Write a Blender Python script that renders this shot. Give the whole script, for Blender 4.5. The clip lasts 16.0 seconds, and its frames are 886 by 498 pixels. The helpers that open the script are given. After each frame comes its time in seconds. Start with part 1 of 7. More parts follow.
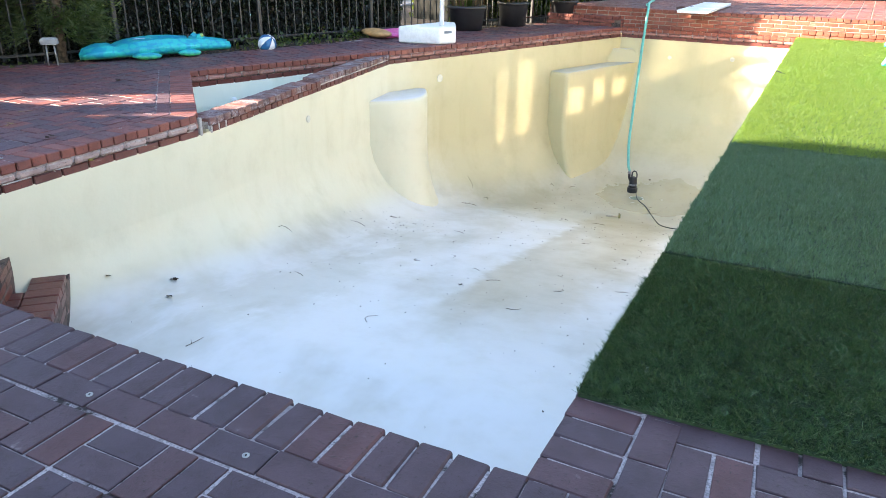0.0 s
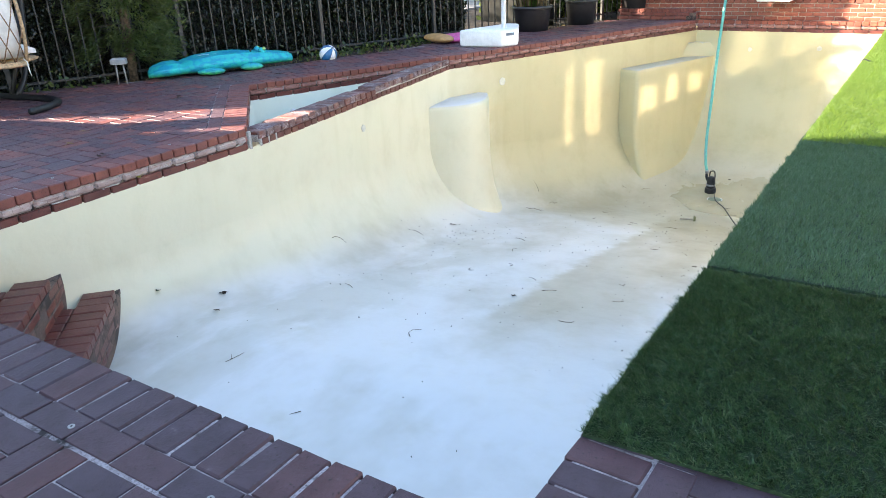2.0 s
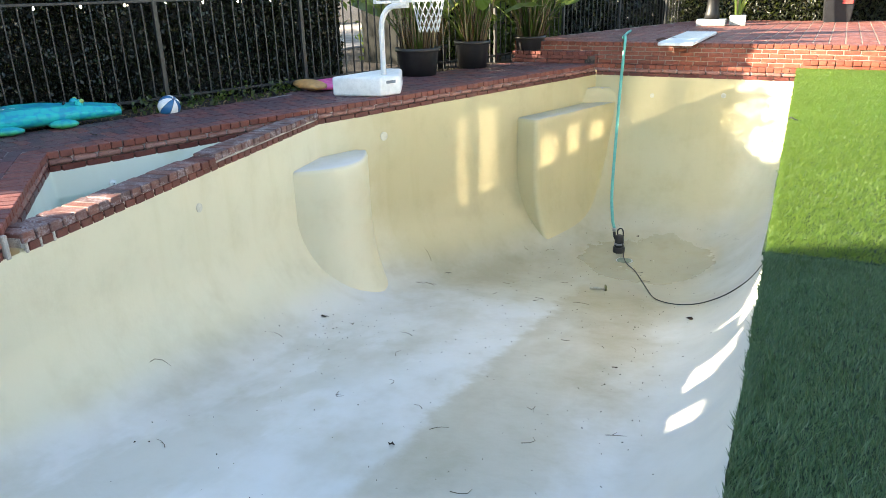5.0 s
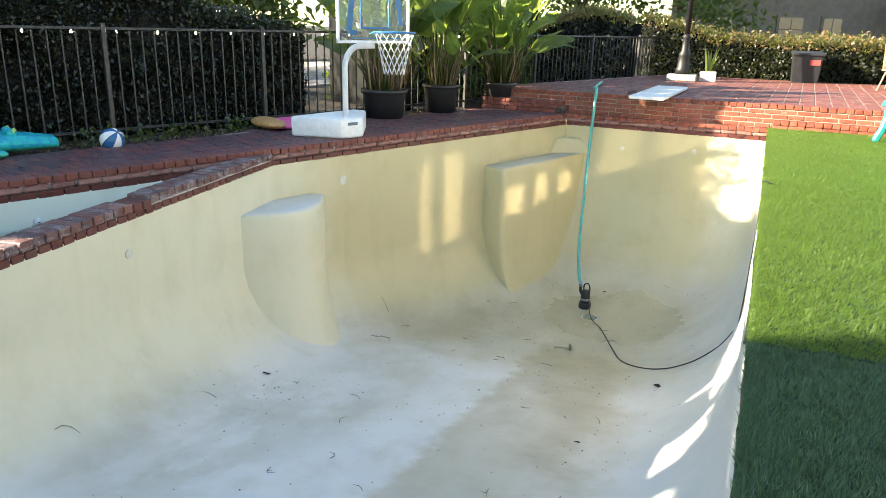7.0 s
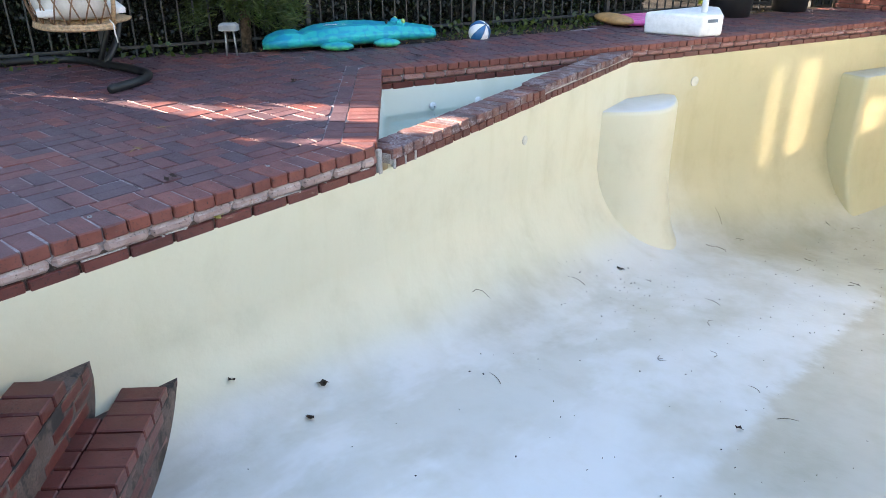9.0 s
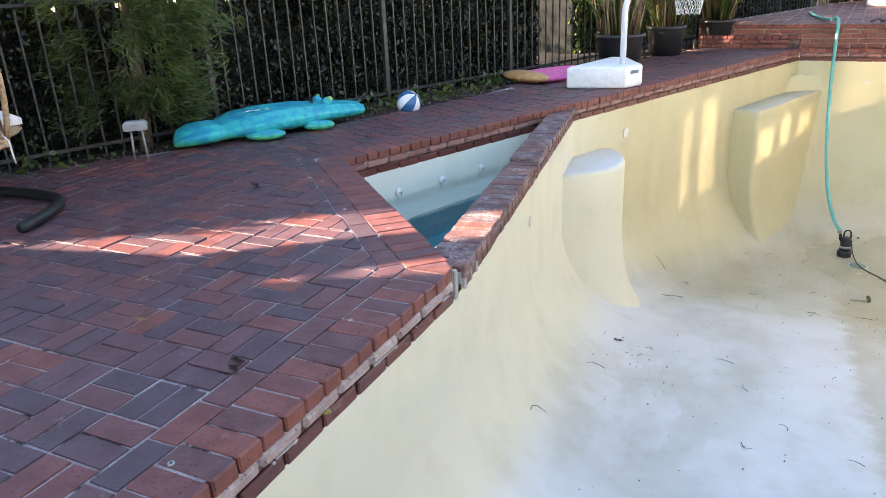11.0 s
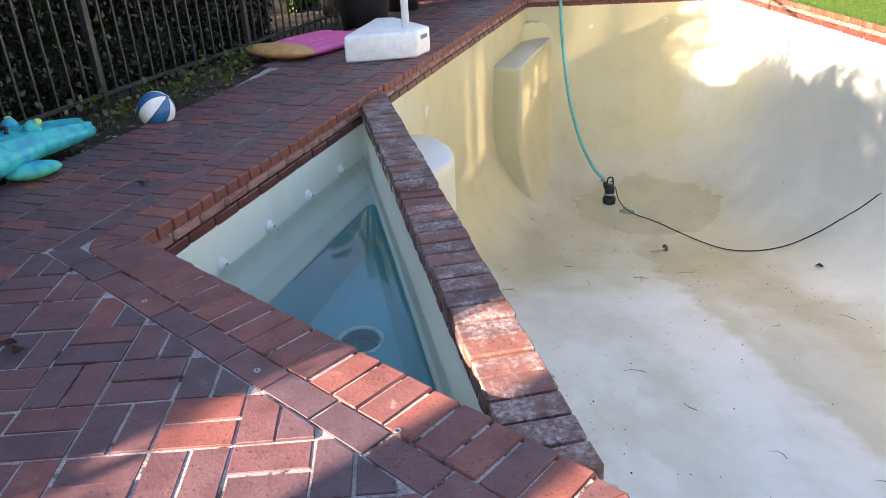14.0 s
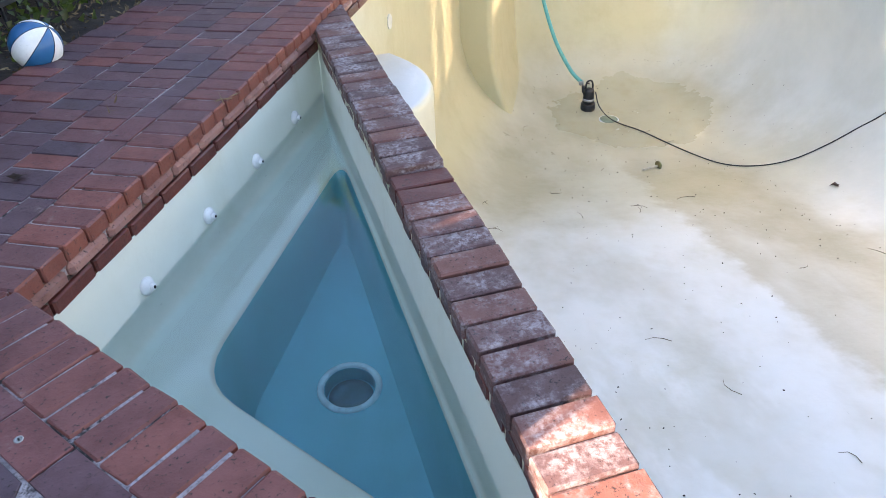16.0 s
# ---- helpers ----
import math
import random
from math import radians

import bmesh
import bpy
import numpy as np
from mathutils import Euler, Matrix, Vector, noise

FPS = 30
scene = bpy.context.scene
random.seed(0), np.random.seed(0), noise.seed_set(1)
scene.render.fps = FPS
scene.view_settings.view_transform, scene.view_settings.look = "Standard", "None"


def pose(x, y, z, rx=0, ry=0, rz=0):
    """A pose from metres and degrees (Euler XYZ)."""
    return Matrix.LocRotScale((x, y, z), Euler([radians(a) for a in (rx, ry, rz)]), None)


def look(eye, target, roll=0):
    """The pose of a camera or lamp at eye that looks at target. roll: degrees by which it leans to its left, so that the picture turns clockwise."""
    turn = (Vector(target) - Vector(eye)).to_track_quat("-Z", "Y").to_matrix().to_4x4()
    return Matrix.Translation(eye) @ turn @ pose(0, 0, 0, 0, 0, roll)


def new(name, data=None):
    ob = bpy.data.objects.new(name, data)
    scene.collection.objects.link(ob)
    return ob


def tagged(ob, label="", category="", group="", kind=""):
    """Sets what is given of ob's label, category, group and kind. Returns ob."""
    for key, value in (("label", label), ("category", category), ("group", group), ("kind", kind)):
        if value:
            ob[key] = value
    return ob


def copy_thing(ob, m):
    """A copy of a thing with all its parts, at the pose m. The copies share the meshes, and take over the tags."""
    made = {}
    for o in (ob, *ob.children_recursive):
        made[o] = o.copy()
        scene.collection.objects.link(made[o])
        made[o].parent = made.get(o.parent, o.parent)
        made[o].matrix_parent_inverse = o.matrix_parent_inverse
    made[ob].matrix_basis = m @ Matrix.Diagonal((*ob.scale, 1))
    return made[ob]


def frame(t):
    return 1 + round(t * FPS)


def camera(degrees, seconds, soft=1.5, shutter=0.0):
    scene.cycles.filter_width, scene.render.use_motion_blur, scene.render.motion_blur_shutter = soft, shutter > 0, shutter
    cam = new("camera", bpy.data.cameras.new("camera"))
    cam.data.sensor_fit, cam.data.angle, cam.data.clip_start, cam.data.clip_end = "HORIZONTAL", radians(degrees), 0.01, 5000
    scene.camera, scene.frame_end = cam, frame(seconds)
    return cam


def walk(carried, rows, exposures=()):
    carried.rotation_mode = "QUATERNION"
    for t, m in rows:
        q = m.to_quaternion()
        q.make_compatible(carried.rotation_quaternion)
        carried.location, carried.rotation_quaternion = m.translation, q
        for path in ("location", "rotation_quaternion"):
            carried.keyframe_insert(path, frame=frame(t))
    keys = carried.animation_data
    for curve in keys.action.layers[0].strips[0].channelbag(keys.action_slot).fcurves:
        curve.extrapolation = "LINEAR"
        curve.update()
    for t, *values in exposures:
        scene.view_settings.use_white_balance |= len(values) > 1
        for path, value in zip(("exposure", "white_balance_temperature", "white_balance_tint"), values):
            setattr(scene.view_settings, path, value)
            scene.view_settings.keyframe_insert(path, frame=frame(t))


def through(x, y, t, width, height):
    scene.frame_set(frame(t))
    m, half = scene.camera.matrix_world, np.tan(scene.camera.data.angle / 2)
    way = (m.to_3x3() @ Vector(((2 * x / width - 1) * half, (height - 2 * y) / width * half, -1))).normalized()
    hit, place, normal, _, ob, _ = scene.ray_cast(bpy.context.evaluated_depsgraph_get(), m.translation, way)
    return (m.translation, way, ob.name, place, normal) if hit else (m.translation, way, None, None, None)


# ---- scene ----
cam = camera(63.6, 16.0, soft=0.85)
PATH = [
    (0, (0.34, -0.207, 1.265), (-0.438, 1.466, 0.493), 0.9),
    (0.5, (0.374, -0.145, 1.256), (-0.496, 1.48, 0.482), 0.3),
    (1, (0.469, -0.065, 1.264), (-0.524, 1.495, 0.503), -1.0),
    (1.5, (0.526, 0.013, 1.262), (-0.525, 1.541, 0.513), -2.2),
    (2, (0.497, 0.095, 1.246), (-0.488, 1.66, 0.485), -2.6),
    (2.5, (0.375, 0.242, 1.249), (-0.479, 1.868, 0.458), -2.4),
    (3, (0.311, 0.495, 1.26), (-0.474, 2.153, 0.463), -2.0),
    (3.5, (0.256, 0.806, 1.296), (-0.545, 2.478, 0.544), -1.7),
    (3.7, (0.213, 0.908, 1.303), (-0.591, 2.585, 0.567), -1.5),
    (5.8, (-0.133, 2.079, 1.243), (-0.785, 3.85, 0.582), -0.9),
    (6, (-0.144, 2.151, 1.248), (-0.76, 3.94, 0.601), -0.5),
    (6.5, (-0.133, 2.214, 1.275), (-0.714, 4.028, 0.664), 0.6),
    (7, (-0.121, 2.145, 1.265), (-0.814, 3.926, 0.673), 1.5),
    (7.5, (-0.102, 1.957, 1.218), (-1.131, 3.545, 0.57), 2.6),
    (8, (-0.274, 1.747, 1.166), (-1.538, 3.093, 0.398), 2.6),
    (8.2, (-0.406, 1.646, 1.166), (-1.67, 2.963, 0.349), 2.0),
    (10.3, (-2.111, 1.377, 1.212), (-3.097, 2.944, 0.455), -2.9),
    (10.5, (-2.27, 1.403, 1.222), (-3.217, 3.002, 0.481), -2.7),
    (11, (-2.646, 1.451, 1.24), (-3.465, 3.13, 0.525), -2.6),
    (11.5, (-3.049, 1.53, 1.251), (-3.674, 3.291, 0.536), -3.0),
    (12, (-3.441, 1.639, 1.266), (-3.839, 3.457, 0.533), -3.4),
    (12.5, (-3.784, 1.837, 1.254), (-3.985, 3.675, 0.492), -3.0),
    (13, (-4.103, 2.198, 1.274), (-4.16, 4.036, 0.487), -2.5),
    (13.5, (-4.296, 2.55, 1.271), (-4.257, 4.374, 0.451), -2.2),
    (14, (-4.389, 2.954, 1.245), (-4.306, 4.751, 0.371), -2.5),
    (14.5, (-4.446, 3.336, 1.241), (-4.355, 5.086, 0.277), -2.5),
    (15, (-4.503, 3.661, 1.231), (-4.412, 5.351, 0.166), -2.7),
    (15.5, (-4.52, 3.931, 1.216), (-4.412, 5.573, 0.079), -3.1),
    (16, (-4.554, 4.068, 1.215), (-4.346, 5.684, 0.055), -2.7),
]
walk(cam, [(t, look(eye, target, roll)) for t, eye, target, roll in PATH], exposures=[(0, 3.89, 7250, 14), (3.5, 3.73, 7200, 11), (6, 3.38, 7450, 8), (7, 3.32, 7450, 8), (8, 3.6, 7250, 12), (10.5, 3.76, 7400, 17), (12.5, 3.4, 7750, 20), (14.5, 3.38, 7750, 20), (16, 3.82, 7650, 20)])

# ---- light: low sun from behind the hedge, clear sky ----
GLINT = 0.42                         # strength of the lamps that stand in for sun glints
SUN_AZ, SUN_EL = 27.0, 21.0          # heading the light travels to, and its height
world = bpy.data.worlds.new("world")
scene.world = world
world.use_nodes = True
wn = world.node_tree
sky = wn.nodes.new("ShaderNodeTexSky")
sky.sky_type = "NISHITA"
sky.sun_disc = False
sky.dust_density = 0.15
sky.sun_elevation = radians(SUN_EL)
sky.sun_rotation = radians(270 - SUN_AZ)
wn.links.new(sky.outputs[0], wn.nodes["Background"].inputs[0])
wn.nodes["Background"].inputs[1].default_value = 0.058
sun = new("sun", bpy.data.lights.new("sun", "SUN"))
sun.data.energy, sun.data.angle, sun.data.color = 3.0, radians(0.55), (1.0, 0.9, 0.76)
down = Vector((math.cos(radians(SUN_AZ)) * math.cos(radians(SUN_EL)), math.sin(radians(SUN_AZ)) * math.cos(radians(SUN_EL)), -math.sin(radians(SUN_EL))))
sun.matrix_basis = look((-30, -15, 20), Vector((-30, -15, 20)) + down)


# area lamps stand in for sun glints off unseen house panes: (from y, to y, sill, head, share)
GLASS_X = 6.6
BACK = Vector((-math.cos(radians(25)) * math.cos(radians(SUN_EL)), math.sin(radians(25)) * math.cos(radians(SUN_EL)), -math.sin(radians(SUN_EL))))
# spans and shares are traced back from the light patches on the pool walls
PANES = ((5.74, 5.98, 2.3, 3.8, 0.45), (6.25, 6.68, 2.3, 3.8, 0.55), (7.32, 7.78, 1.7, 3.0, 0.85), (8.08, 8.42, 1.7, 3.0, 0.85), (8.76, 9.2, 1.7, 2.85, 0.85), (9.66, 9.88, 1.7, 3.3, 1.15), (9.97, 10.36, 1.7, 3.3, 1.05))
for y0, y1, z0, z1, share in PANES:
    glint = new("glint_stand_in", bpy.data.lights.new("glint_stand_in", "AREA"))
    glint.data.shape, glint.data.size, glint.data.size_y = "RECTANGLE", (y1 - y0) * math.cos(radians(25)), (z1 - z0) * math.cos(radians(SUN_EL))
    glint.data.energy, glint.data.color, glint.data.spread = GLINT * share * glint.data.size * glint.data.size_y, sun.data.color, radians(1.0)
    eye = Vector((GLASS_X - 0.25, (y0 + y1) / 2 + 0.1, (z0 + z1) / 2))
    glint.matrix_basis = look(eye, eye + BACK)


# ---- materials ----
def nodes_of(name):
    m = bpy.data.materials.new(name)
    m.use_nodes = True
    t = m.node_tree
    return m, t, t.nodes["Principled BSDF"]


def node(t, kind, **values):
    n = t.nodes.new(kind)
    for k, v in values.items():
        n.inputs[k].default_value = v
    return n


def mixed(t, fac, a, b, blend="MIX"):
    n = t.nodes.new("ShaderNodeMix")
    n.data_type, n.blend_type = "RGBA", blend
    for sock, v in ((n.inputs[0], fac), (n.inputs[6], a), (n.inputs[7], b)):
        if isinstance(v, bpy.types.NodeSocket):
            t.links.new(v, sock)
        else:
            sock.default_value = v if not isinstance(v, tuple) else (*v, 1)[:4]
    return n.outputs[2]


def ramp(t, fac, lo, hi):
    n = t.nodes.new("ShaderNodeMapRange")
    n.interpolation_type = "SMOOTHSTEP"
    n.inputs[1].default_value, n.inputs[2].default_value = lo, hi
    t.links.new(fac, n.inputs[0])
    return n.outputs[0]


def place(t, scale=(1, 1, 1)):
    g = t.nodes.new("ShaderNodeNewGeometry")
    m = t.nodes.new("ShaderNodeMapping")
    m.inputs["Scale"].default_value = scale
    t.links.new(g.outputs["Position"], m.inputs[0])
    return m.outputs[0]


def grain(t, scale, detail=4.0, rough=0.6, stretch=(1, 1, 1)):
    n = node(t, "ShaderNodeTexNoise", Scale=scale, Detail=detail, Roughness=rough)
    t.links.new(place(t, stretch), n.inputs["Vector"])
    return n.outputs[0]


def bumped(t, bsdf, height, strength, distance):
    b = node(t, "ShaderNodeBump", Strength=strength, Distance=distance)
    t.links.new(height, b.inputs["Height"])
    t.links.new(b.outputs[0], bsdf.inputs["Normal"])


def each(t):
    """A chance value for each piece, be it an object or an island of a joined mesh."""
    o, g = t.nodes.new("ShaderNodeObjectInfo"), t.nodes.new("ShaderNodeNewGeometry")
    a = t.nodes.new("ShaderNodeMath")
    a.operation = "ADD"
    f = t.nodes.new("ShaderNodeMath")
    f.operation = "FRACT"
    t.links.new(o.outputs["Random"], a.inputs[0])
    t.links.new(g.outputs["Random Per Island"], a.inputs[1])
    t.links.new(a.outputs[0], f.inputs[0])
    return f.outputs[0]


def colours(t, fac, stops):
    n = t.nodes.new("ShaderNodeValToRGB")
    while len(n.color_ramp.elements) < len(stops):
        n.color_ramp.elements.new(0.5)
    for e, (p, c) in zip(n.color_ramp.elements, stops):
        e.position, e.color = p, (*c, 1)
    t.links.new(fac, n.inputs[0])
    return n.outputs[0]


def plain(name, colour, rough=0.5, metal=0.0, vary=0.12, scale=14.0, bump=0.0, spec=0.5, sheen=0.0):
    """A painted, moulded or cast surface with faint mottling and dust."""
    m, t, b = nodes_of(name)
    dark = tuple(c * (1 - 2 * vary) for c in colour)
    lite = tuple(min(1, c * (1 + vary)) for c in colour)
    n = grain(t, scale)
    fine = grain(t, scale * 9, 3.0)
    c = mixed(t, ramp(t, n, 0.3, 0.7), dark, lite)
    c = mixed(t, ramp(t, fine, 0.58, 0.8), c, tuple(x * 0.7 for x in colour))
    t.links.new(c, b.inputs["Base Color"])
    b.inputs["Roughness"].default_value, b.inputs["Metallic"].default_value = rough, metal
    b.inputs["Specular IOR Level"].default_value = spec
    if bump:
        bumped(t, b, fine, 0.5, bump)
    return m


def brick_material(name, stops, pale, pale_amount, rough=0.58, pit=0.003, fresh=None, bleach=None):
    """Fired brick; its weathered top may differ from the fresh side faces or be bleached."""
    m, t, b = nodes_of(name)
    c = colours(t, each(t), stops)
    if fresh or bleach:
        g = t.nodes.new("ShaderNodeNewGeometry")
        s = t.nodes.new("ShaderNodeSeparateXYZ")
        t.links.new(g.outputs["Normal"], s.inputs[0])
        up = ramp(t, s.outputs[2], 0.35, 0.85)
        if fresh:
            c = mixed(t, up, mixed(t, 0.75, c, fresh), c)
        if bleach:
            c = mixed(t, up, c, mixed(t, ramp(t, grain(t, 22.0, 5.0, 0.7, (1, 1, 4)), 0.3, 0.7), c, bleach))
    blotch = ramp(t, grain(t, 9.0, 5.0), 0.35, 0.72)
    c = mixed(t, blotch, c, mixed(t, 0.75, c, (0.6, 0.5, 0.5), "MULTIPLY"))
    speck = grain(t, 75.0, 5.0, 0.74)
    c = mixed(t, ramp(t, speck, 0.57, 0.66), c, (0.03, 0.018, 0.018))
    bloom = ramp(t, grain(t, 6.0, 6.0, 0.7, (1, 1, 3)), 0.62 - pale_amount * 0.4, 0.8 - pale_amount * 0.3)
    streak = ramp(t, grain(t, 60.0, 4.0, 0.7), 0.35, 0.65)
    both = t.nodes.new("ShaderNodeMath")
    both.operation = "MULTIPLY"
    t.links.new(bloom, both.inputs[0])
    t.links.new(streak, both.inputs[1])
    c = mixed(t, both.outputs[0], c, pale)
    t.links.new(c, b.inputs["Base Color"])
    b.inputs["Roughness"].default_value = rough
    b.inputs["Specular IOR Level"].default_value = 0.38
    bumped(t, b, speck, 0.6, pit)
    return m


PAVER = brick_material("dark_paver", ((0.0, (0.092, 0.06, 0.076)), (0.45, (0.128, 0.068, 0.079)), (0.85, (0.17, 0.07, 0.073)), (1.0, (0.225, 0.075, 0.064))), (0.3, 0.24, 0.23), 0.1, rough=0.5, pit=0.004)
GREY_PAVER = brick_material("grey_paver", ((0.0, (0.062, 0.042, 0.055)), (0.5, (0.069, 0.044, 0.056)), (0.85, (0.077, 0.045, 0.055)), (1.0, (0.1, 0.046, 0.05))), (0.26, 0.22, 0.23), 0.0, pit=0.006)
COPING = brick_material("coping_brick", ((0.0, (0.145, 0.07, 0.074)), (0.5, (0.19, 0.074, 0.07)), (1.0, (0.245, 0.082, 0.066))), (0.4, 0.3, 0.27), 0.05, pit=0.005, fresh=(0.215, 0.062, 0.042))
WHITENED = brick_material("whitened_brick", ((0.0, (0.33, 0.23, 0.21)), (1.0, (0.43, 0.32, 0.29))), (0.56, 0.52, 0.5), 0.35, bleach=(0.57, 0.49, 0.45))
PINKISH = brick_material("pinkish_brick", ((0.0, (0.26, 0.125, 0.105)), (1.0, (0.36, 0.18, 0.15))), (0.45, 0.36, 0.33), 0.2)
WORN = brick_material("worn_brick", ((0.0, (0.11, 0.06, 0.058)), (0.5, (0.15, 0.075, 0.068)), (1.0, (0.2, 0.08, 0.06))), (0.36, 0.31, 0.32), 0.5)
GLAZE = brick_material("waterline_brick", ((0.0, (0.112, 0.034, 0.028)), (1.0, (0.16, 0.045, 0.035))), (0.5, 0.36, 0.3), 0.0, 0.4)
RED = brick_material("red_brick", ((0.0, (0.19, 0.054, 0.034)), (0.5, (0.25, 0.068, 0.04)), (1.0, (0.3, 0.09, 0.055))), (0.55, 0.4, 0.33), 0.08)
TERRACE = brick_material("terrace_brick", ((0.0, (0.145, 0.05, 0.04)), (0.5, (0.18, 0.062, 0.048)), (1.0, (0.22, 0.08, 0.06))), (0.42, 0.31, 0.27), 0.25)


def mortar_material(name, colour, gap=0.5):
    """Gritty joint filler, washed out in places down to a dark gap."""
    m, t, b = nodes_of(name)
    c = mixed(t, ramp(t, grain(t, 7.0, 6.0, 0.7), 0.38, 0.62), tuple(x * 0.6 for x in colour), colour)
    f = grain(t, 130.0, 5.0, 0.75)
    c = mixed(t, ramp(t, f, 0.46, 0.6), c, tuple(x * 0.45 for x in colour))
    c = mixed(t, ramp(t, grain(t, 4.5, 7.0, 0.75), gap, gap + 0.07), c, (0.03, 0.024, 0.022))
    t.links.new(c, b.inputs["Base Color"])
    b.inputs["Roughness"].default_value = 0.95
    bumped(t, b, f, 0.8, 0.003)
    return m


MORTAR = mortar_material("mortar", (0.44, 0.39, 0.4), 0.535)
PALE_MORTAR = mortar_material("pale_mortar", (0.62, 0.58, 0.54), 0.62)
WALL_MORTAR = mortar_material("wall_mortar", (0.4, 0.32, 0.26), 0.6)
DARK_MORTAR = mortar_material("red_mortar", (0.17, 0.12, 0.1))


def plaster_material(name, wall, floor, stain, rough):
    """Old pool plaster: cream on the walls, white below, with brown and grey water stains."""
    m, t, b = nodes_of(name)
    g = t.nodes.new("ShaderNodeNewGeometry")
    s = t.nodes.new("ShaderNodeSeparateXYZ")
    t.links.new(g.outputs["Normal"], s.inputs[0])
    # cream to white by slope: wall stain, plus warm light and sky in the colour
    c = mixed(t, ramp(t, s.outputs[2], 0.62, 0.992), wall, floor)
    broad = grain(t, 0.55, 5.0, 0.62, (1.3, 0.8, 1))
    level = ramp(t, s.outputs[2], 0.5, 0.95)
    patch = t.nodes.new("ShaderNodeMath")
    patch.operation = "MULTIPLY"
    t.links.new(level, patch.inputs[0])
    t.links.new(ramp(t, broad, 0.44, 0.7), patch.inputs[1])
    c = mixed(t, patch.outputs[0], c, mixed(t, 0.95, c, stain, "MULTIPLY"))
    runs = grain(t, 3.2, 4.0, 0.6, (1, 1, 0.12))
    c = mixed(t, ramp(t, runs, 0.5, 0.75), c, mixed(t, 0.4, c, (0.86, 0.84, 0.74), "MULTIPLY"))
    cloud = grain(t, 2.4, 6.0, 0.65)
    c = mixed(t, ramp(t, cloud, 0.45, 0.8), c, mixed(t, 0.8, c, (0.88, 0.87, 0.83), "MULTIPLY"))
    fine = grain(t, 45.0, 5.0, 0.7)
    c = mixed(t, ramp(t, fine, 0.62, 0.82), c, mixed(t, 0.5, c, (0.8, 0.78, 0.72), "MULTIPLY"))
    t.links.new(c, b.inputs["Base Color"])
    r = t.nodes.new("ShaderNodeMapRange")
    r.inputs[3].default_value, r.inputs[4].default_value = rough - 0.12, rough + 0.15
    t.links.new(cloud, r.inputs[0])
    t.links.new(r.outputs[0], b.inputs["Roughness"])
    bumped(t, b, grain(t, 16.0, 6.0, 0.6), 0.22, 0.01)
    return m


PLASTER = plaster_material("pool_plaster", (0.655, 0.615, 0.45), (0.635, 0.64, 0.625), (0.74, 0.71, 0.62), 0.44)
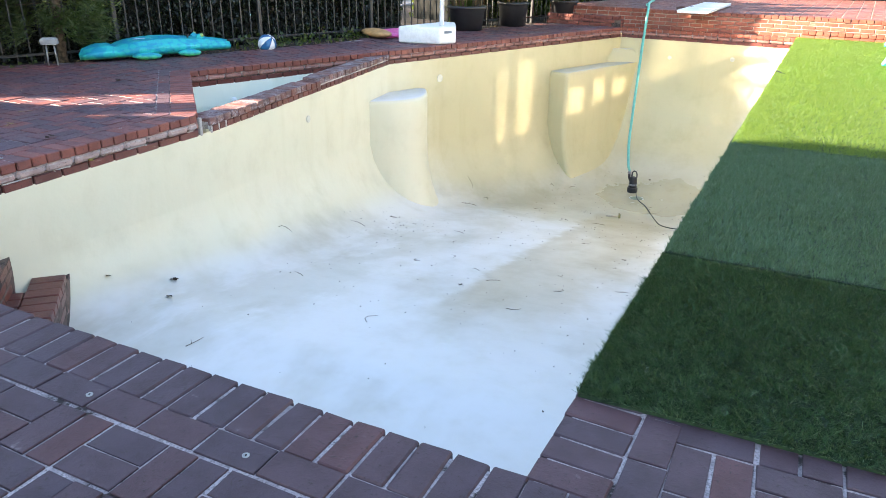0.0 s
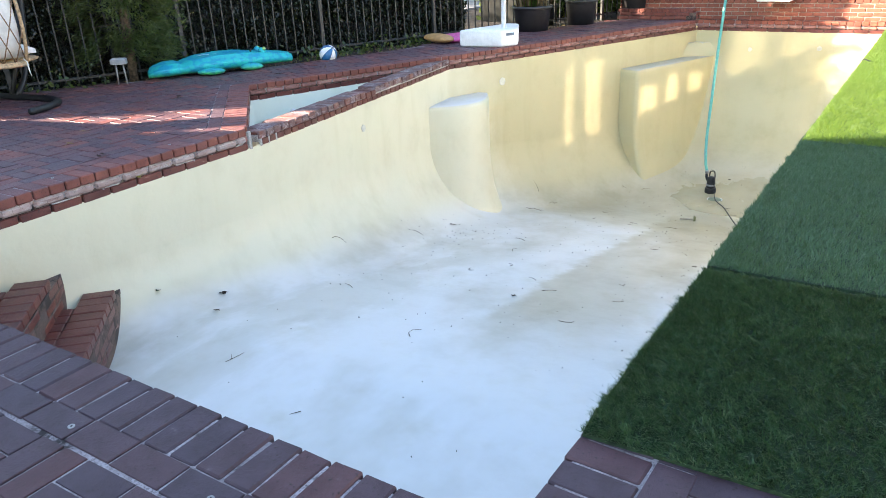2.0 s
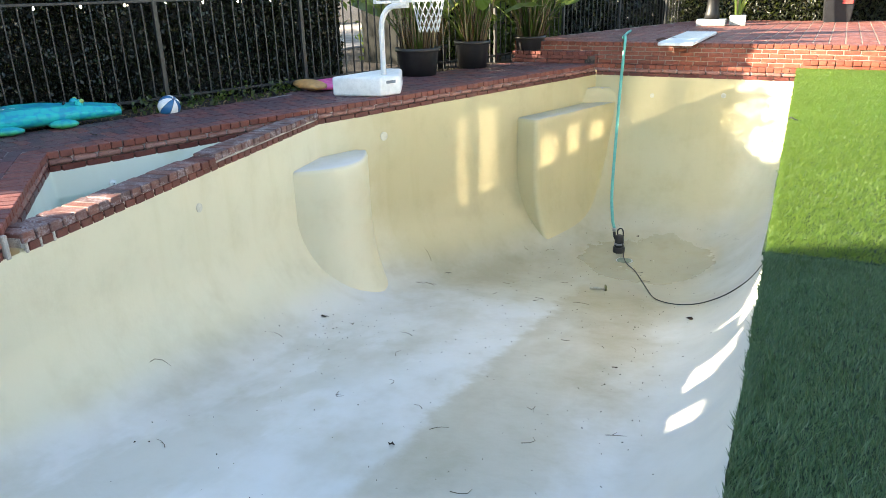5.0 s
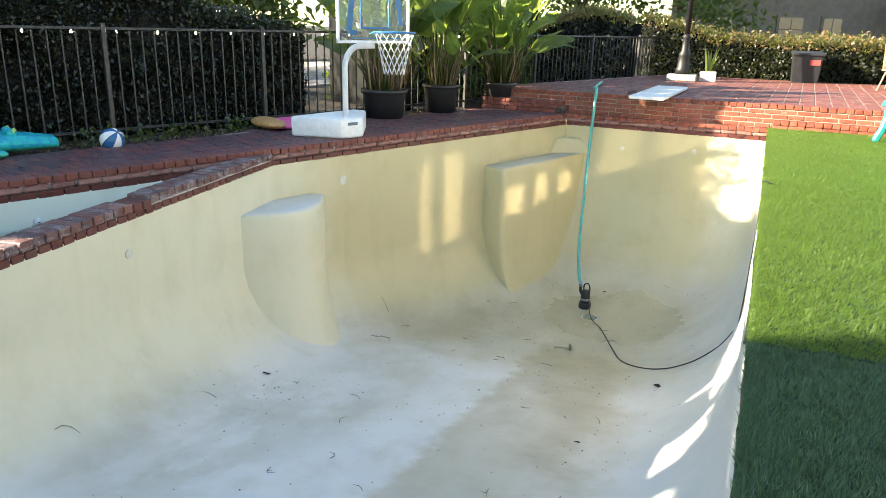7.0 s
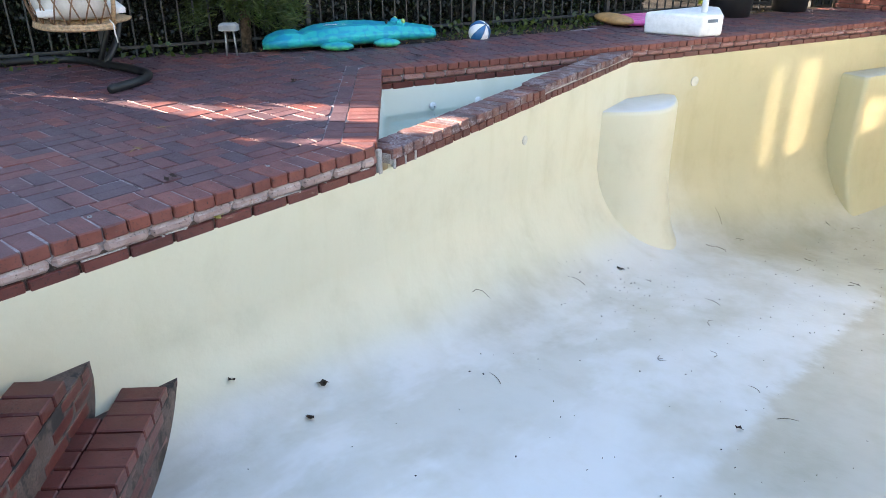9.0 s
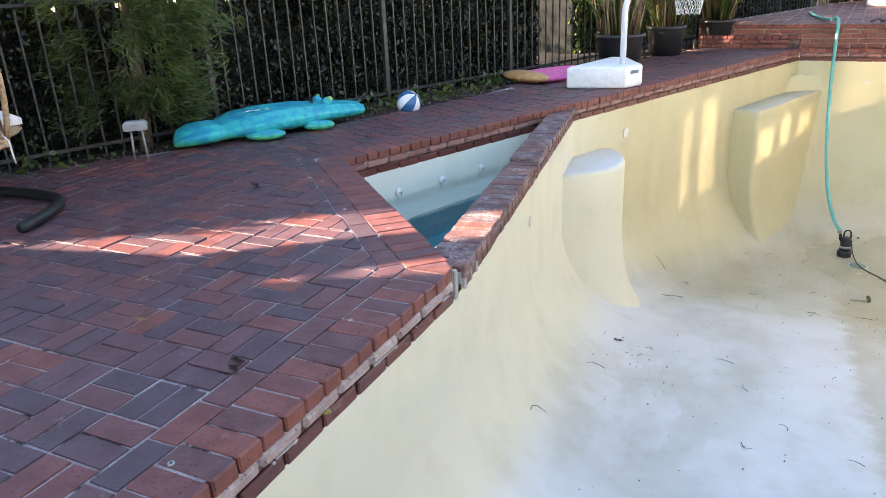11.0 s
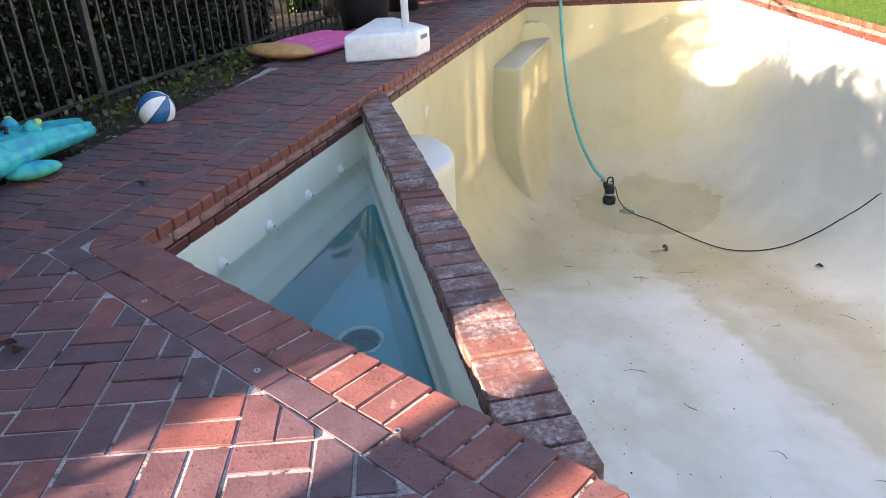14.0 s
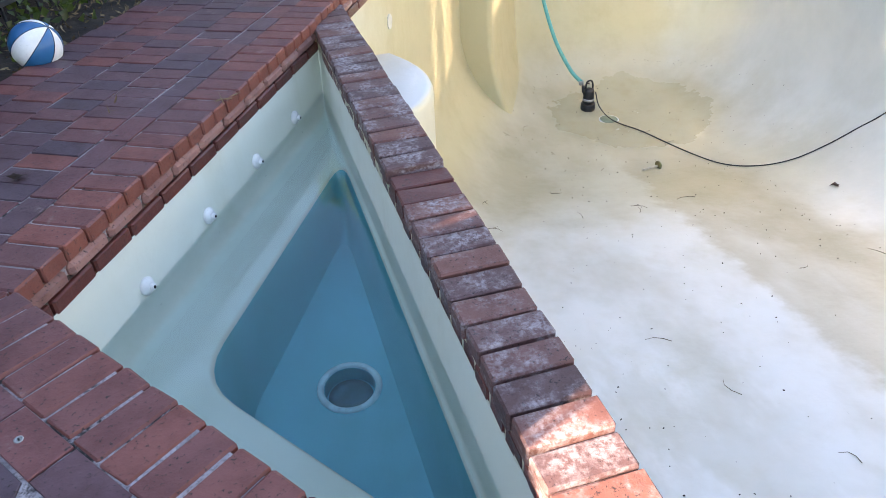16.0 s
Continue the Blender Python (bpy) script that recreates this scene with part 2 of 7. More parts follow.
def stain_and_shade_floor(m):
    """Adds old water marks, a damp ring round the drain and a brown run down the slope, and paints in shade."""
    t = m.node_tree
    b = t.nodes["Principled BSDF"]
    colour = b.inputs["Base Color"].links[0].from_socket
    s = t.nodes.new("ShaderNodeSeparateXYZ")
    t.links.new(place(t), s.inputs[0])
    wob = grain(t, 1.6, 5.0, 0.65)

    def calc(op, a, b_):
        n = t.nodes.new("ShaderNodeMath")
        n.operation = op
        for sock, v in zip(n.inputs, (a, b_)):
            if isinstance(v, bpy.types.NodeSocket):
                t.links.new(v, sock)
            else:
                sock.default_value = v
        return n.outputs[0]

    x, y, z = s.outputs
    nz = t.nodes.new("ShaderNodeSeparateXYZ")
    t.links.new(t.nodes.new("ShaderNodeNewGeometry").outputs["Normal"], nz.inputs[0])
    level = ramp(t, nz.outputs[2], 0.8, 0.97)
    # greyer towards the right wall: its bluish shade is put into the colour
    right_shade = calc("MULTIPLY", ramp(t, x, -0.75, -0.1), ramp(t, y, 13.0, 11.6))
    colour = mixed(t, calc("MULTIPLY", right_shade, 0.8), colour, mixed(t, ramp(t, wob, 0.35, 0.7), (0.54, 0.555, 0.55), (0.61, 0.615, 0.6)))
    shift = calc("MULTIPLY", calc("SUBTRACT", wob, 0.5), 0.9)
    dx, dy = calc("ADD", x, 1.25), calc("SUBTRACT", y, 11.55)
    far = calc("SQRT", calc("ADD", calc("MULTIPLY", dx, dx), calc("MULTIPLY", dy, dy)), 0)
    small = calc("MULTIPLY", calc("SUBTRACT", grain(t, 5.0, 4.0, 0.6), 0.5), 0.25)
    edge = calc("ADD", calc("MULTIPLY", shift, 0.45), small)
    damp = ramp(t, calc("ADD", far, calc("MULTIPLY", edge, 0.7)), 1.25, 0.82)
    low = ramp(t, z, -2.2, -2.4)
    damp = calc("MULTIPLY", damp, low)
    run = calc("MULTIPLY", ramp(t, calc("ADD", x, edge), -1.95, -1.8), ramp(t, calc("ADD", x, shift), -0.5, -1.15))
    run = calc("MULTIPLY", run, ramp(t, calc("ADD", y, shift), 3.4, 5.2))
    run = calc("MULTIPLY", run, ramp(t, y, 11.2, 9.6))
    run = calc("MULTIPLY", run, ramp(t, grain(t, 1.1, 4.0, 0.6, (1, 0.35, 1)), 0.15, 0.5))
    # pale grey tide marks of the shallow side, and the chalk-white patch beside the brown run
    tide = calc("MULTIPLY", ramp(t, calc("ADD", x, shift), -2.2, -2.9), ramp(t, grain(t, 1.3, 5.0, 0.65, (1.2, 0.5, 1)), 0.42, 0.56))
    tide = calc("MULTIPLY", tide, ramp(t, calc("ADD", y, shift), 8.0, 6.6))
    tide = calc("MULTIPLY", tide, level)
    colour = mixed(t, tide, colour, mixed(t, 1.0, colour, (0.87, 0.865, 0.82), "MULTIPLY"))
    # yellow-tan deep end: old stain, plus its darker shade put into the colour
    deep_stain_shade = calc("MULTIPLY", ramp(t, calc("ADD", y, calc("MULTIPLY", shift, 1.6)), 8.2, 9.6), ramp(t, calc("ADD", x, shift), 0.3, -0.6))
    colour = mixed(t, deep_stain_shade, colour, mixed(t, 1.0, colour, (0.81, 0.76, 0.61), "MULTIPLY"))
    colour = mixed(t, run, colour, mixed(t, 1.0, colour, (0.77, 0.72, 0.61), "MULTIPLY"))
    colour = mixed(t, damp, colour, mixed(t, 1.0, colour, (0.87, 0.845, 0.75), "MULTIPLY"))
    t.links.new(colour, b.inputs["Base Color"])
    r = b.inputs["Roughness"].links[0].from_socket
    wet = calc("SUBTRACT", r, calc("MULTIPLY", damp, 0.22))
    t.links.new(wet, b.inputs["Roughness"])


stain_and_shade_floor(PLASTER)
# teal for the foot well: the water's depth tint is put into the plaster
DEPTH_TINT = plaster_material("depth_tint_plaster", (0.1, 0.47, 0.53), (0.11, 0.56, 0.66), (0.8, 0.84, 0.8), 0.6)
SPA_PLASTER = plaster_material("spa_plaster", (0.74, 0.76, 0.65), (0.70, 0.84, 0.76), (0.74, 0.8, 0.76), 0.6)


def leaf_material(name, stops, rough=0.45, through=0.25, vein=0.0):
    m, t, b = nodes_of(name)
    c = colours(t, each(t), stops)
    c = mixed(t, ramp(t, grain(t, 1.7, 3.0), 0.35, 0.7), mixed(t, 0.5, c, (0.6, 0.65, 0.55), "MULTIPLY"), c)
    t.links.new(c, b.inputs["Base Color"])
    b.inputs["Roughness"].default_value = rough
    if through:
        tr = t.nodes.new("ShaderNodeBsdfTranslucent")
        t.links.new(mixed(t, 0.6, c, (0.55, 0.75, 0.12)), tr.inputs[0])
        mx = t.nodes.new("ShaderNodeMixShader")
        mx.inputs[0].default_value = through
        t.links.new(b.outputs[0], mx.inputs[1])
        t.links.new(tr.outputs[0], mx.inputs[2])
        t.links.new(mx.outputs[0], t.nodes["Material Output"].inputs[0])
    return m


# near-black leaves: the backlit side of the hedges is put into the colour
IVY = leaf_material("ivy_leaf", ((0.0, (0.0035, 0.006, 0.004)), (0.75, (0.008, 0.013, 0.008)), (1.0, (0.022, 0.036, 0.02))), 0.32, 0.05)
# solid cores in near-black: the shade between the leaves is painted on them
SHADE = plain("hedge_inner_shade", (0.003, 0.0042, 0.003), 0.95, vary=0.3, scale=9)
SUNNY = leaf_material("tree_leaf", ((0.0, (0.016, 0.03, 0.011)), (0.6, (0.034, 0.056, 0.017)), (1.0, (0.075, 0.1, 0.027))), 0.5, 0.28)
WEEP = leaf_material("fern_pine_leaf", ((0.0, (0.013, 0.024, 0.011)), (0.55, (0.036, 0.06, 0.024)), (1.0, (0.11, 0.15, 0.055))), 0.45, 0.25)
BANANA = leaf_material("paddle_leaf", ((0.0, (0.024, 0.05, 0.014)), (0.5, (0.044, 0.08, 0.019)), (1.0, (0.09, 0.125, 0.027))), 0.35, 0.33)
# hedge front: its shade is put into the leaf colour
SHADED_HEDGE = leaf_material("hedge_leaf", ((0.0, (0.006, 0.009, 0.005)), (0.5, (0.012, 0.017, 0.008)), (0.85, (0.026, 0.03, 0.013)), (1.0, (0.05, 0.042, 0.02))), 0.5, 0.1)
# top shoots: bronze new growth, with the sun on the tops painted in
SHOOT = leaf_material("hedge_shoot", ((0.0, (0.035, 0.036, 0.016)), (0.5, (0.095, 0.065, 0.03)), (0.8, (0.18, 0.09, 0.045)), (1.0, (0.27, 0.14, 0.075))), 0.5, 0.3)
CYPRESS = leaf_material("cypress_leaf", ((0.0, (0.025, 0.038, 0.015)), (0.6, (0.06, 0.075, 0.028)), (1.0, (0.13, 0.135, 0.055))), 0.6, 0.2)
# second roll: the bluish sheen of its leaning pile is put into the colour
SHEEN_BLADE = leaf_material("pale_turf_blade", ((0.0, (0.02, 0.066, 0.03)), (0.5, (0.037, 0.108, 0.046)), (0.85, (0.064, 0.15, 0.063)), (1.0, (0.17, 0.24, 0.14))), 0.5, 0.1)
# shaded copy of the blade colour, for the near roll
SHADED_BLADE = leaf_material("turf_blade", ((0.0, (0.012, 0.048, 0.022)), (0.5, (0.028, 0.096, 0.041)), (0.85, (0.062, 0.15, 0.064)), (1.0, (0.2, 0.26, 0.17))), 0.5, 0.08)
# lit copy of the blade colour: the sun on the far roll is painted in
SUNLIT_BLADE = leaf_material("fresh_turf_blade", ((0.0, (0.023, 0.066, 0.01)), (0.5, (0.04, 0.103, 0.014)), (0.85, (0.066, 0.138, 0.018)), (1.0, (0.125, 0.18, 0.04))), 0.5, 0.4)
DRY = leaf_material("dry_leaf", ((0.0, (0.14, 0.09, 0.05)), (0.6, (0.25, 0.17, 0.09)), (1.0, (0.36, 0.28, 0.16))), 0.8, 0.0)
TURF = plain("turf_backing", (0.016, 0.042, 0.014), 0.9, vary=0.25, scale=30, bump=0.01)
SOIL = plain("soil", (0.036, 0.026, 0.02), 0.95, vary=0.35, scale=6, bump=0.03)
ROAD = plain("pale_paving", (0.34, 0.3, 0.28), 0.9, vary=0.2, scale=1.2, bump=0.004)
IRON = plain("black_iron", (0.013, 0.014, 0.015), 0.5, 0.2, bump=0.0006)
# lighter iron: the sky's sheen on the fence bars is put into the colour
RAIL = plain("sheen_iron", (0.045, 0.048, 0.05), 0.42, 0.3, vary=0.2, bump=0.0006)
WHITE = plain("white_plastic", (0.78, 0.79, 0.80), 0.42, vary=0.05, bump=0.0006)
POT = plain("black_pot", (0.02, 0.02, 0.022), 0.5, bump=0.001)
BARK = plain("bark", (0.16, 0.11, 0.075), 0.9, vary=0.35, scale=25, bump=0.006)
HOSE = plain("green_hose", (0.1, 0.42, 0.36), 0.45, vary=0.08)
RUBBER = plain("black_rubber", (0.015, 0.015, 0.016), 0.5)
TEAL = plain("teal_plastic", (0.012, 0.40, 0.36), 0.35, vary=0.06)
RATTAN = plain("rattan", (0.46, 0.30, 0.17), 0.6, vary=0.25, scale=40, bump=0.001)
DARK_RATTAN = plain("brown_rattan", (0.25, 0.14, 0.08), 0.6, vary=0.25, scale=40, bump=0.001)
CLOTH = plain("cream_cloth", (0.72, 0.69, 0.66), 0.95, vary=0.08, scale=10, bump=0.002)
CONCRETE = plain("grey_concrete", (0.4, 0.39, 0.37), 0.9, vary=0.2, bump=0.003)
# darkened stucco: the shade on the house front is put into the colour
STUCCO = plain("stucco", (0.17, 0.145, 0.125), 0.95, vary=0.08, scale=3, bump=0.01)
GARAGE = plain("garage_paint", (0.72, 0.72, 0.72), 0.6, vary=0.04)
# darkened plastic: the bin's shaded place is put into the colour
BIN = plain("bin_plastic", (0.016, 0.017, 0.02), 0.45)
GREY_METAL = plain("grey_metal", (0.35, 0.36, 0.36), 0.45, 0.6)
CHROME = plain("white_fitting", (0.8, 0.8, 0.78), 0.35, vary=0.05)
FITTING = plain("old_white_fitting", (0.60, 0.585, 0.5), 0.45, vary=0.1)
# near-black for solid discs: the shade inside small openings, as colour
HOLE = plain("dark_hole", (0.01, 0.01, 0.012), 0.7)
BLUE = plain("blue_vinyl", (0.015, 0.13, 0.31), 0.3, vary=0.06)
PINK = plain("pink_vinyl", (0.72, 0.12, 0.36), 0.4, vary=0.08)
TAN = plain("orange_vinyl", (0.55, 0.30, 0.12), 0.45, vary=0.12)
NET = plain("net_cord", (0.75, 0.75, 0.72), 0.9)
LABEL_RED = plain("red_label", (0.55, 0.06, 0.05), 0.5)
TERRA = plain("tan_pot", (0.5, 0.46, 0.4), 0.7)
WINDOW = plain("window_glass", (0.05, 0.06, 0.08), 0.08)


def croc_material():
    """Vinyl that goes from lime green at the belly to turquoise on the back."""
    m, t, b = nodes_of("crocodile_vinyl")
    g = t.nodes.new("ShaderNodeNewGeometry")
    s = t.nodes.new("ShaderNodeSeparateXYZ")
    t.links.new(g.outputs["Position"], s.inputs[0])
    c = mixed(t, ramp(t, s.outputs[2], 0.012, 0.085), (0.07, 0.44, 0.14), (0.002, 0.45, 0.46))
    c = mixed(t, ramp(t, grain(t, 8.0), 0.45, 0.7), c, mixed(t, 0.5, c, (0.4, 0.8, 1.0), "MULTIPLY"))
    t.links.new(c, b.inputs["Base Color"])
    b.inputs["Roughness"].default_value = 0.34
    b.inputs["Specular IOR Level"].default_value = 0.25
    v = t.nodes.new("ShaderNodeTexVoronoi")
    v.inputs["Scale"].default_value = 14.0
    t.links.new(place(t), v.inputs["Vector"])
    bumped(t, b, v.outputs["Distance"], 0.35, 0.008)
    c = mixed(t, ramp(t, v.outputs["Distance"], 0.42, 0.72), c, mixed(t, 0.8, c, (0.25, 0.62, 0.95), "MULTIPLY"))
    t.links.new(c, b.inputs["Base Color"])
    return m


CROC = croc_material()


def water_material():
    m, t, b = nodes_of("still_water")
    b.inputs["Base Color"].default_value = (0.90, 0.975, 0.985, 1)
    b.inputs["Roughness"].default_value = 0.0
    b.inputs["IOR"].default_value = 1.33
    b.inputs["Transmission Weight"].default_value = 1.0
    bumped(t, b, grain(t, 5.0, 2.0), 0.06, 0.004)
    return m


WATER = water_material()


def acrylic_material():
    m, t, b = nodes_of("clear_acrylic")
    b.inputs["Base Color"].default_value = (0.9, 0.96, 0.98, 1)
    b.inputs["Roughness"].default_value = 0.03
    b.inputs["IOR"].default_value = 1.1
    b.inputs["Transmission Weight"].default_value = 0.92
    return m


ACRYLIC = acrylic_material()


def glow_material(name, colour, strength):
    m, t, b = nodes_of(name)
    b.inputs["Emission Color"].default_value = (*colour, 1)
    b.inputs["Emission Strength"].default_value = strength
    return m


BULB = glow_material("warm_bulb", (1.0, 0.85, 0.6), 6.0)


# ---- building helpers ----
def link(name, verts, faces, material, parent=None, label="", smooth=False):
    me = bpy.data.meshes.new(name)
    me.from_pydata(verts, [], faces)
    me.materials.append(material)
    if smooth:
        me.polygons.foreach_set("use_smooth", [True] * len(me.polygons))
    ob = new(name, me)
    ob.parent = parent
    return tagged(ob, label)


def part(name, bm, material, parent=None, label="", smooth=False):
    """Links a bmesh as one mesh object under a thing or a part."""
    me = bpy.data.meshes.new(name)
    bm.to_mesh(me)
    bm.free()
    me.materials.append(material)
    if smooth:
        me.polygons.foreach_set("use_smooth", [True] * len(me.polygons))
    ob = new(name, me)
    ob.parent = parent
    return tagged(ob, label)


def thing(name, m, label, category, group="", kind=""):
    """An empty at the base of a thing, for its parts."""
    ob = new(name)
    ob.matrix_basis = m
    return tagged(ob, label, category, group, kind)


def add_box(bm, size, m, bevel=0.0, segments=1):
    made = bmesh.ops.create_cube(bm, size=1.0, matrix=m @ Matrix.Diagonal((*size, 1)))
    if bevel:
        edges = list({e for v in made["verts"] for e in v.link_edges})
        bmesh.ops.bevel(bm, geom=edges, offset=bevel, segments=segments, affect="EDGES", profile=0.6)
    return bm


def box(size, m=None, bevel=0.0, segments=1):
    return add_box(bmesh.new(), size, m or Matrix(), bevel, segments)


def tube(path, radius, sides=8, closed=False, bm=None):
    """A round bar along a path; radius may be one for each point."""
    bm = bm or bmesh.new()
    pts = [Vector(p) for p in path]
    n = len(pts)
    rad = radius if isinstance(radius, (list, tuple)) else [radius] * n
    rings, side = [], None
    for i, p in enumerate(pts):
        a = pts[(i - 1) % n] if closed or i else p
        b = pts[(i + 1) % n] if closed or i < n - 1 else p
        d = (b - a).normalized()
        if side is None:
            side = d.orthogonal().normalized()
        side = (side - d * side.dot(d)).normalized()
        up = d.cross(side)
        rings.append([bm.verts.new(p + rad[i] * (math.cos(k * math.tau / sides) * side + math.sin(k * math.tau / sides) * up)) for k in range(sides)])
    for i in range(n if closed else n - 1):
        r, q = rings[i], rings[(i + 1) % n]
        for k in range(sides):
            bm.faces.new((r[k], r[(k + 1) % sides], q[(k + 1) % sides], q[k]))
    if not closed:
        bm.faces.new(rings[0][::-1])
        bm.faces.new(rings[-1])
    for f in bm.faces:
        f.smooth = True
    return bm


def lathe(profile, sides=28, m=None, bm=None):
    """A turned shape from (radius, height) pairs."""
    bm = bm or bmesh.new()
    m = m or Matrix()
    rings = [[bm.verts.new(m @ Vector((max(r, 1e-4) * math.cos(k * math.tau / sides), max(r, 1e-4) * math.sin(k * math.tau / sides), z))) for k in range(sides)] for r, z in profile]
    for a, b in zip(rings, rings[1:]):
        for k in range(sides):
            f = bm.faces.new((a[k], a[(k + 1) % sides], b[(k + 1) % sides], b[k]))
            f.smooth = True
    bm.faces.new(rings[0][::-1])
    bm.faces.new(rings[-1])
    return bm


def spline(points, steps=8):
    """A smooth path through the points."""
    p = [Vector(q) for q in points]
    p = [2 * p[0] - p[1]] + p + [2 * p[-1] - p[-2]]
    out = []
    for a, b, c, d in zip(p, p[1:], p[2:], p[3:]):
        for k in range(steps):
            t = k / steps
            out.append(0.5 * (2 * b + (c - a) * t + (2 * a - 5 * b + 4 * c - d) * t * t + (3 * b - a - 3 * c + d) * t ** 3))
    return out + [p[-2]]


def prism(poly, z0, z1, bevel=0.0):
    """An upright block on a convex or plain outline, its top edge eased."""
    bm = bmesh.new()
    c = sum((Vector(p) for p in poly), Vector((0, 0))) / len(poly)
    rows = [[(p[0], p[1], z0) for p in poly]]
    if bevel:
        rows.append([(p[0], p[1], z1 - bevel) for p in poly])
        inner = []
        for p in poly:
            d = c - Vector(p)
            q = Vector(p) + d.normalized() * min(bevel * 1.3, d.length * 0.5)
            inner.append((q.x, q.y, z1))
        rows.append(inner)
    else:
        rows.append([(p[0], p[1], z1) for p in poly])
    rings = [[bm.verts.new(p) for p in r] for r in rows]
    n = len(poly)
    for a, b in zip(rings, rings[1:]):
        for k in range(n):
            bm.faces.new((a[k], a[(k + 1) % n], b[(k + 1) % n], b[k]))
    bm.faces.new(rings[0][::-1])
    bm.faces.new(rings[-1])
    bmesh.ops.recalc_face_normals(bm, faces=bm.faces[:])
    return bm


def sheet(name, outer, holes, z, material, depth=0.0):
    """A flat slab with holes."""
    bm = bmesh.new()
    edges = []
    for loop in [outer, *holes]:
        vs = [bm.verts.new((x, y, z)) for x, y in loop]
        edges += [bm.edges.new((a, b)) for a, b in zip(vs, vs[1:] + vs[:1])]
    bmesh.ops.triangle_fill(bm, edges=edges, use_beauty=True, normal=(0, 0, 1))
    for f in bm.faces:
        if f.normal.z < 0:
            f.normal_flip()
    if depth:
        made = bmesh.ops.extrude_face_region(bm, geom=bm.faces[:])
        bmesh.ops.translate(bm, verts=[g for g in made["geom"] if isinstance(g, bmesh.types.BMVert)], vec=(0, 0, -depth))
        bmesh.ops.recalc_face_normals(bm, faces=bm.faces[:])
    return part(name, bm, material)


BRICKS = {}


def brick_mesh(size, material, kinds=4, bevel=0.006):
    """A few slightly uneven bricks of one size, to be shared."""
    key = (tuple(round(s, 3) for s in size), material.name, bevel)
    if key not in BRICKS:
        made = []
        for k in range(kinds):
            bm = box(size, None, min(bevel, min(size) * 0.35))
            for v in bm.verts:
                v.co += Vector([random.uniform(-1, 1) * 0.0016 for _ in range(3)])
            me = bpy.data.meshes.new("brick")
            bm.to_mesh(me)
            bm.free()
            me.materials.append(material)
            made.append(me)
        BRICKS[key] = made
    return random.choice(BRICKS[key])


def brick(size, m, material, parent, name="brick", slack=1.0, bevel=0.006):
    ob = new(name, brick_mesh(size, material, bevel=bevel))
    ob.parent = parent
    j = slack * 0.0022
    ob.matrix_basis = m @ pose(random.uniform(-j, j), random.uniform(-j, j), random.uniform(-j, j) * 0.8, *(random.gauss(0, 0.45) * slack for _ in range(3)))
    return ob


def joined_bricks(name, items, material, parent, label=""):
    """Many bricks, given as size and pose, as one mesh of separate islands."""
    verts, faces = [], []
    for size, m in items:
        me = brick_mesh(size, material)
        base = len(verts)
        j = m @ pose(random.gauss(0, 0.001), random.gauss(0, 0.001), random.gauss(0, 0.0012), random.gauss(0, 0.3), random.gauss(0, 0.3), random.gauss(0, 0.3))
        verts += [tuple(j @ v.co) for v in me.vertices]
        faces += [tuple(base + i for i in p.vertices) for p in me.polygons]
    return tagged(link(name, verts, faces, material, parent, label), kind="stuff")


def clip(poly, a, b):
    """The piece of a polygon on the left of the line a to b."""
    out = []
    d = Vector(b) - Vector(a)
    side = [d.x * (p[1] - a[1]) - d.y * (p[0] - a[0]) for p in poly]
    for i, p in enumerate(poly):
        q, s, r = poly[(i + 1) % len(poly)], side[i], side[(i + 1) % len(poly)]
        if s >= 0:
            out.append(p)
        if s * r < 0:
            k = s / (s - r)
            out.append((p[0] + k * (q[0] - p[0]), p[1] + k * (q[1] - p[1])))
    return out


def area(poly):
    return 0.5 * sum(p[0] * q[1] - q[0] * p[1] for p, q in zip(poly, poly[1:] + poly[:1]))


def along(a, b, at, up=0.0, off=0.0):
    """A pose on the line a to b, turned along it: at metres from a, off metres to the left of it."""
    d = Vector(b) - Vector(a)
    d.normalize()
    p = Vector(a) + d * at + Vector((-d.y, d.x)) * off
    return pose(p.x, p.y, up, 0, 0, math.degrees(math.atan2(d.y, d.x)))


def cross(a, b, c, d):
    """Where the lines a-b and c-d meet."""
    a, b, c, d = (Vector(p) for p in (a, b, c, d))
    r, s = b - a, d - c
    k = ((c.x - a.x) * s.y - (c.y - a.y) * s.x) / (r.x * s.y - r.y * s.x)
    return tuple(a + r * k)


def offset_line(a, b, off):
    d = (Vector(b) - Vector(a)).normalized()
    n = Vector((-d.y, d.x)) * off
    return tuple(Vector(a) + n), tuple(Vector(b) + n)


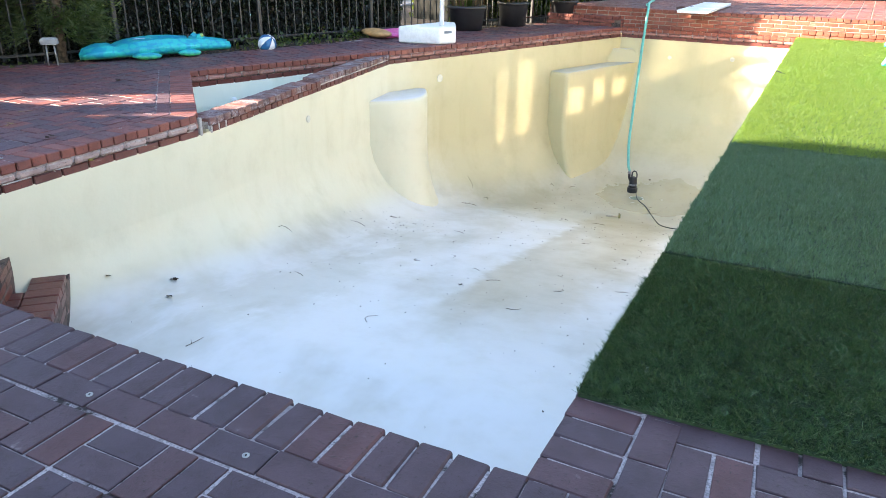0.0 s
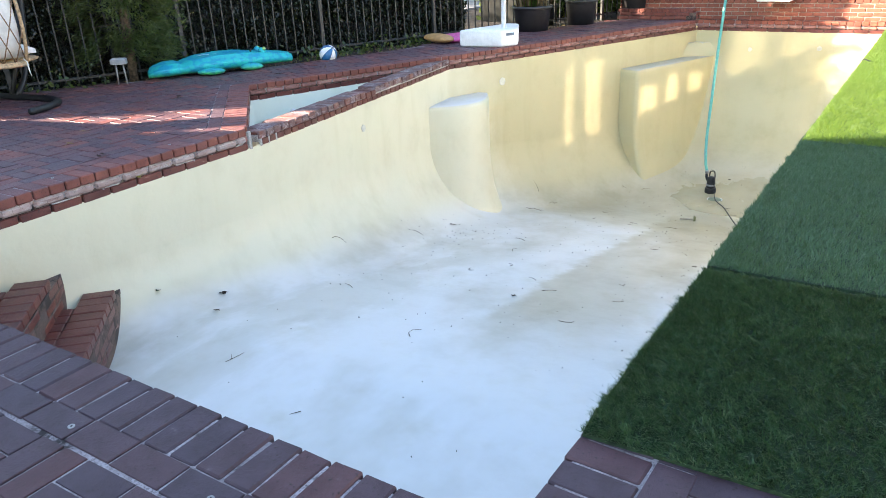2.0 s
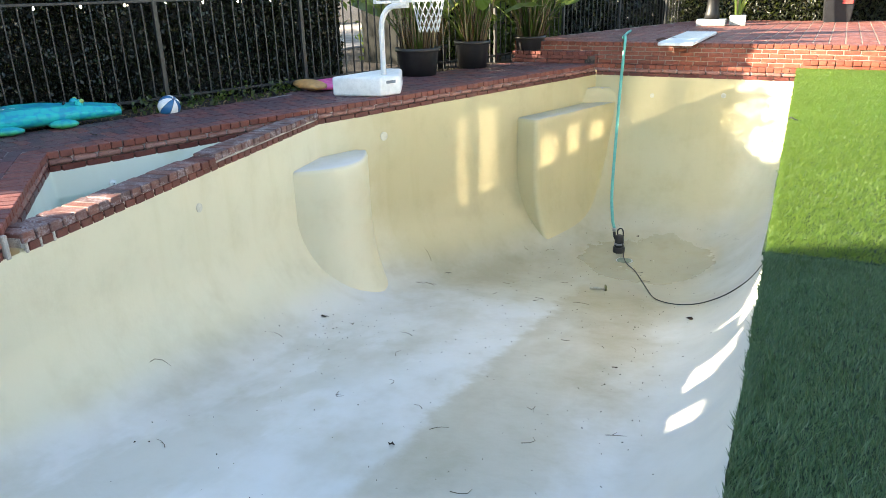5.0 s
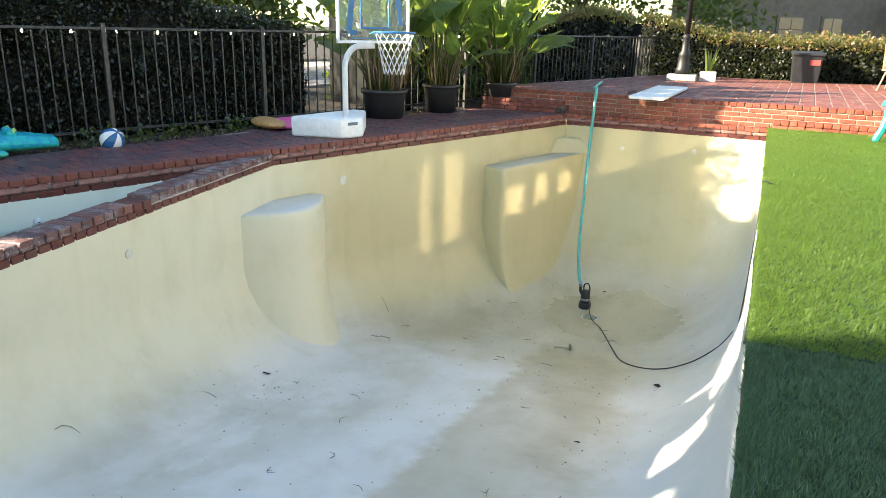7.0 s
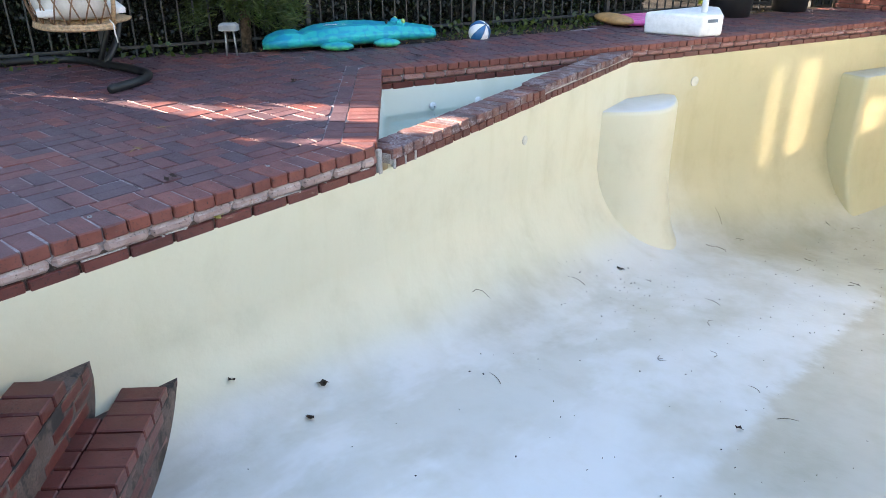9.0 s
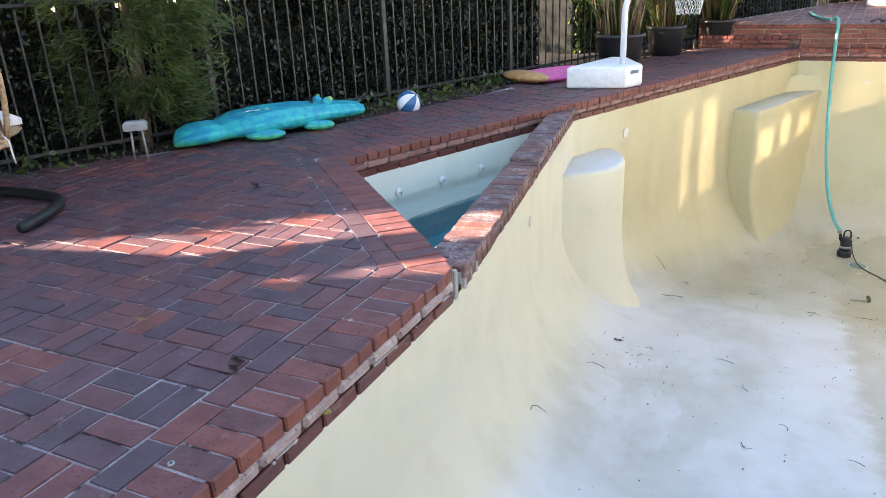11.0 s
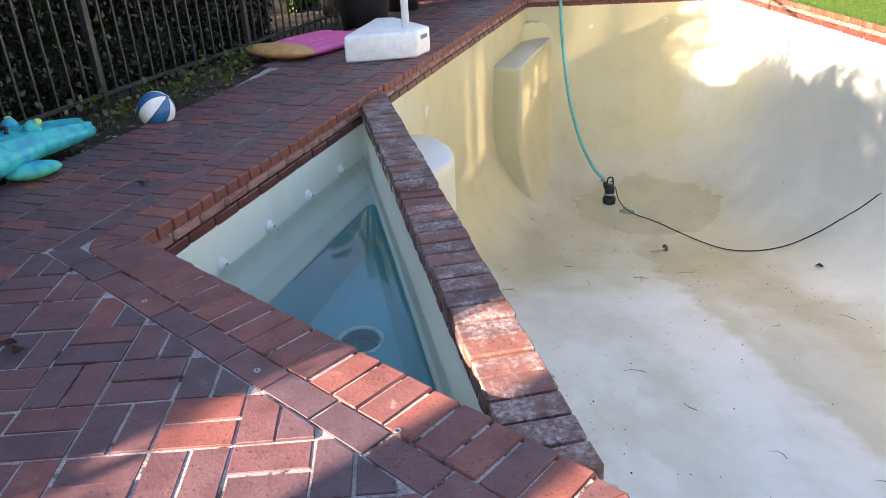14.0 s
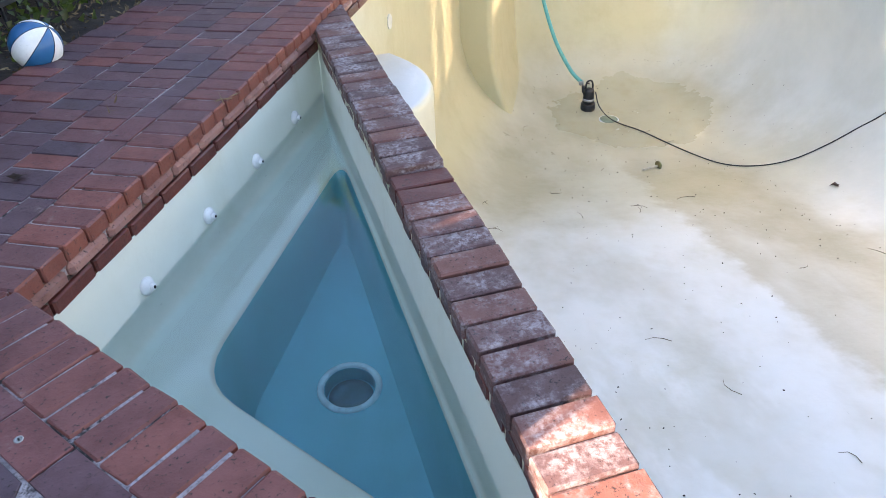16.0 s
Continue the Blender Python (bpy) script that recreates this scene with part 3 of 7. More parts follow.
def leaves(name, centres, size, material, parent=None, label="", droop=0.0, narrow=0.45, facing=None, spread=1.0, seed=1):
    """Folded leaves, one at each centre, as one mesh."""
    rng = np.random.default_rng(seed)
    c = np.asarray(centres, float)
    n = len(c)
    d = rng.normal(size=(n, 3)) * spread
    if facing is not None:
        d += np.asarray(facing, float)
    d[:, 2] -= droop
    d /= np.linalg.norm(d, axis=1, keepdims=True)
    s = np.cross(d, rng.normal(size=(n, 3)))
    s /= np.linalg.norm(s, axis=1, keepdims=True)
    u = np.cross(s, d)
    z = size * rng.uniform(0.6, 1.35, (n, 1))
    tip, root = c + d * z * 0.5, c - d * z * 0.5
    w = z * narrow * 0.5
    left, right = c + s * w + u * w * 0.35, c - s * w + u * w * 0.35
    verts = np.stack([root, left, tip, right], 1).reshape(-1, 3)
    base = np.arange(n)[:, None] * 4
    tris = np.concatenate([base + np.array([[0, 2, 1]]), base + np.array([[0, 3, 2]])], 1).reshape(-1, 3)
    me = bpy.data.meshes.new(name)
    me.vertices.add(len(verts))
    me.vertices.foreach_set("co", verts.ravel())
    me.loops.add(tris.size)
    me.loops.foreach_set("vertex_index", tris.ravel().astype(np.int32))
    me.polygons.add(len(tris))
    me.polygons.foreach_set("loop_start", np.arange(0, tris.size, 3, dtype=np.int32))
    me.update(calc_edges=True)
    me.materials.append(material)
    ob = new(name, me)
    ob.parent = parent
    return tagged(ob, label)


# ---- plan of the pool, clockwise, at the edge of the coping ----
NR, NL, LB = (-0.075, 1.235), (-3.93, 1.29), (-3.93, 4.17)
BD = (-4.545, 8.46)                       # the dam's far end, on the pool side
FL, FR = (-2.53, 13.66), (0.44, 13.42)
BC_DIR = (Vector(FL) - Vector((-5.54, 5.86))).normalized()
SPA_B = (-5.55, 5.83)
WALL_BC = (SPA_B, FL)                      # one straight edge: back of the spa and far left wall
DAM_OUT = ((-3.945, 4.32), (-4.51, 8.232))
DAM_IN = offset_line(*DAM_OUT, 0.205)
BD = cross(*DAM_OUT, *WALL_BC)
DAM_TOP_IN = cross(*DAM_IN, *WALL_BC)
AB_LINE = ((-5.53, 5.78), (-4.254, 4.495))
LB = cross(*AB_LINE, (-3.93, 0), (-3.93, 9))
SPA_B = cross(*AB_LINE, *WALL_BC)
PLASTER_TOP = -0.171
DEPTH_PTS = ((0.0, -1.08), (3.0, -1.08), (10.3, -2.46), (11.6, -2.54), (15.0, -2.54))


def floor_z(y):
    for (a, za), (b, zb) in zip(DEPTH_PTS, DEPTH_PTS[1:]):
        if y <= b:
            return za + (zb - za) * (y - a) / (b - a)
    return DEPTH_PTS[-1][1]


def stepped(y, stops):
    """A value read between (place, value) stops."""
    return float(np.interp(y, [a for a, _ in stops], [b for _, b in stops]))


LEFT_COVE = ((3.0, 0.45), (5.6, 0.85), (9.0, 0.98), (10.7, 1.12), (13.6, 1.3))
RIGHT_COVE = ((3.0, 0.45), (5.6, 0.8), (9.0, 1.1), (12.0, 1.3), (13.6, 1.4))
NEAR_COVE, FAR_COVE = 0.3, 1.65


def from_line(p, a, b):
    """Distance of a point from the wall that runs from a to b."""
    d, q = Vector(b) - Vector(a), Vector(p) - Vector(a)
    k = min(1.0, max(0.0, q.dot(d) / d.dot(d)))
    return (q - d * k).length


def pool_z(x, y):
    """Height of the pool's plaster: a sloping floor that rises into the walls by wide coves."""
    p = (x, y)
    left = min(from_line(p, NL, LB), from_line(p, LB, BD), from_line(p, BD, FL))
    reach = ((left, stepped(y, LEFT_COVE)), (from_line(p, FR, NR), stepped(y, RIGHT_COVE)), (from_line(p, NR, NL), NEAR_COVE), (from_line(p, FL, FR), FAR_COVE))
    near = [(max(0.0, 1 - d / r), r) for d, r in reach]
    total = sum(e ** 4 for e, _ in near)
    if total < 1e-9:
        return floor_z(y)
    r = sum(r * e ** 4 for e, r in near) / total
    e = total ** 0.25
    c = min(e, 0.985)
    return min(PLASTER_TOP - 0.2, floor_z(y) + r * (1 - math.sqrt(1 - c * c)) + max(0.0, e - 0.985) * 6 * r)


def inset(poly, d):
    out = []
    n = len(poly)
    for i in range(n):
        a, b, c = poly[i - 1], poly[i], poly[(i + 1) % n]
        out.append(cross(*offset_line(a, b, -d), *offset_line(b, c, -d)))
    return out


def eased(length, a, b, n, step):
    """Places along a length, close together near both ends, where the coves turn up."""
    lo = [a * (1 - math.cos(k * math.pi / 2 / n)) for k in range(n)]
    hi = [length - b * (1 - math.cos(k * math.pi / 2 / n)) for k in range(n)][::-1]
    m = max(2, int((length - a - b) / step))
    return lo + [a + (length - a - b) * k / m for k in range(m + 1)] + hi


def build_pool_shell():
    chain = [Vector(p) for p in (NL, LB, BD, FL)]
    verts, rows = [], []
    for at in eased(FL[1] - NL[1], 0.32, 1.7, 15, 0.1):
        y = NL[1] + at
        a = next((p.lerp(q, (y - p.y) / (q.y - p.y)) for p, q in zip(chain, chain[1:]) if y <= q.y + 1e-6), chain[-1])
        b = Vector(NR).lerp(Vector(FR), at / (FL[1] - NL[1]))
        width = (b - a).length
        ra, rb = min(stepped(y, LEFT_COVE), width * 0.44), min(stepped(y, RIGHT_COVE), width * 0.44)
        row = []
        places = eased(width, ra, rb, 15, 10.0)
        middle = [ra + (width - ra - rb) * k / 8 for k in range(9)]
        for d in places[:15] + middle + places[-15:]:
            p = a.lerp(b, d / width)
            row.append(len(verts))
            verts.append((p.x, p.y, pool_z(p.x, p.y)))
        rows.append(row)
    faces = [(r[k], r[k + 1], q[k + 1], q[k]) for r, q in zip(rows, rows[1:]) for k in range(len(r) - 1)]
    rim = rows[0] + [r[-1] for r in rows[1:]] + rows[-1][-2::-1] + [r[0] for r in rows[-2:0:-1]]
    last = rim
    for f in (0.5, 1.0):
        made = []
        for i in rim:
            x, y, z = verts[i]
            made.append(len(verts))
            verts.append((x, y, z + (PLASTER_TOP - z) * f))
        for k in range(len(rim)):
            j = (k + 1) % len(rim)
            faces.append((last[j], last[k], made[k], made[j]))
        last = made
    shell = link("pool_shell", verts, faces, PLASTER, smooth=True)
    shell.data.set_sharp_from_angle(angle=radians(40))
    return tagged(shell, "empty swimming pool shell of stained cream and white plaster", "swimming pool", kind="structure")


pool = build_pool_shell()


def ledge(name, outline, top, label, at, keep=0.38):
    """A plaster block standing out of the pool wall at a place on it, and sweeping out with the wall's foot."""
    out = Vector((BC_DIR.y, -BC_DIR.x))
    level = [pool_z(*(Vector(at) + out * 0.02 * k)) for k in range(90)]
    lowest = min(level)
    n = len(outline)
    c = sum((Vector(p) for p in outline), Vector((0, 0))) / n
    rows = []
    for off, z in ((-0.05, 0.0), (-0.015, -0.012), (0.0, -0.045)):
        rows.append((off, top + z))
    rings = []
    for off, z in rows:
        rings.append([(*(Vector(p) + (Vector(p) - c).normalized() * off), z) for p in outline])
    for k in range(1, 25):
        z = top - 0.045 + (lowest + 0.01 - top) * k / 24
        swept = out * 0.02 * next((i for i, h in enumerate(level) if h <= z), 0) * keep
        rings.append([(*(Vector(p) + swept), z) for p in outline])
    verts = [v for r in rings for v in r]
    faces = [tuple(range(n))]
    for k in range(len(rings) - 1):
        for i in range(n):
            j = (i + 1) % n
            faces.append((k * n + i, (k + 1) * n + i, (k + 1) * n + j, k * n + j))
    bm = bmesh.new()
    me = bpy.data.meshes.new("ledge")
    me.from_pydata(verts, [], faces)
    bm.from_mesh(me)
    bpy.data.meshes.remove(me)
    bmesh.ops.recalc_face_normals(bm, faces=bm.faces[:])
    ob = part(name, bm, PLASTER, pool, label, smooth=True)
    ob.data.set_sharp_from_angle(angle=radians(50))
    return ob


def wall_point(at, off):
    """A point by the far left wall: metres from the far left corner, and metres out into the pool."""
    p = Vector(FL) - BC_DIR * at + Vector((BC_DIR.y, -BC_DIR.x)) * off
    return (p.x, p.y)


bench = [wall_point(2.03, -0.06), wall_point(2.03, 0.29)]
bench += [wall_point(2.03 - 0.06 * (1 - math.cos(a)), 0.29 + 0.06 * math.sin(a)) for a in (0.4, 0.8, 1.2, 1.57)]
bench += [wall_point(s, 0.35) for s in (1.5, 1.1, 0.7, 0.3, -0.1)] + [wall_point(-0.1, -0.06)]
ledge("swim_out_bench", bench, -0.60, "plaster bench along the deep end wall", wall_point(1.5, 0.0))
m0, m1, m2 = Vector((-4.45, 7.74)), Vector((-3.70, 8.24)), Vector((-4.24, 8.98))
moon = [tuple((1 - t) ** 2 * m0 + 2 * t * (1 - t) * m1 + t * t * m2) for t in [k / 14 for k in range(15)]]
moon += [(-4.5, 8.95), (-4.75, 8.5), (-4.62, 7.8)]
ledge("curved_ledge", moon, -0.55, "half-round plaster ledge in the wall", wall_point(5.28, 0.0))

# ---- ground and the bed under the paving ----
DECK_EDGE = [(-9.6, 2.3), (-7.79, 4.71), (-7.1, 5.75), (-6.45, 6.75), (-5.95, 7.75), (-5.52, 9.5), (-4.75, 11.5), (-3.95, 13.6)]
hole = [NR, NL, LB, SPA_B, FL, FR]
ground_outer = [(-400, -400), (400, -400), (400, 500), (-400, 500)]
ground = sheet("ground", ground_outer, [inset(hole, -0.15)], -0.06, SOIL)
tagged(ground, "bare brown soil and dry litter round the paving", "ground", kind="structure")
near_bed = [(-9.6, -1.95), (4.7, -1.95), (4.7, 1.66), (4.7, 5.0), (2.6, 13.6), (0.6, 13.9), (-3.95, 14.0)] + DECK_EDGE[::-1]
bed = sheet("pavement", near_bed, [inset(hole, -0.012)], -0.006, MORTAR, 0.1)
tagged(bed, "dark red brick paving in basket weave with pale joints", "brick paving", kind="structure")

# ---- coping: header bricks on top, two courses of waterline brick below ----
PITCH = 0.1075


def coping(name, a, b, label, top=0.0, skip_start=0.0, skip_end=0.0, headers=True, material=COPING, over=0.012, head_start=0.0, head_end=0.0, course_brick=PINKISH):
    length = (Vector(b) - Vector(a)).length
    start, stop = skip_start, length - skip_end
    mid = along(a, b, (start + stop) / 2, top - 0.10, 0.05)
    core = part(name, box((stop - start, 0.07, 0.165), mid), DARK_MORTAR)
    tagged(core, label, "pool coping", kind="structure")
    if headers:
        h0, h1 = start + head_start, stop - head_end
        n = round((h1 - h0) / PITCH)
        for k in range(n):
            s = h0 + (k + 0.5) * (h1 - h0) / n
            brick(((h1 - h0) / n - 0.008, 0.208, 0.062), along(a, b, s, top - 0.031, 0.104 - over), material, core)
    n = round((stop - start) / 0.214)
    for course, (z, back, mat) in enumerate(((top - 0.0935, -0.009, course_brick), (top - 0.153, -0.0035, GLAZE))):
        shift = 0.107 * course
        s = start - shift
        while s < stop - 0.02:
            lo, hi = max(s, start), min(s + 0.206, stop)
            if hi - lo > 0.03:
                brick((hi - lo - 0.005, 0.05, 0.054), along(a, b, (lo + hi) / 2, z, 0.025 + back), mat, core, slack=0.7, bevel=0.006 if course else 0.016)
            s += 0.214
    return core


def fan(parent, centre, r0, r1, a0, a1, n, material):
    """Header bricks that turn round a corner."""
    for k in range(n):
        u, v = a0 + (a1 - a0) * (k + 0.04) / n, a0 + (a1 - a0) * (k + 0.96) / n
        pts = [(centre[0] + r * math.cos(w), centre[1] + r * math.sin(w)) for r, w in ((r0, u), (r1, u), (r1, v), (r0, v))]
        if area(pts) < 0:
            pts = pts[::-1]
        part("brick", prism(pts, -0.06, 0.0, 0.006), material, parent)


coping("coping_near", NR, NL, "dark header brick coping along the pool's shallow end", material=GREY_PAVER, skip_end=0.0)
left_coping = coping("coping_left", NL, LB, "brick coping with a whitened course along the pool wall", head_end=0.083, course_brick=WHITENED)
coping("coping_far_left", BD, FL, "brick coping with a pinkish course along the deep end")
coping("coping_far", FL, FR, "brick coping under the raised terrace wall", material=RED)
# one coping in two brick colours: sunlit far part, shaded near part
right_mid = tuple(Vector(FR).lerp(Vector(NR), 0.72))
coping("coping_right_far", FR, right_mid, "red brick coping under the turf's edge, its sunlit look put into the colour", material=RED)
coping("coping_right_near", right_mid, NR, "brick coping under the turf's edge, its shade put into the dark colour", material=GREY_PAVER)
ab_coping = coping("spa_coping_front", LB, SPA_B, "brick coping along the spa's front edge", head_start=0.083)
coping("spa_coping_back", SPA_B, DAM_TOP_IN, "brick coping along the spa's back edge")

# headers that close the corner where the spa wall meets the deck
run = (Vector(BD) - Vector(DAM_TOP_IN)).length
n = max(1, round(run / PITCH))
for k in range(n):
    brick((run / n - 0.008, 0.208, 0.062), along(DAM_TOP_IN, BD, (k + 0.5) * run / n, -0.031, 0.104), COPING, left_coping)

# the wall between the pool and the spa
dam_len = (Vector(BD) - Vector(DAM_OUT[0])).length
d0, d1 = DAM_OUT[0], BD
DAM_Z = -0.062
inner0 = offset_line(d0, d1, 0.2)[0]
dam = part("spa_wall", prism([offset_line(d0, d1, 0.03)[0], offset_line(d0, d1, 0.03)[1], DAM_TOP_IN, inner0][::-1], -2.3, -0.125), PLASTER)
tagged(dam, "low brick-topped wall between the spa and the pool", "spa wall", kind="structure")
n = round(dam_len / 0.1085)
for k in range(n):
    s = (k + 0.5) * dam_len / n
    at = s / dam_len
    rise = 0.014 if at > 0.49 else (-0.012 if 0.445 < at < 0.49 else 0.0)
    mat = GLAZE if 0.445 < at < 0.49 else WORN
    brick((dam_len / n - 0.012, 0.222, 0.064), along(d0, d1, s, DAM_Z - 0.031 + rise, 0.1), mat, dam, slack=1.6)
    brick((dam_len / n - 0.012, 0.05, 0.056), along(d0, d1, s + 0.04, DAM_Z - 0.094, 0.022), GLAZE, dam)
    brick((dam_len / n - 0.012, 0.05, 0.056), along(d0, d1, s + 0.04, DAM_Z - 0.094, 0.18), GLAZE, dam)
part("mortar", box((dam_len, 0.18, 0.06), along(d0, d1, dam_len / 2, -0.122, 0.1)), PALE_MORTAR, dam)
part("mortar_joint", box((0.035, 0.03, 0.15), along(LB, d0, 0.05, -0.11, 0.012), 0.006), PALE_MORTAR, left_coping, "white mortar joint")
for k in range(3):
    part("mortar_joint", box((0.02, 0.03, 0.065), along(d0, d1, 0.03 + 0.108 * k, -0.155, 0.008), 0.005), PALE_MORTAR, dam, "white mortar joint")
for s in (0.48, 1.2, 1.98):
    part("mortar_joint", box((0.02, 0.03, 0.058), along(NL, LB, s + 0.35, -0.153, 0.012), 0.005), PALE_MORTAR, left_coping, "white mortar joint")
for s_, l_ in ((0.3, 0.05), (0.62, 0.16), (1.28, 0.2), (1.62, 0.11), (2.25, 0.18), (2.8, 0.07)):
    part("mortar_joint", box((l_, 0.012, 0.007), along(NL, LB, s_, -0.1235, 0.004), 0.002), PALE_MORTAR, left_coping, "white mortar joint")
for s_ in (0.1, 1.66, 2.51):
    part("mortar_joint", box((0.016, 0.02, 0.056), along(NL, LB, s_, -0.153, 0.008), 0.004), PALE_MORTAR, left_coping, "white mortar joint")
d_ab = (Vector(SPA_B) - Vector(LB)).normalized()
mitre_in = (Vector(LB)[0] - 0.2, LB[1] - 0.083)
for tri in ([(LB[0] + 0.01, LB[1] - 0.079), LB, mitre_in], [LB, tuple(Vector(LB) + d_ab * 0.079), mitre_in]):
    part("brick", prism(tri if area(tri) > 0 else tri[::-1], -0.06, 0.0, 0.005), COPING, left_coping)

# ---- spa shell, water and fittings ----
WATER_Z, SEAT_Z, WELL_Z = -0.41, -0.60, -1.12
SUMP = (-4.69, 6.10)


def triangle_in(ab, bc, dam_off):
    l1, l2, l3 = offset_line(*AB_LINE[::-1], -ab), offset_line(SPA_B, FL, -bc), offset_line(*DAM_IN, dam_off)
    return [cross(*l1, *l3), cross(*l1, *l2), cross(*l2, *l3)]


def rounded(poly, r, steps=5):
    out = []
    n = len(poly)
    for i in range(n):
        a, b, c = Vector(poly[i - 1]), Vector(poly[i]), Vector(poly[(i + 1) % n])
        p, q = b + (a - b).normalized() * r, b + (c - b).normalized() * r
        for k in range(steps + 1):
            t = k / steps
            out.append(tuple((1 - t) ** 2 * p + 2 * t * (1 - t) * b + t * t * q))
    return out


def build_spa():
    """Plaster triangle with a seat along two sides and a deep foot well."""
    rings = []
    for off, z in ((0.0, -0.171), (0.008, -0.4), (0.03, SEAT_Z + 0.06), (0.08, SEAT_Z)):
        rings.append([(*p, z) for p in rounded(triangle_in(off, off, min(off, 0.02)), 0.03 + off)])
    well = ((0.33, 0.30, 0.03, SEAT_Z - 0.0), (0.345, 0.315, 0.037, SEAT_Z - 0.025), (0.355, 0.325, 0.045, SEAT_Z - 0.08), (0.37, 0.34, 0.06, WELL_Z + 0.05), (0.41, 0.38, 0.1, WELL_Z))
    for ab, bc, dm, z in well:
        rings.append([(*p, z) for p in rounded(triangle_in(ab, bc, dm), 0.19)])
    n = len(rings[0])
    verts = [v for r in rings for v in r]
    faces = []
    for k in range(len(rings) - 1):
        for i in range(n):
            j = (i + 1) % n
            faces.append((k * n + i, k * n + j, (k + 1) * n + j, (k + 1) * n + i))
    ob = link("spa_shell", verts, faces, SPA_PLASTER, smooth=True)
    ob.data.materials.append(DEPTH_TINT)
    # faces below the seat take the plaster with the painted depth tint
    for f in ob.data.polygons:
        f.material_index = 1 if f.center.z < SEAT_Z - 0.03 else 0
    circle = [(SUMP[0] + 0.1 * math.cos(k * math.tau / 36), SUMP[1] + 0.1 * math.sin(k * math.tau / 36)) for k in range(36)]
    sheet("well_floor", [p[:2] for p in rings[-1]], [circle], WELL_Z, DEPTH_TINT).parent = ob
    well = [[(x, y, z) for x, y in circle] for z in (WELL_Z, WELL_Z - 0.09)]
    link("sump", well[0] + well[1], [(k, (k + 1) % 36, 36 + (k + 1) % 36, 36 + k) for k in range(36)] + [tuple(range(36, 72))], DEPTH_TINT, ob, "round sunken sump")
    return ob


tagged(build_spa(), "triangular spa of pale green plaster with a seat and foot well", "spa", kind="structure")
wt = triangle_in(-0.01, -0.01, -0.01)
water = link("water", [(*p, WATER_Z) for p in wt], [(0, 1, 2)], WATER)
if water.data.polygons[0].normal.z < 0:
    water.data.flip_normals()
tagged(water, "clear still water standing in the triangular spa", "water", kind="structure")
water.visible_shadow = False
for at in (0.50, 0.98, 1.46, 1.94):
    m = along(SPA_B, FL, at, -0.37, -0.012) @ pose(0, 0, 0, 90, 0, 0)
    jet = tagged(part("spa_jet", lathe(((0.034, -0.01), (0.036, 0.004), (0.028, 0.012), (0.02, 0.02), (0.012, 0.018)), 18, m), CHROME), "white eyeball jet in the spa wall", "spa jet", "spa jets")
    part("nozzle", lathe(((0.013, 0.0), (0.013, 0.03), (0.006, 0.031)), 12, m), CHROME, jet)
    part("orifice", lathe(((0.006, 0.025), (0.006, 0.0335)), 10, m), HOLE, jet)
drain = tagged(part("spa_drain", tube([(SUMP[0] + 0.116 * math.cos(k * math.tau / 36), SUMP[1] + 0.116 * math.sin(k * math.tau / 36), WELL_Z + 0.001) for k in range(36)], 0.014, 8, True), plain("drain_rim", (0.5, 0.8, 0.84), 0.6)), "round sunken drain with a pale rim in the spa floor", "drain")
# dark teal disc: the shade inside the sump is put into its colour
part("grate", lathe(((0.09, -0.082), (0.09, -0.078), (0.06, -0.076), (0.001, -0.076)), 30, pose(*SUMP, WELL_Z)), plain("sump_shade_disc", (0.05, 0.2, 0.24), 0.7), drain, "dark disc in the sump, its shade put into the colour")

# ---- brick steps in the shallow corner ----
steps = thing("pool_steps", pose(NL[0], NL[1], -1.08), "three triangular dark red brick steps in the shallow corner", "steps", kind="structure")
STEP = ((0.72, -0.27), (1.12, -0.52), (1.52, -0.77))
for k, (reach, top) in enumerate(STEP):
    low = -1.1 if k == 2 else STEP[k + 1][1] - 0.02
    a, b = Vector((NL[0], NL[1] + reach)), Vector((NL[0] + reach, NL[1] - 0.015 * reach))
    base = part("step", prism([(NL[0], NL[1]), tuple(b), tuple(a)], low - 0.05, top - 0.062), DARK_MORTAR, steps)
    base.matrix_basis = steps.matrix_basis.inverted()
    d = (b - a).normalized()
    inn = Vector((-d.y, d.x)) * -1
    length = (b - a).length
    n = int(length / PITCH)
    ang = math.degrees(math.atan2(d.y, d.x))
    for row in range(3):
        for i in range(n):
            s = (i + 0.5) * length / n
            p = a + d * s + inn * (0.100 + 0.21 * row)
            if p.x - NL[0] < 0.05 or p.y - NL[1] < 0.05:
                continue
            brick((length / n - 0.008, 0.204, 0.06), pose(p.x, p.y, top - 0.03, 0, 0, ang), GLAZE, base)
    for course in range(1, 4):
        z = top - 0.03 - 0.066 * course
        if z < low:
            continue
        i, s = 0, -0.107 * (course % 2)
        while s < length:
            lo, hi = max(0.02, s), min(length - 0.02, s + 0.205)
            if hi - lo > 0.04:
                p = a + d * (lo + hi) / 2 + inn * 0.04
                brick((hi - lo, 0.08, 0.058), pose(p.x, p.y, z, 0, 0, ang), GLAZE, base)
            s += 0.213

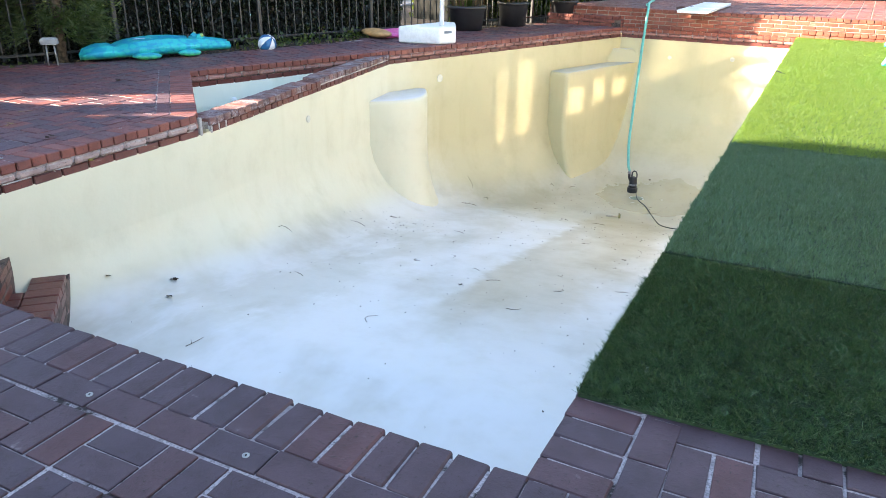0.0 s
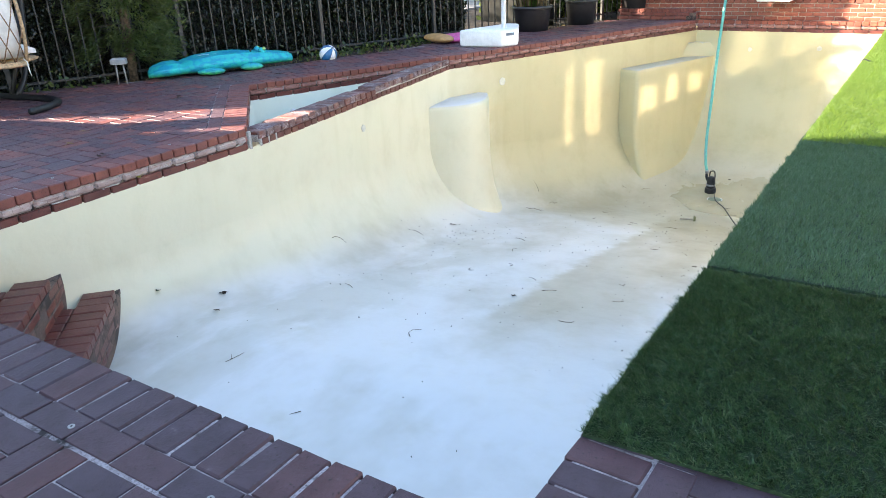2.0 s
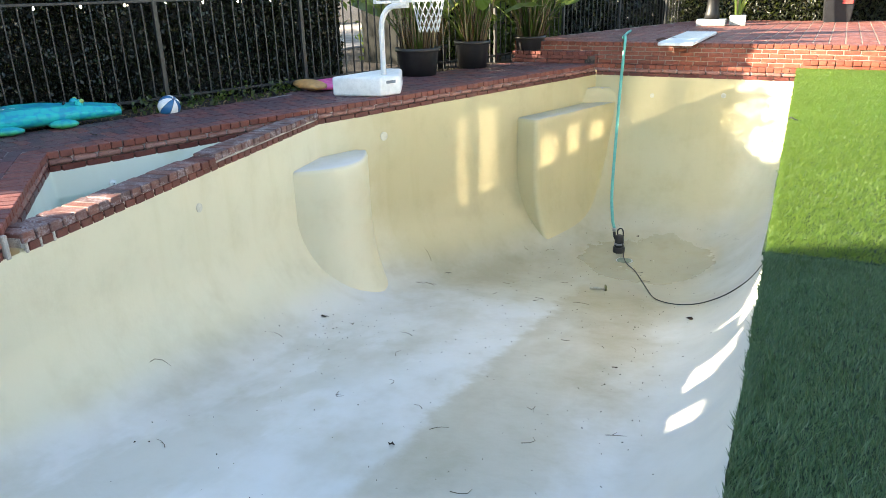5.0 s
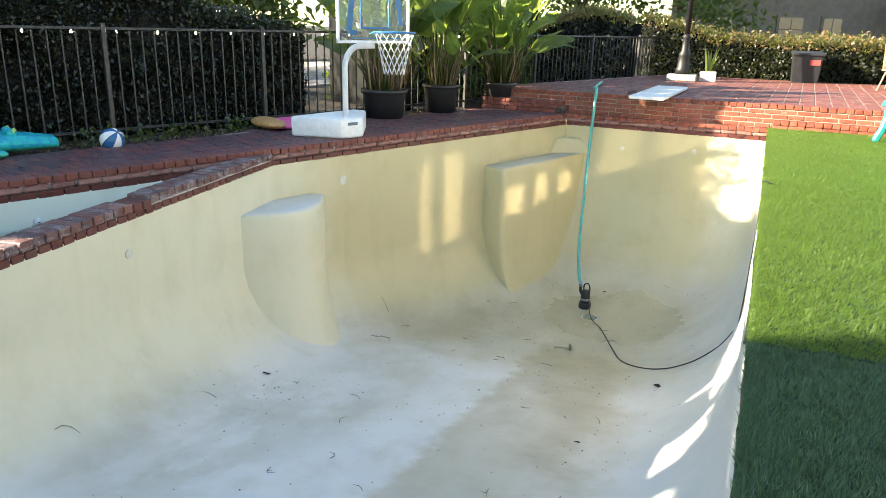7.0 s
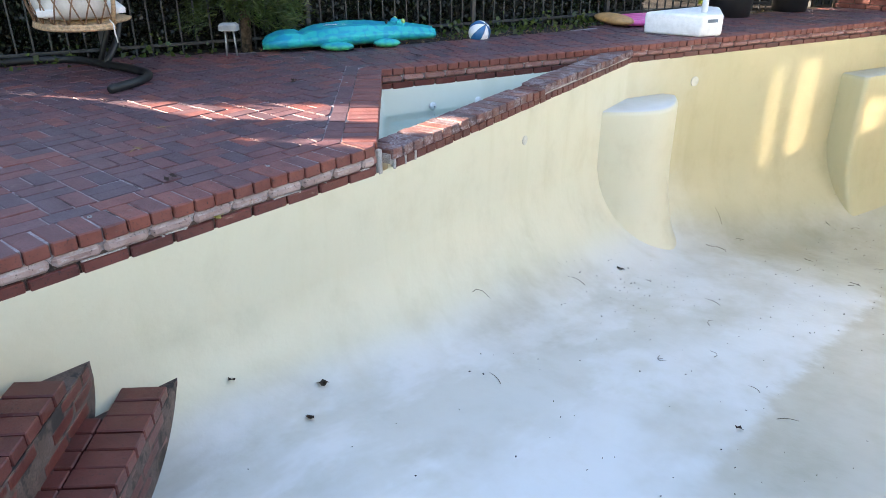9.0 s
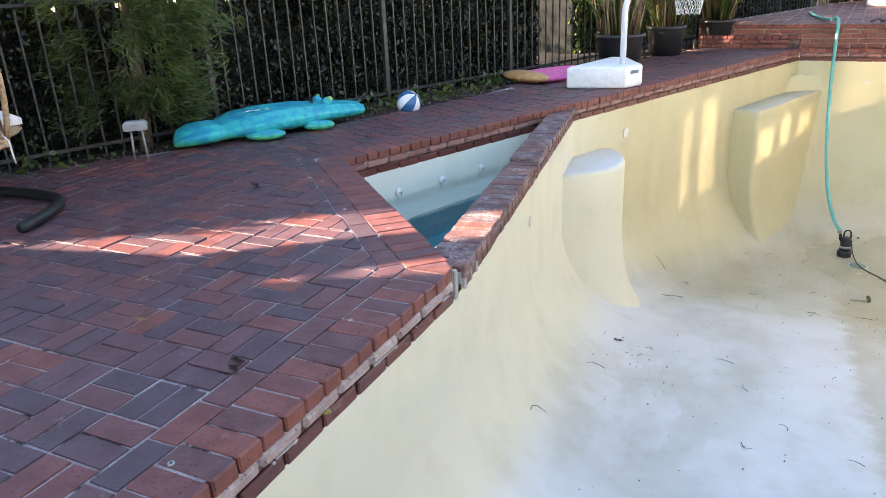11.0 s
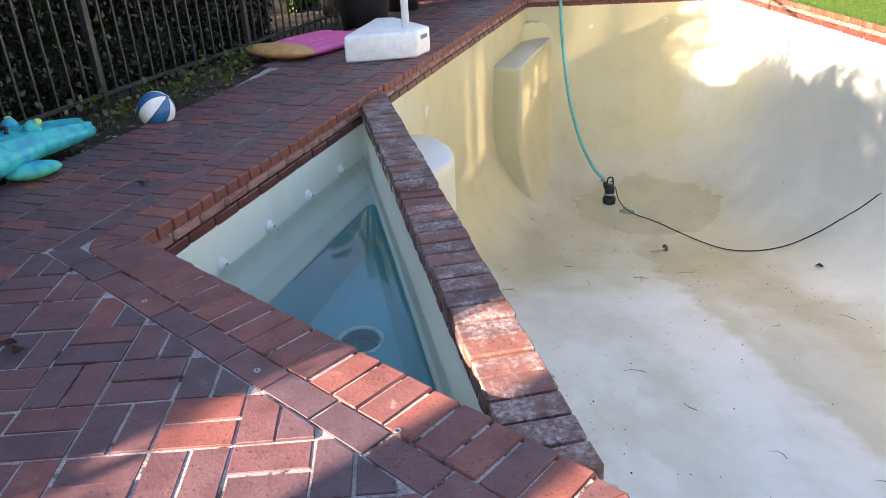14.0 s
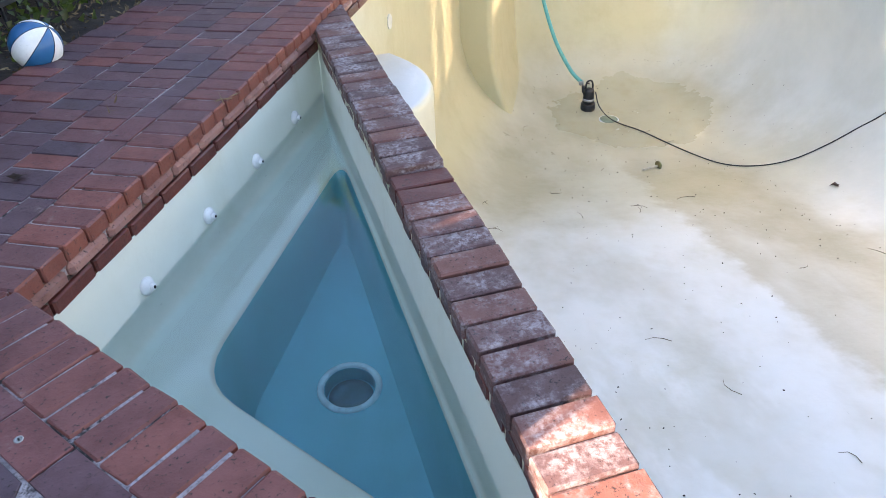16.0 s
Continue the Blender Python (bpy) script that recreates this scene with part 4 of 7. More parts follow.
# ---- paving: border course, then basket weave ----
def cell_bricks(ox, oy, ang, i0, i1, j0, j1, size=0.2145):
    ca, sa = math.cos(ang), math.sin(ang)
    out = []
    for i in range(i0, i1):
        for j in range(j0, j1):
            for k in (0, 1):
                g = 0.0052
                if (i + j) % 2:
                    r = (i * size + g, j * size + k * size / 2 + g, (i + 1) * size - g, j * size + (k + 1) * size / 2 - g)
                else:
                    r = (i * size + k * size / 2 + g, j * size + g, i * size + (k + 1) * size / 2 - g, (j + 1) * size - g)
                pts = [(r[0], r[1]), (r[2], r[1]), (r[2], r[3]), (r[0], r[3])]
                out.append([(ox + x * ca - y * sa, oy + x * sa + y * ca) for x, y in pts])
    return out


def row_bricks(a, b, off, width, length, shift=0.0):
    """A course of bricks beside the line a to b."""
    out, s, total = [], -shift, (Vector(b) - Vector(a)).length
    d = (Vector(b) - Vector(a)).normalized()
    nrm = Vector((-d.y, d.x))
    while s < total:
        lo, hi = max(0, s) + 0.0045, min(total, s + length) - 0.0045
        if hi - lo > 0.02:
            out.append([tuple(Vector(a) + d * u + nrm * v) for u, v in ((lo, off), (hi, off), (hi, off + width - 0.0035), (lo, off + width - 0.0035))])
        s += length
    return out


def ccw(p):
    return p if area(p) > 0 else p[::-1]


def inside_of(polys, lines):
    out = []
    for p in polys:
        p = ccw(p)
        for a, b in lines:
            p = clip(p, a, b)
            if len(p) < 3:
                break
        if len(p) >= 3 and area(p) > 0.0012:
            out.append(p)
    return out


def lay(parent, polys, material, tops):
    """Pavers from outlines: the first 'tops' as bricks of their own, the others joined."""
    rest = []
    for k, p in enumerate(polys):
        tilt = random.gauss(0, 0.0018)
        slip, turn, mid = (random.gauss(0, 0.0013), random.gauss(0, 0.0013)), random.gauss(0, 0.006), centre(p)
        p = [(x + slip[0] - turn * (y - mid[1]) + random.gauss(0, 0.0011), y + slip[1] + turn * (x - mid[0]) + random.gauss(0, 0.0011)) for x, y in p]
        if k < tops:
            part("brick", prism(p, -0.05, tilt, 0.0022), material, parent)
        else:
            rest.append((p, tilt))
    if rest:
        verts, faces = [], []
        for p, tilt in rest:
            bm = prism(p, -0.03, tilt, 0.0022)
            bm.verts.index_update()
            o = len(verts)
            verts += [tuple(v.co) for v in bm.verts]
            faces += [tuple(o + v.index for v in f.verts) for f in bm.faces]
            bm.free()
        tagged(link("paving_bricks", verts, faces, material, parent), kind="stuff")


HEAD = 0.2                        # depth of the coping's header course behind the edge
BORDER = 0.1085
# left deck
lx = -3.93 - HEAD - BORDER - 0.006
ab_out = offset_line(LB, SPA_B, HEAD + BORDER + 0.005)
bc_out = offset_line(*WALL_BC, HEAD + BORDER + 0.006)
corner_b = cross(*ab_out, *bc_out)
turn_b = (Vector(corner_b) - Vector(SPA_B)).normalized()
mitre_b = (SPA_B, tuple(Vector(SPA_B) + turn_b * 5))
mitre_a = (LB, tuple(Vector(mitre_in)))


def paved(p):
    """Whether a point lies on the paved side of the soil strip."""
    for (xa, ya), (xb, yb) in zip(DECK_EDGE, DECK_EDGE[1:]):
        if ya <= p[1] <= yb:
            return p[0] > xa + (xb - xa) * (p[1] - ya) / (yb - ya)
    return p[1] < DECK_EDGE[0][1]


def centre(p):
    return (sum(q[0] for q in p) / len(p), sum(q[1] for q in p) / len(p))


field = inside_of(cell_bricks(lx - 0.2145 * 25, -2.0, 0.0, 0, 26, 0, 40), [((lx, -10), (lx, 10)), ab_out, mitre_b])
field = [p for p in field if paved(centre(p)) and centre(p)[0] > -9.4]
far_side = []
nrm = Vector((-BC_DIR.y, BC_DIR.x))
for r in range(12):
    for k in range(-24, 80):
        u0, v0 = k * 0.1073 + 0.0536 * (r % 2) + 0.004, r * 0.2145 + 0.0045
        far_side.append([tuple(Vector(corner_b) + BC_DIR * u + nrm * v) for u, v in ((u0, v0), (u0 + 0.0985, v0), (u0 + 0.0985, v0 + 0.205), (u0, v0 + 0.205))])
bc_field = [p for p in inside_of(far_side, [bc_out, mitre_b[::-1]]) if paved(centre(p)) and centre(p)[1] < 13.6]
border = inside_of(row_bricks((-3.93, 0.95), (-3.93, 4.8), HEAD, BORDER, 0.2145), [mitre_a])
border += inside_of(row_bricks(tuple(Vector(LB) - d_ab * 0.4), tuple(Vector(SPA_B) + d_ab * 0.6), HEAD, BORDER, 0.2145, 0.1), [mitre_a[::-1], mitre_b])
border += inside_of(row_bricks(tuple(Vector(SPA_B) - BC_DIR * 0.6), FL, HEAD, BORDER, 0.2145), [mitre_b[::-1]])
near_first = sorted(field, key=lambda p: (Vector(centre(p)) - Vector((-4.6, 3.6))).length)
lay(bed, [ccw(p) for p in border], PAVER, 300)
lay(bed, near_first, PAVER, 300)
lay(bed, [ccw(p) for p in bc_field], PAVER, 0)
# filler headers at the spa's left corner
fan(ab_coping, SPA_B, 0.012, 0.2, math.atan2(BC_DIR.x, -BC_DIR.y), math.atan2(d_ab.x, -d_ab.y) + math.tau, 3, COPING)

# near deck
near_border = row_bricks(NR, (-4.3, NL[1] + 0.006), HEAD, BORDER, 0.2145)
ny = NR[1] - HEAD - BORDER - 0.006
near_pavement = sheet("pavement_near", [(-4.22, -3.2), (4.7, -3.2), (4.7, ny), (-4.22, ny + 0.06)], [], -0.0065, MORTAR)
tagged(near_pavement, "grey-purple brick paving in basket weave with pale joints", "brick paving", kind="structure")
near_line = ((NR[0] + 3, ny - 0.043), (-4.6, ny + 0.066))
near_field = inside_of(cell_bricks(-6.0, ny - 0.2145 * 20 + 0.0143 * 5.925, -0.0143, 0, 50, 0, 20), [near_line])
near_field = [p for p in near_field if centre(p)[0] > lx + 0.1]
near_field.sort(key=lambda p: (Vector(centre(p)) - Vector((-0.7, 0.7))).length)
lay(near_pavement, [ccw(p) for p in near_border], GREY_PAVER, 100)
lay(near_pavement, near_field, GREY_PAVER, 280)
# strip beside the turf
rx0 = NR[0]
right_rows = [[(x, y) for x, y in p] for p in row_bricks((rx0, NR[1]), (rx0 + 0.03, 1.9), -HEAD - BORDER, BORDER, 0.2145)]
right_field = inside_of(cell_bricks(rx0 + HEAD + BORDER + 0.008, ny, 0.0, 0, 20, 0, 4), [])
corner_fill = row_bricks((rx0, NR[1]), (rx0 + HEAD + BORDER, NR[1]), -0.2, 0.2, 0.1075) + row_bricks((rx0, NR[1] - HEAD), (rx0 + HEAD + BORDER, NR[1] - HEAD), -BORDER, BORDER, 0.2145)
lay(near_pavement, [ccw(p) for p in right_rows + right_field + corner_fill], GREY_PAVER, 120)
for x, y in ((-1.40, 1.0), (-0.79, 0.985), (-2.0, 1.01), (-4.46, 4.44), (-4.08, 3.54), (-5.36, 5.24), (-4.88, 4.76), (-4.08, 2.6)):
    anchor = tagged(part("deck_anchor", lathe(((0.0105, -0.004), (0.0105, 0.0025), (0.0065, 0.003), (0.006, 0.001)), 14, pose(x, y, 0.001)), GREY_METAL), "small grey metal cover anchor set in a paver", "anchor", "cover anchors")
    part("screw", box((0.004, 0.008, 0.002), pose(x, y, 0.0025, 0, 0, 30)), HOLE, anchor, "dark slot")

# unseen house wall beyond the turf, added to carry the panes of the glint lamps
side_house = tagged(part("wall_east", box((0.3, 16.0, 4.4), pose(GLASS_X + 0.2, 7.0, 2.14)), STUCCO), "unseen stucco house wall with tall windows, added beyond the turf for the glints", "house wall", kind="structure")
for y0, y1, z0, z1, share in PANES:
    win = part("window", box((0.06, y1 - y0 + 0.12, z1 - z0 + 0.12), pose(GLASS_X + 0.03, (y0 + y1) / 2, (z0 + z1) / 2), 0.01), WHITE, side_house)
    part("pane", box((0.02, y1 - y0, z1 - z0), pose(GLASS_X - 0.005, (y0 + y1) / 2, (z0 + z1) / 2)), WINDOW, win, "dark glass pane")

# ---- raised terrace beyond the deep end ----
TZ = 0.33
WD = (Vector(FR) - Vector(FL)).normalized()
wall_a = tuple(Vector(FL) + Vector((-WD.y, WD.x)) * 0.13 - WD * 1.5)
wall_b = tuple(Vector(FR) + Vector((-WD.y, WD.x)) * 0.13 + WD * 4.5)
t_len = (Vector(wall_b) - Vector(wall_a)).length
terrace = part("terrace", prism([wall_a, wall_b, (5.2, 20.25), (-1.8, 20.25), (-4.05, 14.3)], -0.06, TZ - 0.03), TERRACE)
tagged(terrace, "raised terrace of sunlit red brick behind the deep end", "brick terrace", kind="structure")
part("mortar", prism([tuple(Vector(wall_a) + Vector((0.05, 0.1))), tuple(Vector(wall_b) + Vector((-0.05, 0.1))), (5.1, 20.2), (-1.75, 20.2), (-3.9, 14.4)], TZ - 0.04, TZ - 0.0075), WALL_MORTAR, terrace)
part("mortar", box((t_len, 0.03, TZ - 0.03), along(wall_a, wall_b, t_len / 2, (TZ - 0.06) / 2, 0.0138)), WALL_MORTAR, terrace)
for course in range(5):
    z = 0.030 + 0.0655 * course - 0.03
    s = -0.107 * (course % 2)
    while s < t_len:
        lo, hi = max(0, s), min(t_len, s + 0.206)
        if hi - lo > 0.03 and course < 4:
            brick((hi - lo - 0.002, 0.07, 0.055), along(wall_a, wall_b, (lo + hi) / 2, z + 0.03, 0.028), RED, terrace)
        s += 0.214
n = int(t_len / PITCH)
for k in range(n):
    brick((t_len / n - 0.009, 0.206, 0.064), along(wall_a, wall_b, (k + 0.5) * t_len / n, TZ - 0.03, 0.088), RED, terrace, slack=1.3)
rows = []
for r in range(60):
    lo = along(wall_a, wall_b, 0, TZ - 0.032, 0.2 + 0.107 * (r + 0.5) + 0.004)
    for k in range(int(t_len / 0.214)):
        rows.append(((0.2, 0.101, 0.06), along(wall_a, wall_b, k * 0.214, TZ - 0.032, 0.2 + 0.107 * (r + 0.5) + 0.004)))
joined_bricks("terrace_paving", [(s, m) for s, m in rows if m.translation.x > -4.0 + 0.38 * (m.translation.y - 14.0)], TERRACE, terrace)

# low block at the corner and low step beside the turf
block = part("brick_block", prism([(-4.0, 13.72), (-2.56, 13.62), (-2.52, 13.9), (-4.1, 14.0)], -0.06, 0.115), DARK_MORTAR)
tagged(block, "low red brick block against the terrace wall", "brick step", kind="structure")
ba, bb = (-4.0, 13.70), (-2.55, 13.60)
bl = (Vector(bb) - Vector(ba)).length
for k in range(int(bl / PITCH)):
    brick((PITCH - 0.009, 0.206, 0.06), along(ba, bb, (k + 0.5) * PITCH, 0.155, 0.1), COPING, block)
    brick((PITCH - 0.009, 0.206, 0.06), along(ba, bb, (k + 0.5) * PITCH, 0.155, 0.31), COPING, block)
for course in range(2):
    for k in range(int(bl / 0.214)):
        brick((0.205, 0.07, 0.058), along(ba, bb, (k + 0.5) * 0.214 + 0.05 * course, 0.03 + 0.066 * course, 0.035), COPING, block)
for course in range(2):
    brick((0.07, 0.2, 0.058), along(ba, bb, bl - 0.035, 0.03 + 0.066 * course, 0.14), COPING, block)
low = part("terrace_step", prism([(0.47, 13.33), (4.9, 12.95), (4.9, 13.3), (0.5, 13.62)], -0.06, 0.055), DARK_MORTAR)
tagged(low, "low red brick step between the turf and the terrace", "brick step", kind="structure")
la, lb = (0.47, 13.32), (4.9, 12.96)
ll = (Vector(lb) - Vector(la)).length
for k in range(int(ll / PITCH)):
    brick((PITCH - 0.009, 0.206, 0.062), along(la, lb, (k + 0.5) * PITCH, 0.098, 0.1), RED, low)
for k in range(int(ll / 0.214)):
    brick((0.205, 0.07, 0.058), along(la, lb, (k + 0.5) * 0.214, 0.034, 0.035), RED, low)

# ---- artificial turf: three rolls, cut along the pool's edge ----
def pool_right_x(y):
    return NR[0] + (FR[0] - NR[0]) * (y - NR[1]) / (FR[1] - NR[1])


def turf(y0, y1, x1, blades, edge, label, seed, height=0.025, back=0.0, lift=0.0, lean=(-0.15, -0.25), pile=SHADED_BLADE):
    rng = np.random.default_rng(seed)
    n = 24
    left = [(pool_right_x(y0 + (y1 - y0) * k / n) + edge + random.gauss(0, 0.004), y0 + (y1 - y0) * k / n) for k in range(n + 1)]
    outline = left[::-1] + [(x1, y0), (x1, y1 + back)]
    base = part("artificial_turf", prism(outline[::-1] if area(outline) < 0 else outline, -0.004, 0.012 + lift), TURF)
    tagged(base, label, "artificial turf", "turf rolls")
    y = rng.uniform(y0, y1, blades)
    xl = pool_right_x(y) + edge
    reach = rng.uniform(0, 1, blades) ** 1.25
    x = xl + reach * (x1 - xl)
    y = y + back * (x - xl) / (x1 - xl) * (y - y0) / (y1 - y0)
    # blades grow in tufts that lean and stand each their own way
    tuft = (np.floor(x / 0.03).astype(int) * 7919 + np.floor((y + 0.4 * x) / 0.042).astype(int) * 104729) % 4096
    d = rng.normal(size=(blades, 2)) * 0.45 + np.array(lean) + rng.normal(size=(4096, 2))[tuft] * 0.25
    h = height * rng.uniform(0.7, 1.15, blades) * rng.uniform(0.75, 1.1, 4096)[tuft]
    w = rng.uniform(0.0011, 0.0023, blades) * (1 + 0.05 * y)
    a = rng.uniform(0, math.pi, blades)
    root = np.stack([x, y, np.full(blades, 0.008 + lift)], 1)
    side = np.stack([np.cos(a) * w, np.sin(a) * w, np.zeros(blades)], 1)
    tip = root + np.stack([d[:, 0] * h, d[:, 1] * h, h], 1)
    verts = np.stack([root - side, root + side, tip], 1).reshape(-1, 3)
    tris = np.arange(blades * 3).reshape(-1, 3)
    me = bpy.data.meshes.new("pile")
    me.vertices.add(len(verts))
    me.vertices.foreach_set("co", verts.ravel())
    me.loops.add(tris.size)
    me.loops.foreach_set("vertex_index", tris.ravel().astype(np.int32))
    me.polygons.add(len(tris))
    me.polygons.foreach_set("loop_start", np.arange(0, tris.size, 3, dtype=np.int32))
    me.update(calc_edges=True)
    me.materials.append(pile)
    ob = new("pile", me)
    ob.parent = base
    tagged(ob, kind="stuff")
    return base


turf(1.665, 2.915, 4.55, 260000, -0.012, "dark green artificial turf roll lying over the coping", 3, lean=(-0.1, -0.8))
turf(2.945, 5.225, 4.6, 270000, -0.012, "green artificial turf roll with a bare seam beside it", 4, lean=(0.1, 0.5), pile=SHEEN_BLADE)
turf(5.25, 13.3, 4.6, 520000, -0.016, "bright sunlit artificial turf beside the deep end", 5, 0.03, lean=(0.25, -0.25), pile=SUNLIT_BLADE)

# ---- the iron fence and what grows along it ----
FU = Vector((0.3577, 0.9338))
FN = Vector((-0.9338, 0.3577))        # away from the pool
POST = Vector((-6.60, 8.36))


def fence_at(s, off=0.0):
    """A point s metres along the fence from a known post, off metres behind it."""
    p = POST + FU * s + FN * off
    return p.x, p.y


def build_fence(first, last, bay=2.03, height=1.24):
    ang = math.degrees(math.atan2(FU.y, FU.x))
    base = thing("iron_fence", pose(*fence_at(0), -0.06), "black iron picket fence with square posts in the soil", "fence")
    inv = base.matrix_basis.inverted()
    post_me = part("post", box((0.052, 0.052, height + 0.04), None, 0.004), RAIL, base)
    cap = part("rail_top", box((bay, 0.03, 0.03), None, 0.003), RAIL, base)
    low = part("rail_bottom", box((bay, 0.028, 0.03), None, 0.003), RAIL, base)
    picket = part("picket", box((0.017, 0.017, height - 0.06), None, 0.002), RAIL, base)
    used = {post_me: False, cap: False, low: False, picket: False}

    def put(src, m):
        ob = src
        if used[src]:
            ob = new(src.name.split(".")[0], src.data)
            ob.parent = base
        used[src] = True
        ob.matrix_basis = inv @ m

    for k in range(first, last + 1):
        put(post_me, pose(*fence_at(k * bay), -0.06 + (height + 0.04) / 2, 0, 0, ang))
        if k == last:
            break
        put(cap, pose(*fence_at((k + 0.5) * bay), height - 0.075, 0, 0, ang))
        put(low, pose(*fence_at((k + 0.5) * bay), 0.06, 0, 0, ang))
        for i in range(1, 14):
            put(picket, pose(*fence_at(k * bay + i * bay / 14), -0.04 + (height - 0.06) / 2, random.gauss(0, 0.15), random.gauss(0, 0.15), ang))
    return base


build_fence(-5, 7)

# warm bulbs on a cord along the top rail
lights = thing("string_lights", pose(*fence_at(-6, 0.03), 1.17), "string of small warm bulbs along the fence's top", "string lights")
linv = lights.matrix_basis.inverted()
cord = [(*fence_at(-6 + 0.15 * k, 0.03), 1.152 + 0.012 * math.sin(k * 1.05) ** 2) for k in range(100)]
part("cord", tube(cord, 0.004, 5), RUBBER, lights).matrix_basis = linv
bulb = lathe(((0.004, 0.0), (0.011, -0.012), (0.011, -0.024), (0.004, -0.034)), 8)
bm_me = bpy.data.meshes.new("bulb")
bulb.to_mesh(bm_me)
bulb.free()
bm_me.materials.append(BULB)
for k in range(26):
    ob = new("bulb", bm_me)
    ob.parent = lights
    ob.matrix_basis = linv @ pose(*fence_at(-5.6 + 0.48 * k, 0.03), 1.146)


def uneven(s, seed):
    return noise.noise(Vector((s * 0.9, seed, 0.3))) + 0.5 * noise.noise(Vector((s * 2.7, seed + 5, 1.3)))


def hedge(name, s0, s1, near, far, height, count, size, material, label, gaps=(), seed=1, shape=uneven):
    """A clipped mass along the fence line: an uneven dark core under a coat of leaves."""
    rng = np.random.default_rng(seed)
    base = thing(name, pose(*fence_at((s0 + s1) / 2, (near + far) / 2), -0.06), label, "hedge")
    inv = base.matrix_basis.inverted()
    step = 0.14
    bm = bmesh.new()
    s = s0
    while s < s1:
        h = height(s) + 0.18 * shape(s, seed)
        spans = [(-0.1, h - 0.12)]
        for g0, g1, z0, z1 in gaps:
            if g0 <= s + step / 2 <= g1:
                spans = [(-0.1, z0), (z1, h - 0.12)]
        for z0, z1 in spans:
            a, b = fence_at(s, near + 0.22 + 0.1 * shape(s, seed + 2)), fence_at(s, far)
            c, d = fence_at(s + step + 0.01, far), fence_at(s + step + 0.01, near + 0.22 + 0.1 * shape(s + step, seed + 2))
            lo = [bm.verts.new((*p, z0)) for p in (a, b, c, d)]
            hi = [bm.verts.new((*p, z1)) for p in (a, b, c, d)]
            bm.faces.new(lo)
            bm.faces.new(hi[::-1])
            for i in range(4):
                bm.faces.new((lo[i], hi[i], hi[(i + 1) % 4], lo[(i + 1) % 4]))
        s += step
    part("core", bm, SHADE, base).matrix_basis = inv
    pts = []
    n = count
    ss = rng.uniform(s0, s1, n)
    kind = rng.uniform(0, 1, n)
    for s, k in zip(ss, kind):
        h = height(s) + 0.18 * shape(s, seed)
        wave = 0.1 * shape(s, seed + 2)
        if k < 0.62:
            z = rng.uniform(-0.03, h)
            o = near + 0.14 + wave + abs(rng.normal(0, 0.1)) + 0.07 * noise.noise(Vector((s * 2.2, z * 2.2, seed)))
        elif k < 0.9:
            z = h - abs(rng.normal(0, 0.16)) + 0.1
            o = rng.uniform(near + 0.1, far)
        else:
            z = rng.uniform(0.0, h)
            o = far + abs(rng.normal(0, 0.1))
        if any(g0 - 0.03 <= s <= g1 + 0.03 and z0 <= z <= z1 for g0, g1, z0, z1 in gaps) and rng.uniform() < 0.93:
            continue
        pts.append((*fence_at(s, o), z))
    leaves("leaf", pts, size, material, base, narrow=0.75, facing=(0.5, -0.3, -0.2), seed=seed).matrix_basis = inv
    return base


GAPS = ()
# its unseen near end is lowered to edge the deck's sun streak
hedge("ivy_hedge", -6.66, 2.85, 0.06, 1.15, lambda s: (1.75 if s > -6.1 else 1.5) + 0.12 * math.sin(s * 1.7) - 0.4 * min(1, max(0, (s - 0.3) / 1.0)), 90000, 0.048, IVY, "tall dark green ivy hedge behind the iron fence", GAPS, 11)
# crest heights set to throw the shade outline on the pool walls
SHRUB_TOP = ((-6.0, 2.75), (-4.4, 2.8), (-3.9, 3.2), (-3.3, 3.35), (-2.8, 2.95), (-1.8, 2.95), (-0.9, 2.75), (-0.3, 2.0), (1.2, 1.5))
hedge("tall_shrubs", -6.1, 1.25, 1.1, 2.1, lambda s: stepped(s, SHRUB_TOP), 24000, 0.085, SUNNY, "tall leafy shrubs standing behind the ivy hedge", (), 15)
# unseen extra piece, added to block sun beside the deck's streak
hedge("ivy_hedge", -6.84, -5.7, 0.5, 0.9, lambda s: 2.02, 3600, 0.05, IVY, "unseen end of the ivy hedge, added to edge the deck's sun streak", (), 16)


